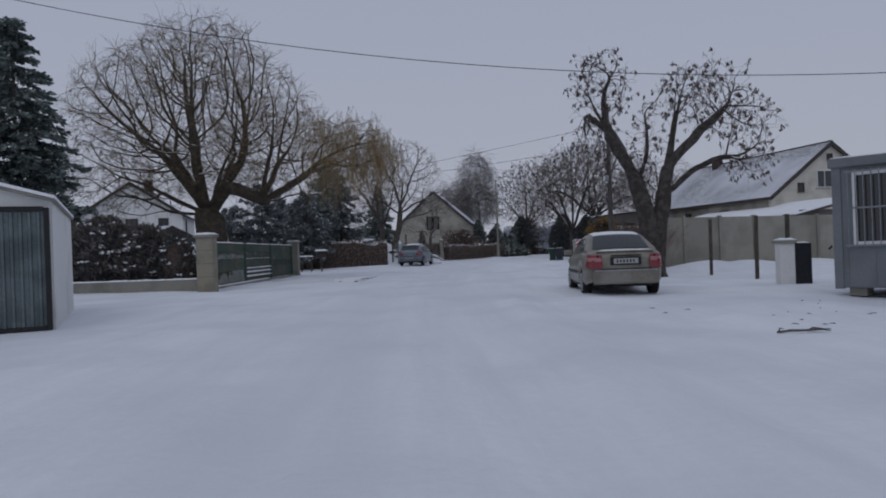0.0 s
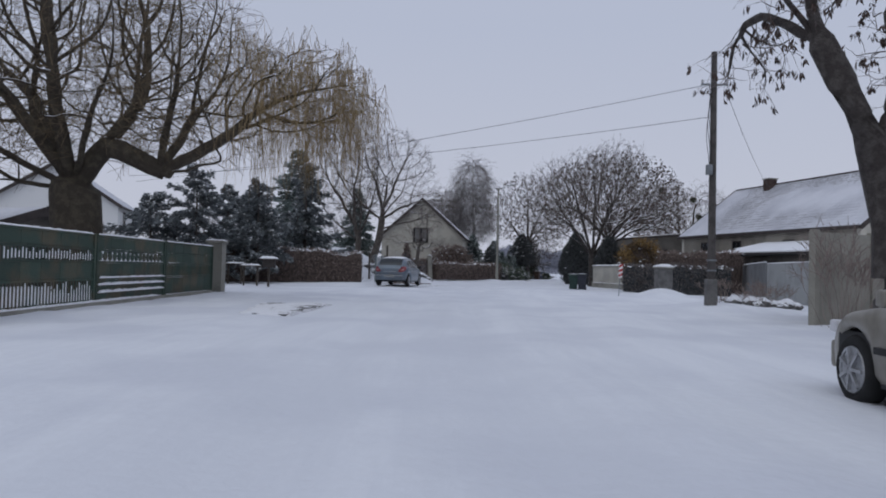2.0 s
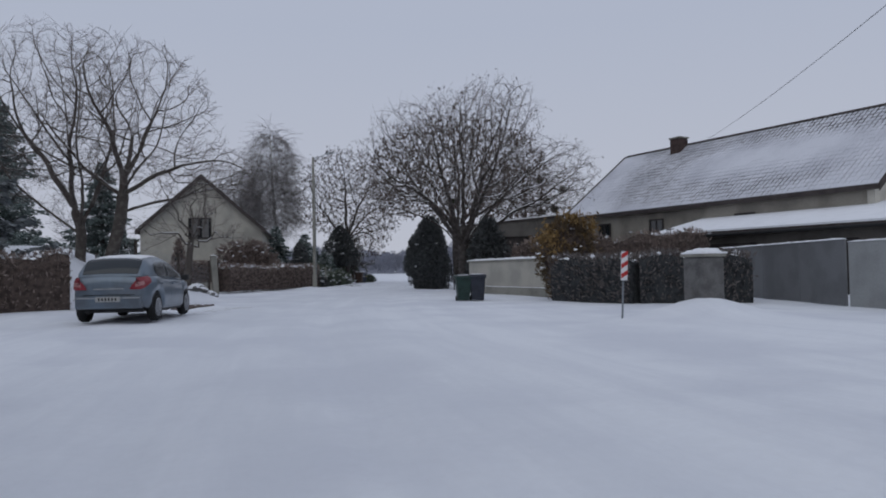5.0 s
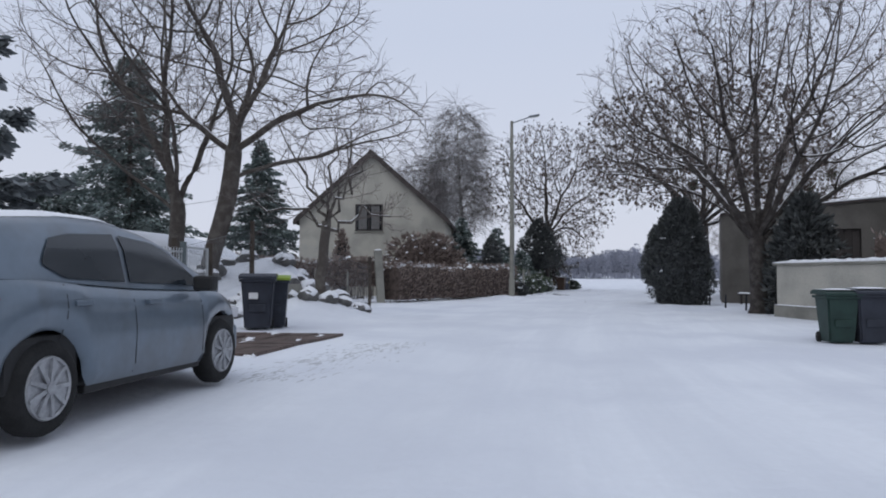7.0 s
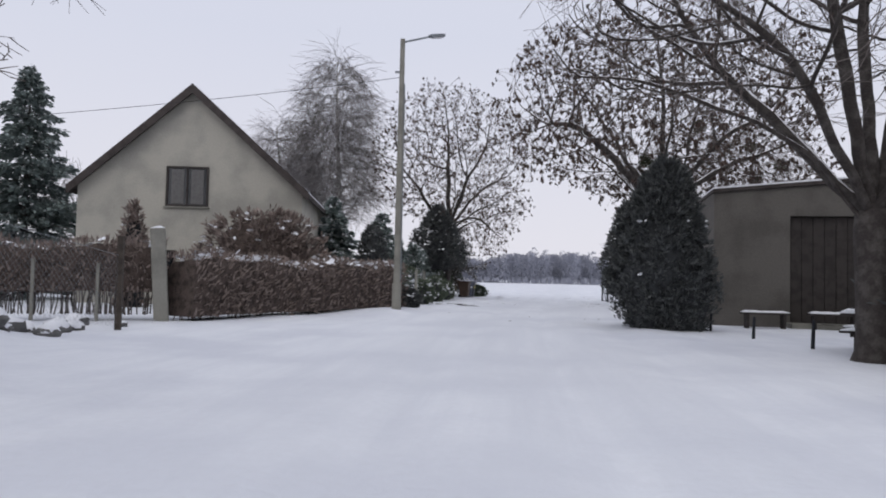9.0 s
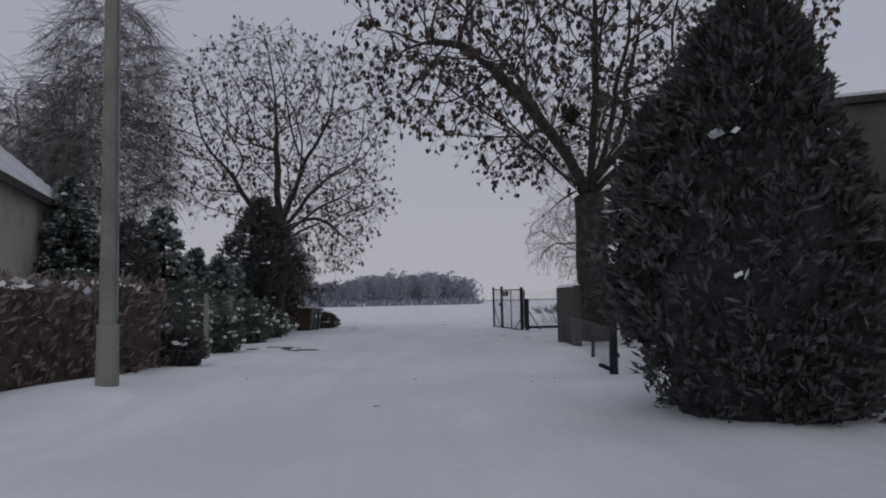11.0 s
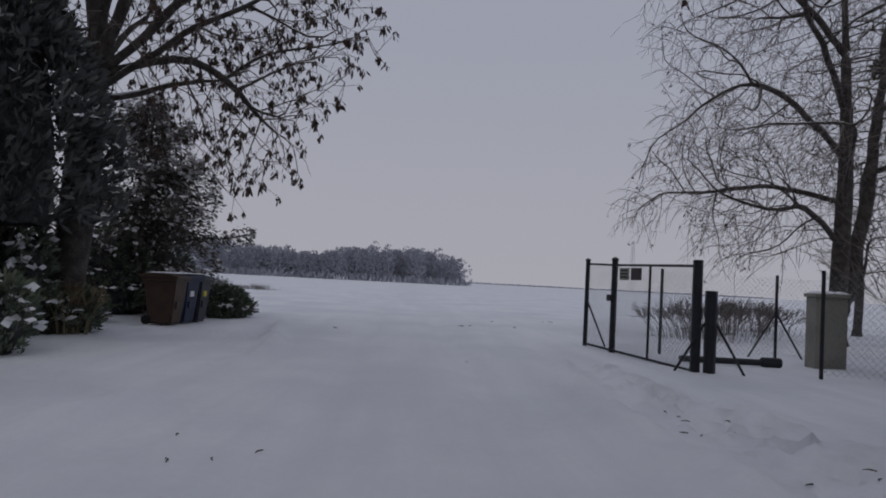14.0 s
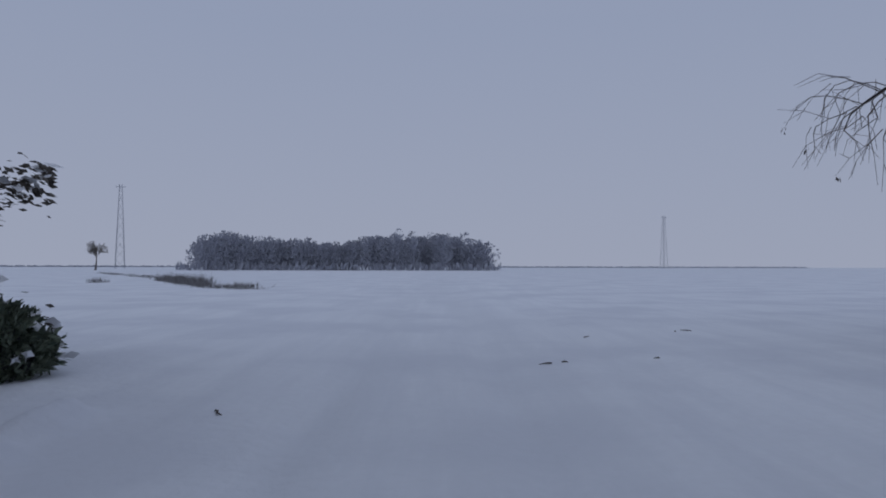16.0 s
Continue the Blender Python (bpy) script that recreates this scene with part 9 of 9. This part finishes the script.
t = thing("fallen_branch", pose(5.7, 8.25, ground_z(6.0, 8.25)), "dark fallen branch with side twigs lying on the snow", "branch")
part_mesh("stem", tubes([([(0, 0, 0.015), (0.16, 0.01, 0.03), (0.36, -0.02, 0.03), (0.46, 0.02, 0.035), (0.64, 0.05, 0.03)], [0.014, 0.016, 0.015, 0.013, 0.006]), ([(0.36, -0.02, 0.03), (0.44, 0.07, 0.05), (0.58, 0.12, 0.03)], [0.012, 0.010, 0.005]), ([(0.02, 0.0, 0.02), (0.06, 0.08, 0.05), (0.12, 0.11, 0.04)], [0.010, 0.008, 0.004]), ([(0.42, 0.0, 0.03), (0.5, -0.05, 0.04), (0.6, -0.04, 0.02)], [0.011, 0.009, 0.005])], 6), "bark", t, smooth=True)
t = thing("snowed_boards", pose(0, 0, 0), "thin dark boards lying half buried in the snow by the lane", "boards")
rng = random.Random(17)
for k in range(13):
    x, y = 7.5 + 1.5 * rng.random(), 88.0 + 1.5 * rng.random()
    a = radians(-25 + rng.gauss(0, 9))
    L, w = rng.uniform(0.12, 0.42), rng.uniform(0.02, 0.05)
    z = ground_z(x, y)
    part("board", box((-L, -w, -0.03), (L, w, 0.012), 0.006), "darkwood", t, at=Matrix.Translation((x, y, z)) @ Matrix.Rotation(a, 4, "Z"))

# ---- distance ----
def far_wood():
    """The wood across the field: many slender trees in a belt with a rounded edge."""
    rng = random.Random(12)
    verts, faces, trunks = [], [], []
    for k in range(430):
        f = rng.random()
        x = 15 + 96 * f + rng.gauss(0, 2)
        y = 325 + 6 * math.sin(f * 5) + rng.uniform(0, 26)
        end = min(1, (f + 0.01) / 0.15, (1.02 - f) / 0.07)
        h = (9.8 + 1.7 * math.sin(f * 9 + 1) + 0.8 * math.sin(f * 23) + rng.gauss(0, 0.9)) * (0.55 + 0.45 * max(0, end) ** 0.5)
        trunks.append(([(x, y, -0.3), (x + rng.gauss(0, 0.3), y, h * 0.75)], [0.16, 0.05]))
        w = rng.uniform(2.0, 3.6)
        for _ in range(145):
            u = rng.random()
            r = w * math.sin(math.pi * (0.12 + 0.82 * u)) ** 0.8 * rng.random() ** 0.5
            a = rng.uniform(0, 6.283)
            p = (x + r * math.cos(a), y + r * math.sin(a), h * (0.12 + 0.86 * u))
            sprig(verts, faces, p, unit(math.cos(a) * 0.5, math.sin(a) * 0.5, 1), rng.uniform(0.4, 0.9), rng.uniform(0.16, 0.34), rng)
    for k in range(900):
        f = rng.random()
        x, y = 10 + 102 * f, 322 + 6 * math.sin(f * 5) + rng.uniform(0, 4)
        sprig(verts, faces, (x, y, -0.1), unit(rng.gauss(0, 0.3), rng.gauss(0, 0.3), 1), rng.uniform(1.0, 3.4), rng.uniform(0.15, 0.4), rng)
    t = thing("far_wood", pose(0, 0, 0), "belt of bare woodland across the snowy field, haze in its pale colour", "woodland", kind="stuff")
    # trunks and canopy both take the pale hazed colour
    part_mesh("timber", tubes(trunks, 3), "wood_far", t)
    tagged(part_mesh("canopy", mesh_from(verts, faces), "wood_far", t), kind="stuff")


far_wood()


def pylon(x, y, h, w):
    t = thing("lattice_mast", pose(x, y, -0.2), "thin lattice mast far across the field", "mast")
    leg = lambda sx, sy, z: (sx * w * (1 - 0.72 * z / h), sy * w * (1 - 0.72 * z / h), z)
    for sx, sy in ((-1, -1), (1, -1), (1, 1), (-1, 1)):
        part("leg", rod(leg(sx, sy, 0), leg(sx, sy, h), 0.15, 0.10, 5), "mast", t)
    zs = [h * k / 9 for k in range(10)]
    for a, b in zip(zs, zs[1:]):
        for (s1, s2), (s3, s4) in (((-1, -1), (1, -1)), ((1, -1), (1, 1)), ((1, 1), (-1, 1)), ((-1, 1), (-1, -1))):
            part("brace", rod(leg(s1, s2, a), leg(s3, s4, b), 0.08, None, 4), "mast", t)
    part("crossarm", bar((-w * 1.1, 0, h * 0.97), (w * 1.1, 0, h * 0.97), 0.3, 0.3), "mast", t)


M["mast"] = mat("weathered_mast_steel", (0.42, 0.43, 0.47), 0.7, 0.2, var=0.1, scale=1, fine=8, bump=0.0)
pylon(-25.4, 560, 50, 2.6)
pylon(400.5, 620, 46, 2.4)


def margin():
    """Grassy field margin and hedge scraps this side of the wood."""
    rng = random.Random(31)
    verts, faces = [], []
    for x0, y0, x1, y1, n, h in ((0.5, 228, 10.9, 176, 30, 0.45), (12.0, 160, 15.0, 140, 46, 1.0), (15.0, 140, 17.1, 134, 14, 0.6), (7.2, 156, 8.0, 152, 4, 0.7)):
        for _ in range(n):
            f = rng.random()
            p = (x0 + (x1 - x0) * f + rng.gauss(0, 0.35), y0 + (y1 - y0) * f + rng.gauss(0, 0.5), -0.05)
            tall = h * rng.uniform(0.35, 1.0)
            for _ in range(46):
                q = (p[0] + rng.gauss(0, 0.32), p[1] + rng.gauss(0, 0.32), p[2])
                sprig(verts, faces, q, unit(rng.gauss(0, 0.4), rng.gauss(0, 0.4), 1), tall * rng.uniform(0.4, 1.0), 0.014, rng)
    tagged(part_mesh("field_margin", mesh_from(verts, faces), "frost_twig"), "scraps of bare brush along the field margin", "brush", kind="stuff")
    v, f = [], []
    for _ in range(2600):
        x, y = rng.uniform(-300, 1500), rng.uniform(1500, 1560)
        sprig(v, f, (x, y, -0.3), unit(rng.gauss(0, 0.2), 0, 1), rng.uniform(1.0, 4.0), rng.uniform(2.0, 5.0), rng)
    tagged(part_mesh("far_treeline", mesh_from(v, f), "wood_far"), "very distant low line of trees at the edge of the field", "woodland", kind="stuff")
    bare_tree("field_tree", -14.1, 346.0, "lone bare tree far out on the field margin", (4.5, 0.3), SMALL, 190, "frost_twig", snow=0, size=(3.4, 9.0), least=0.05)


margin()
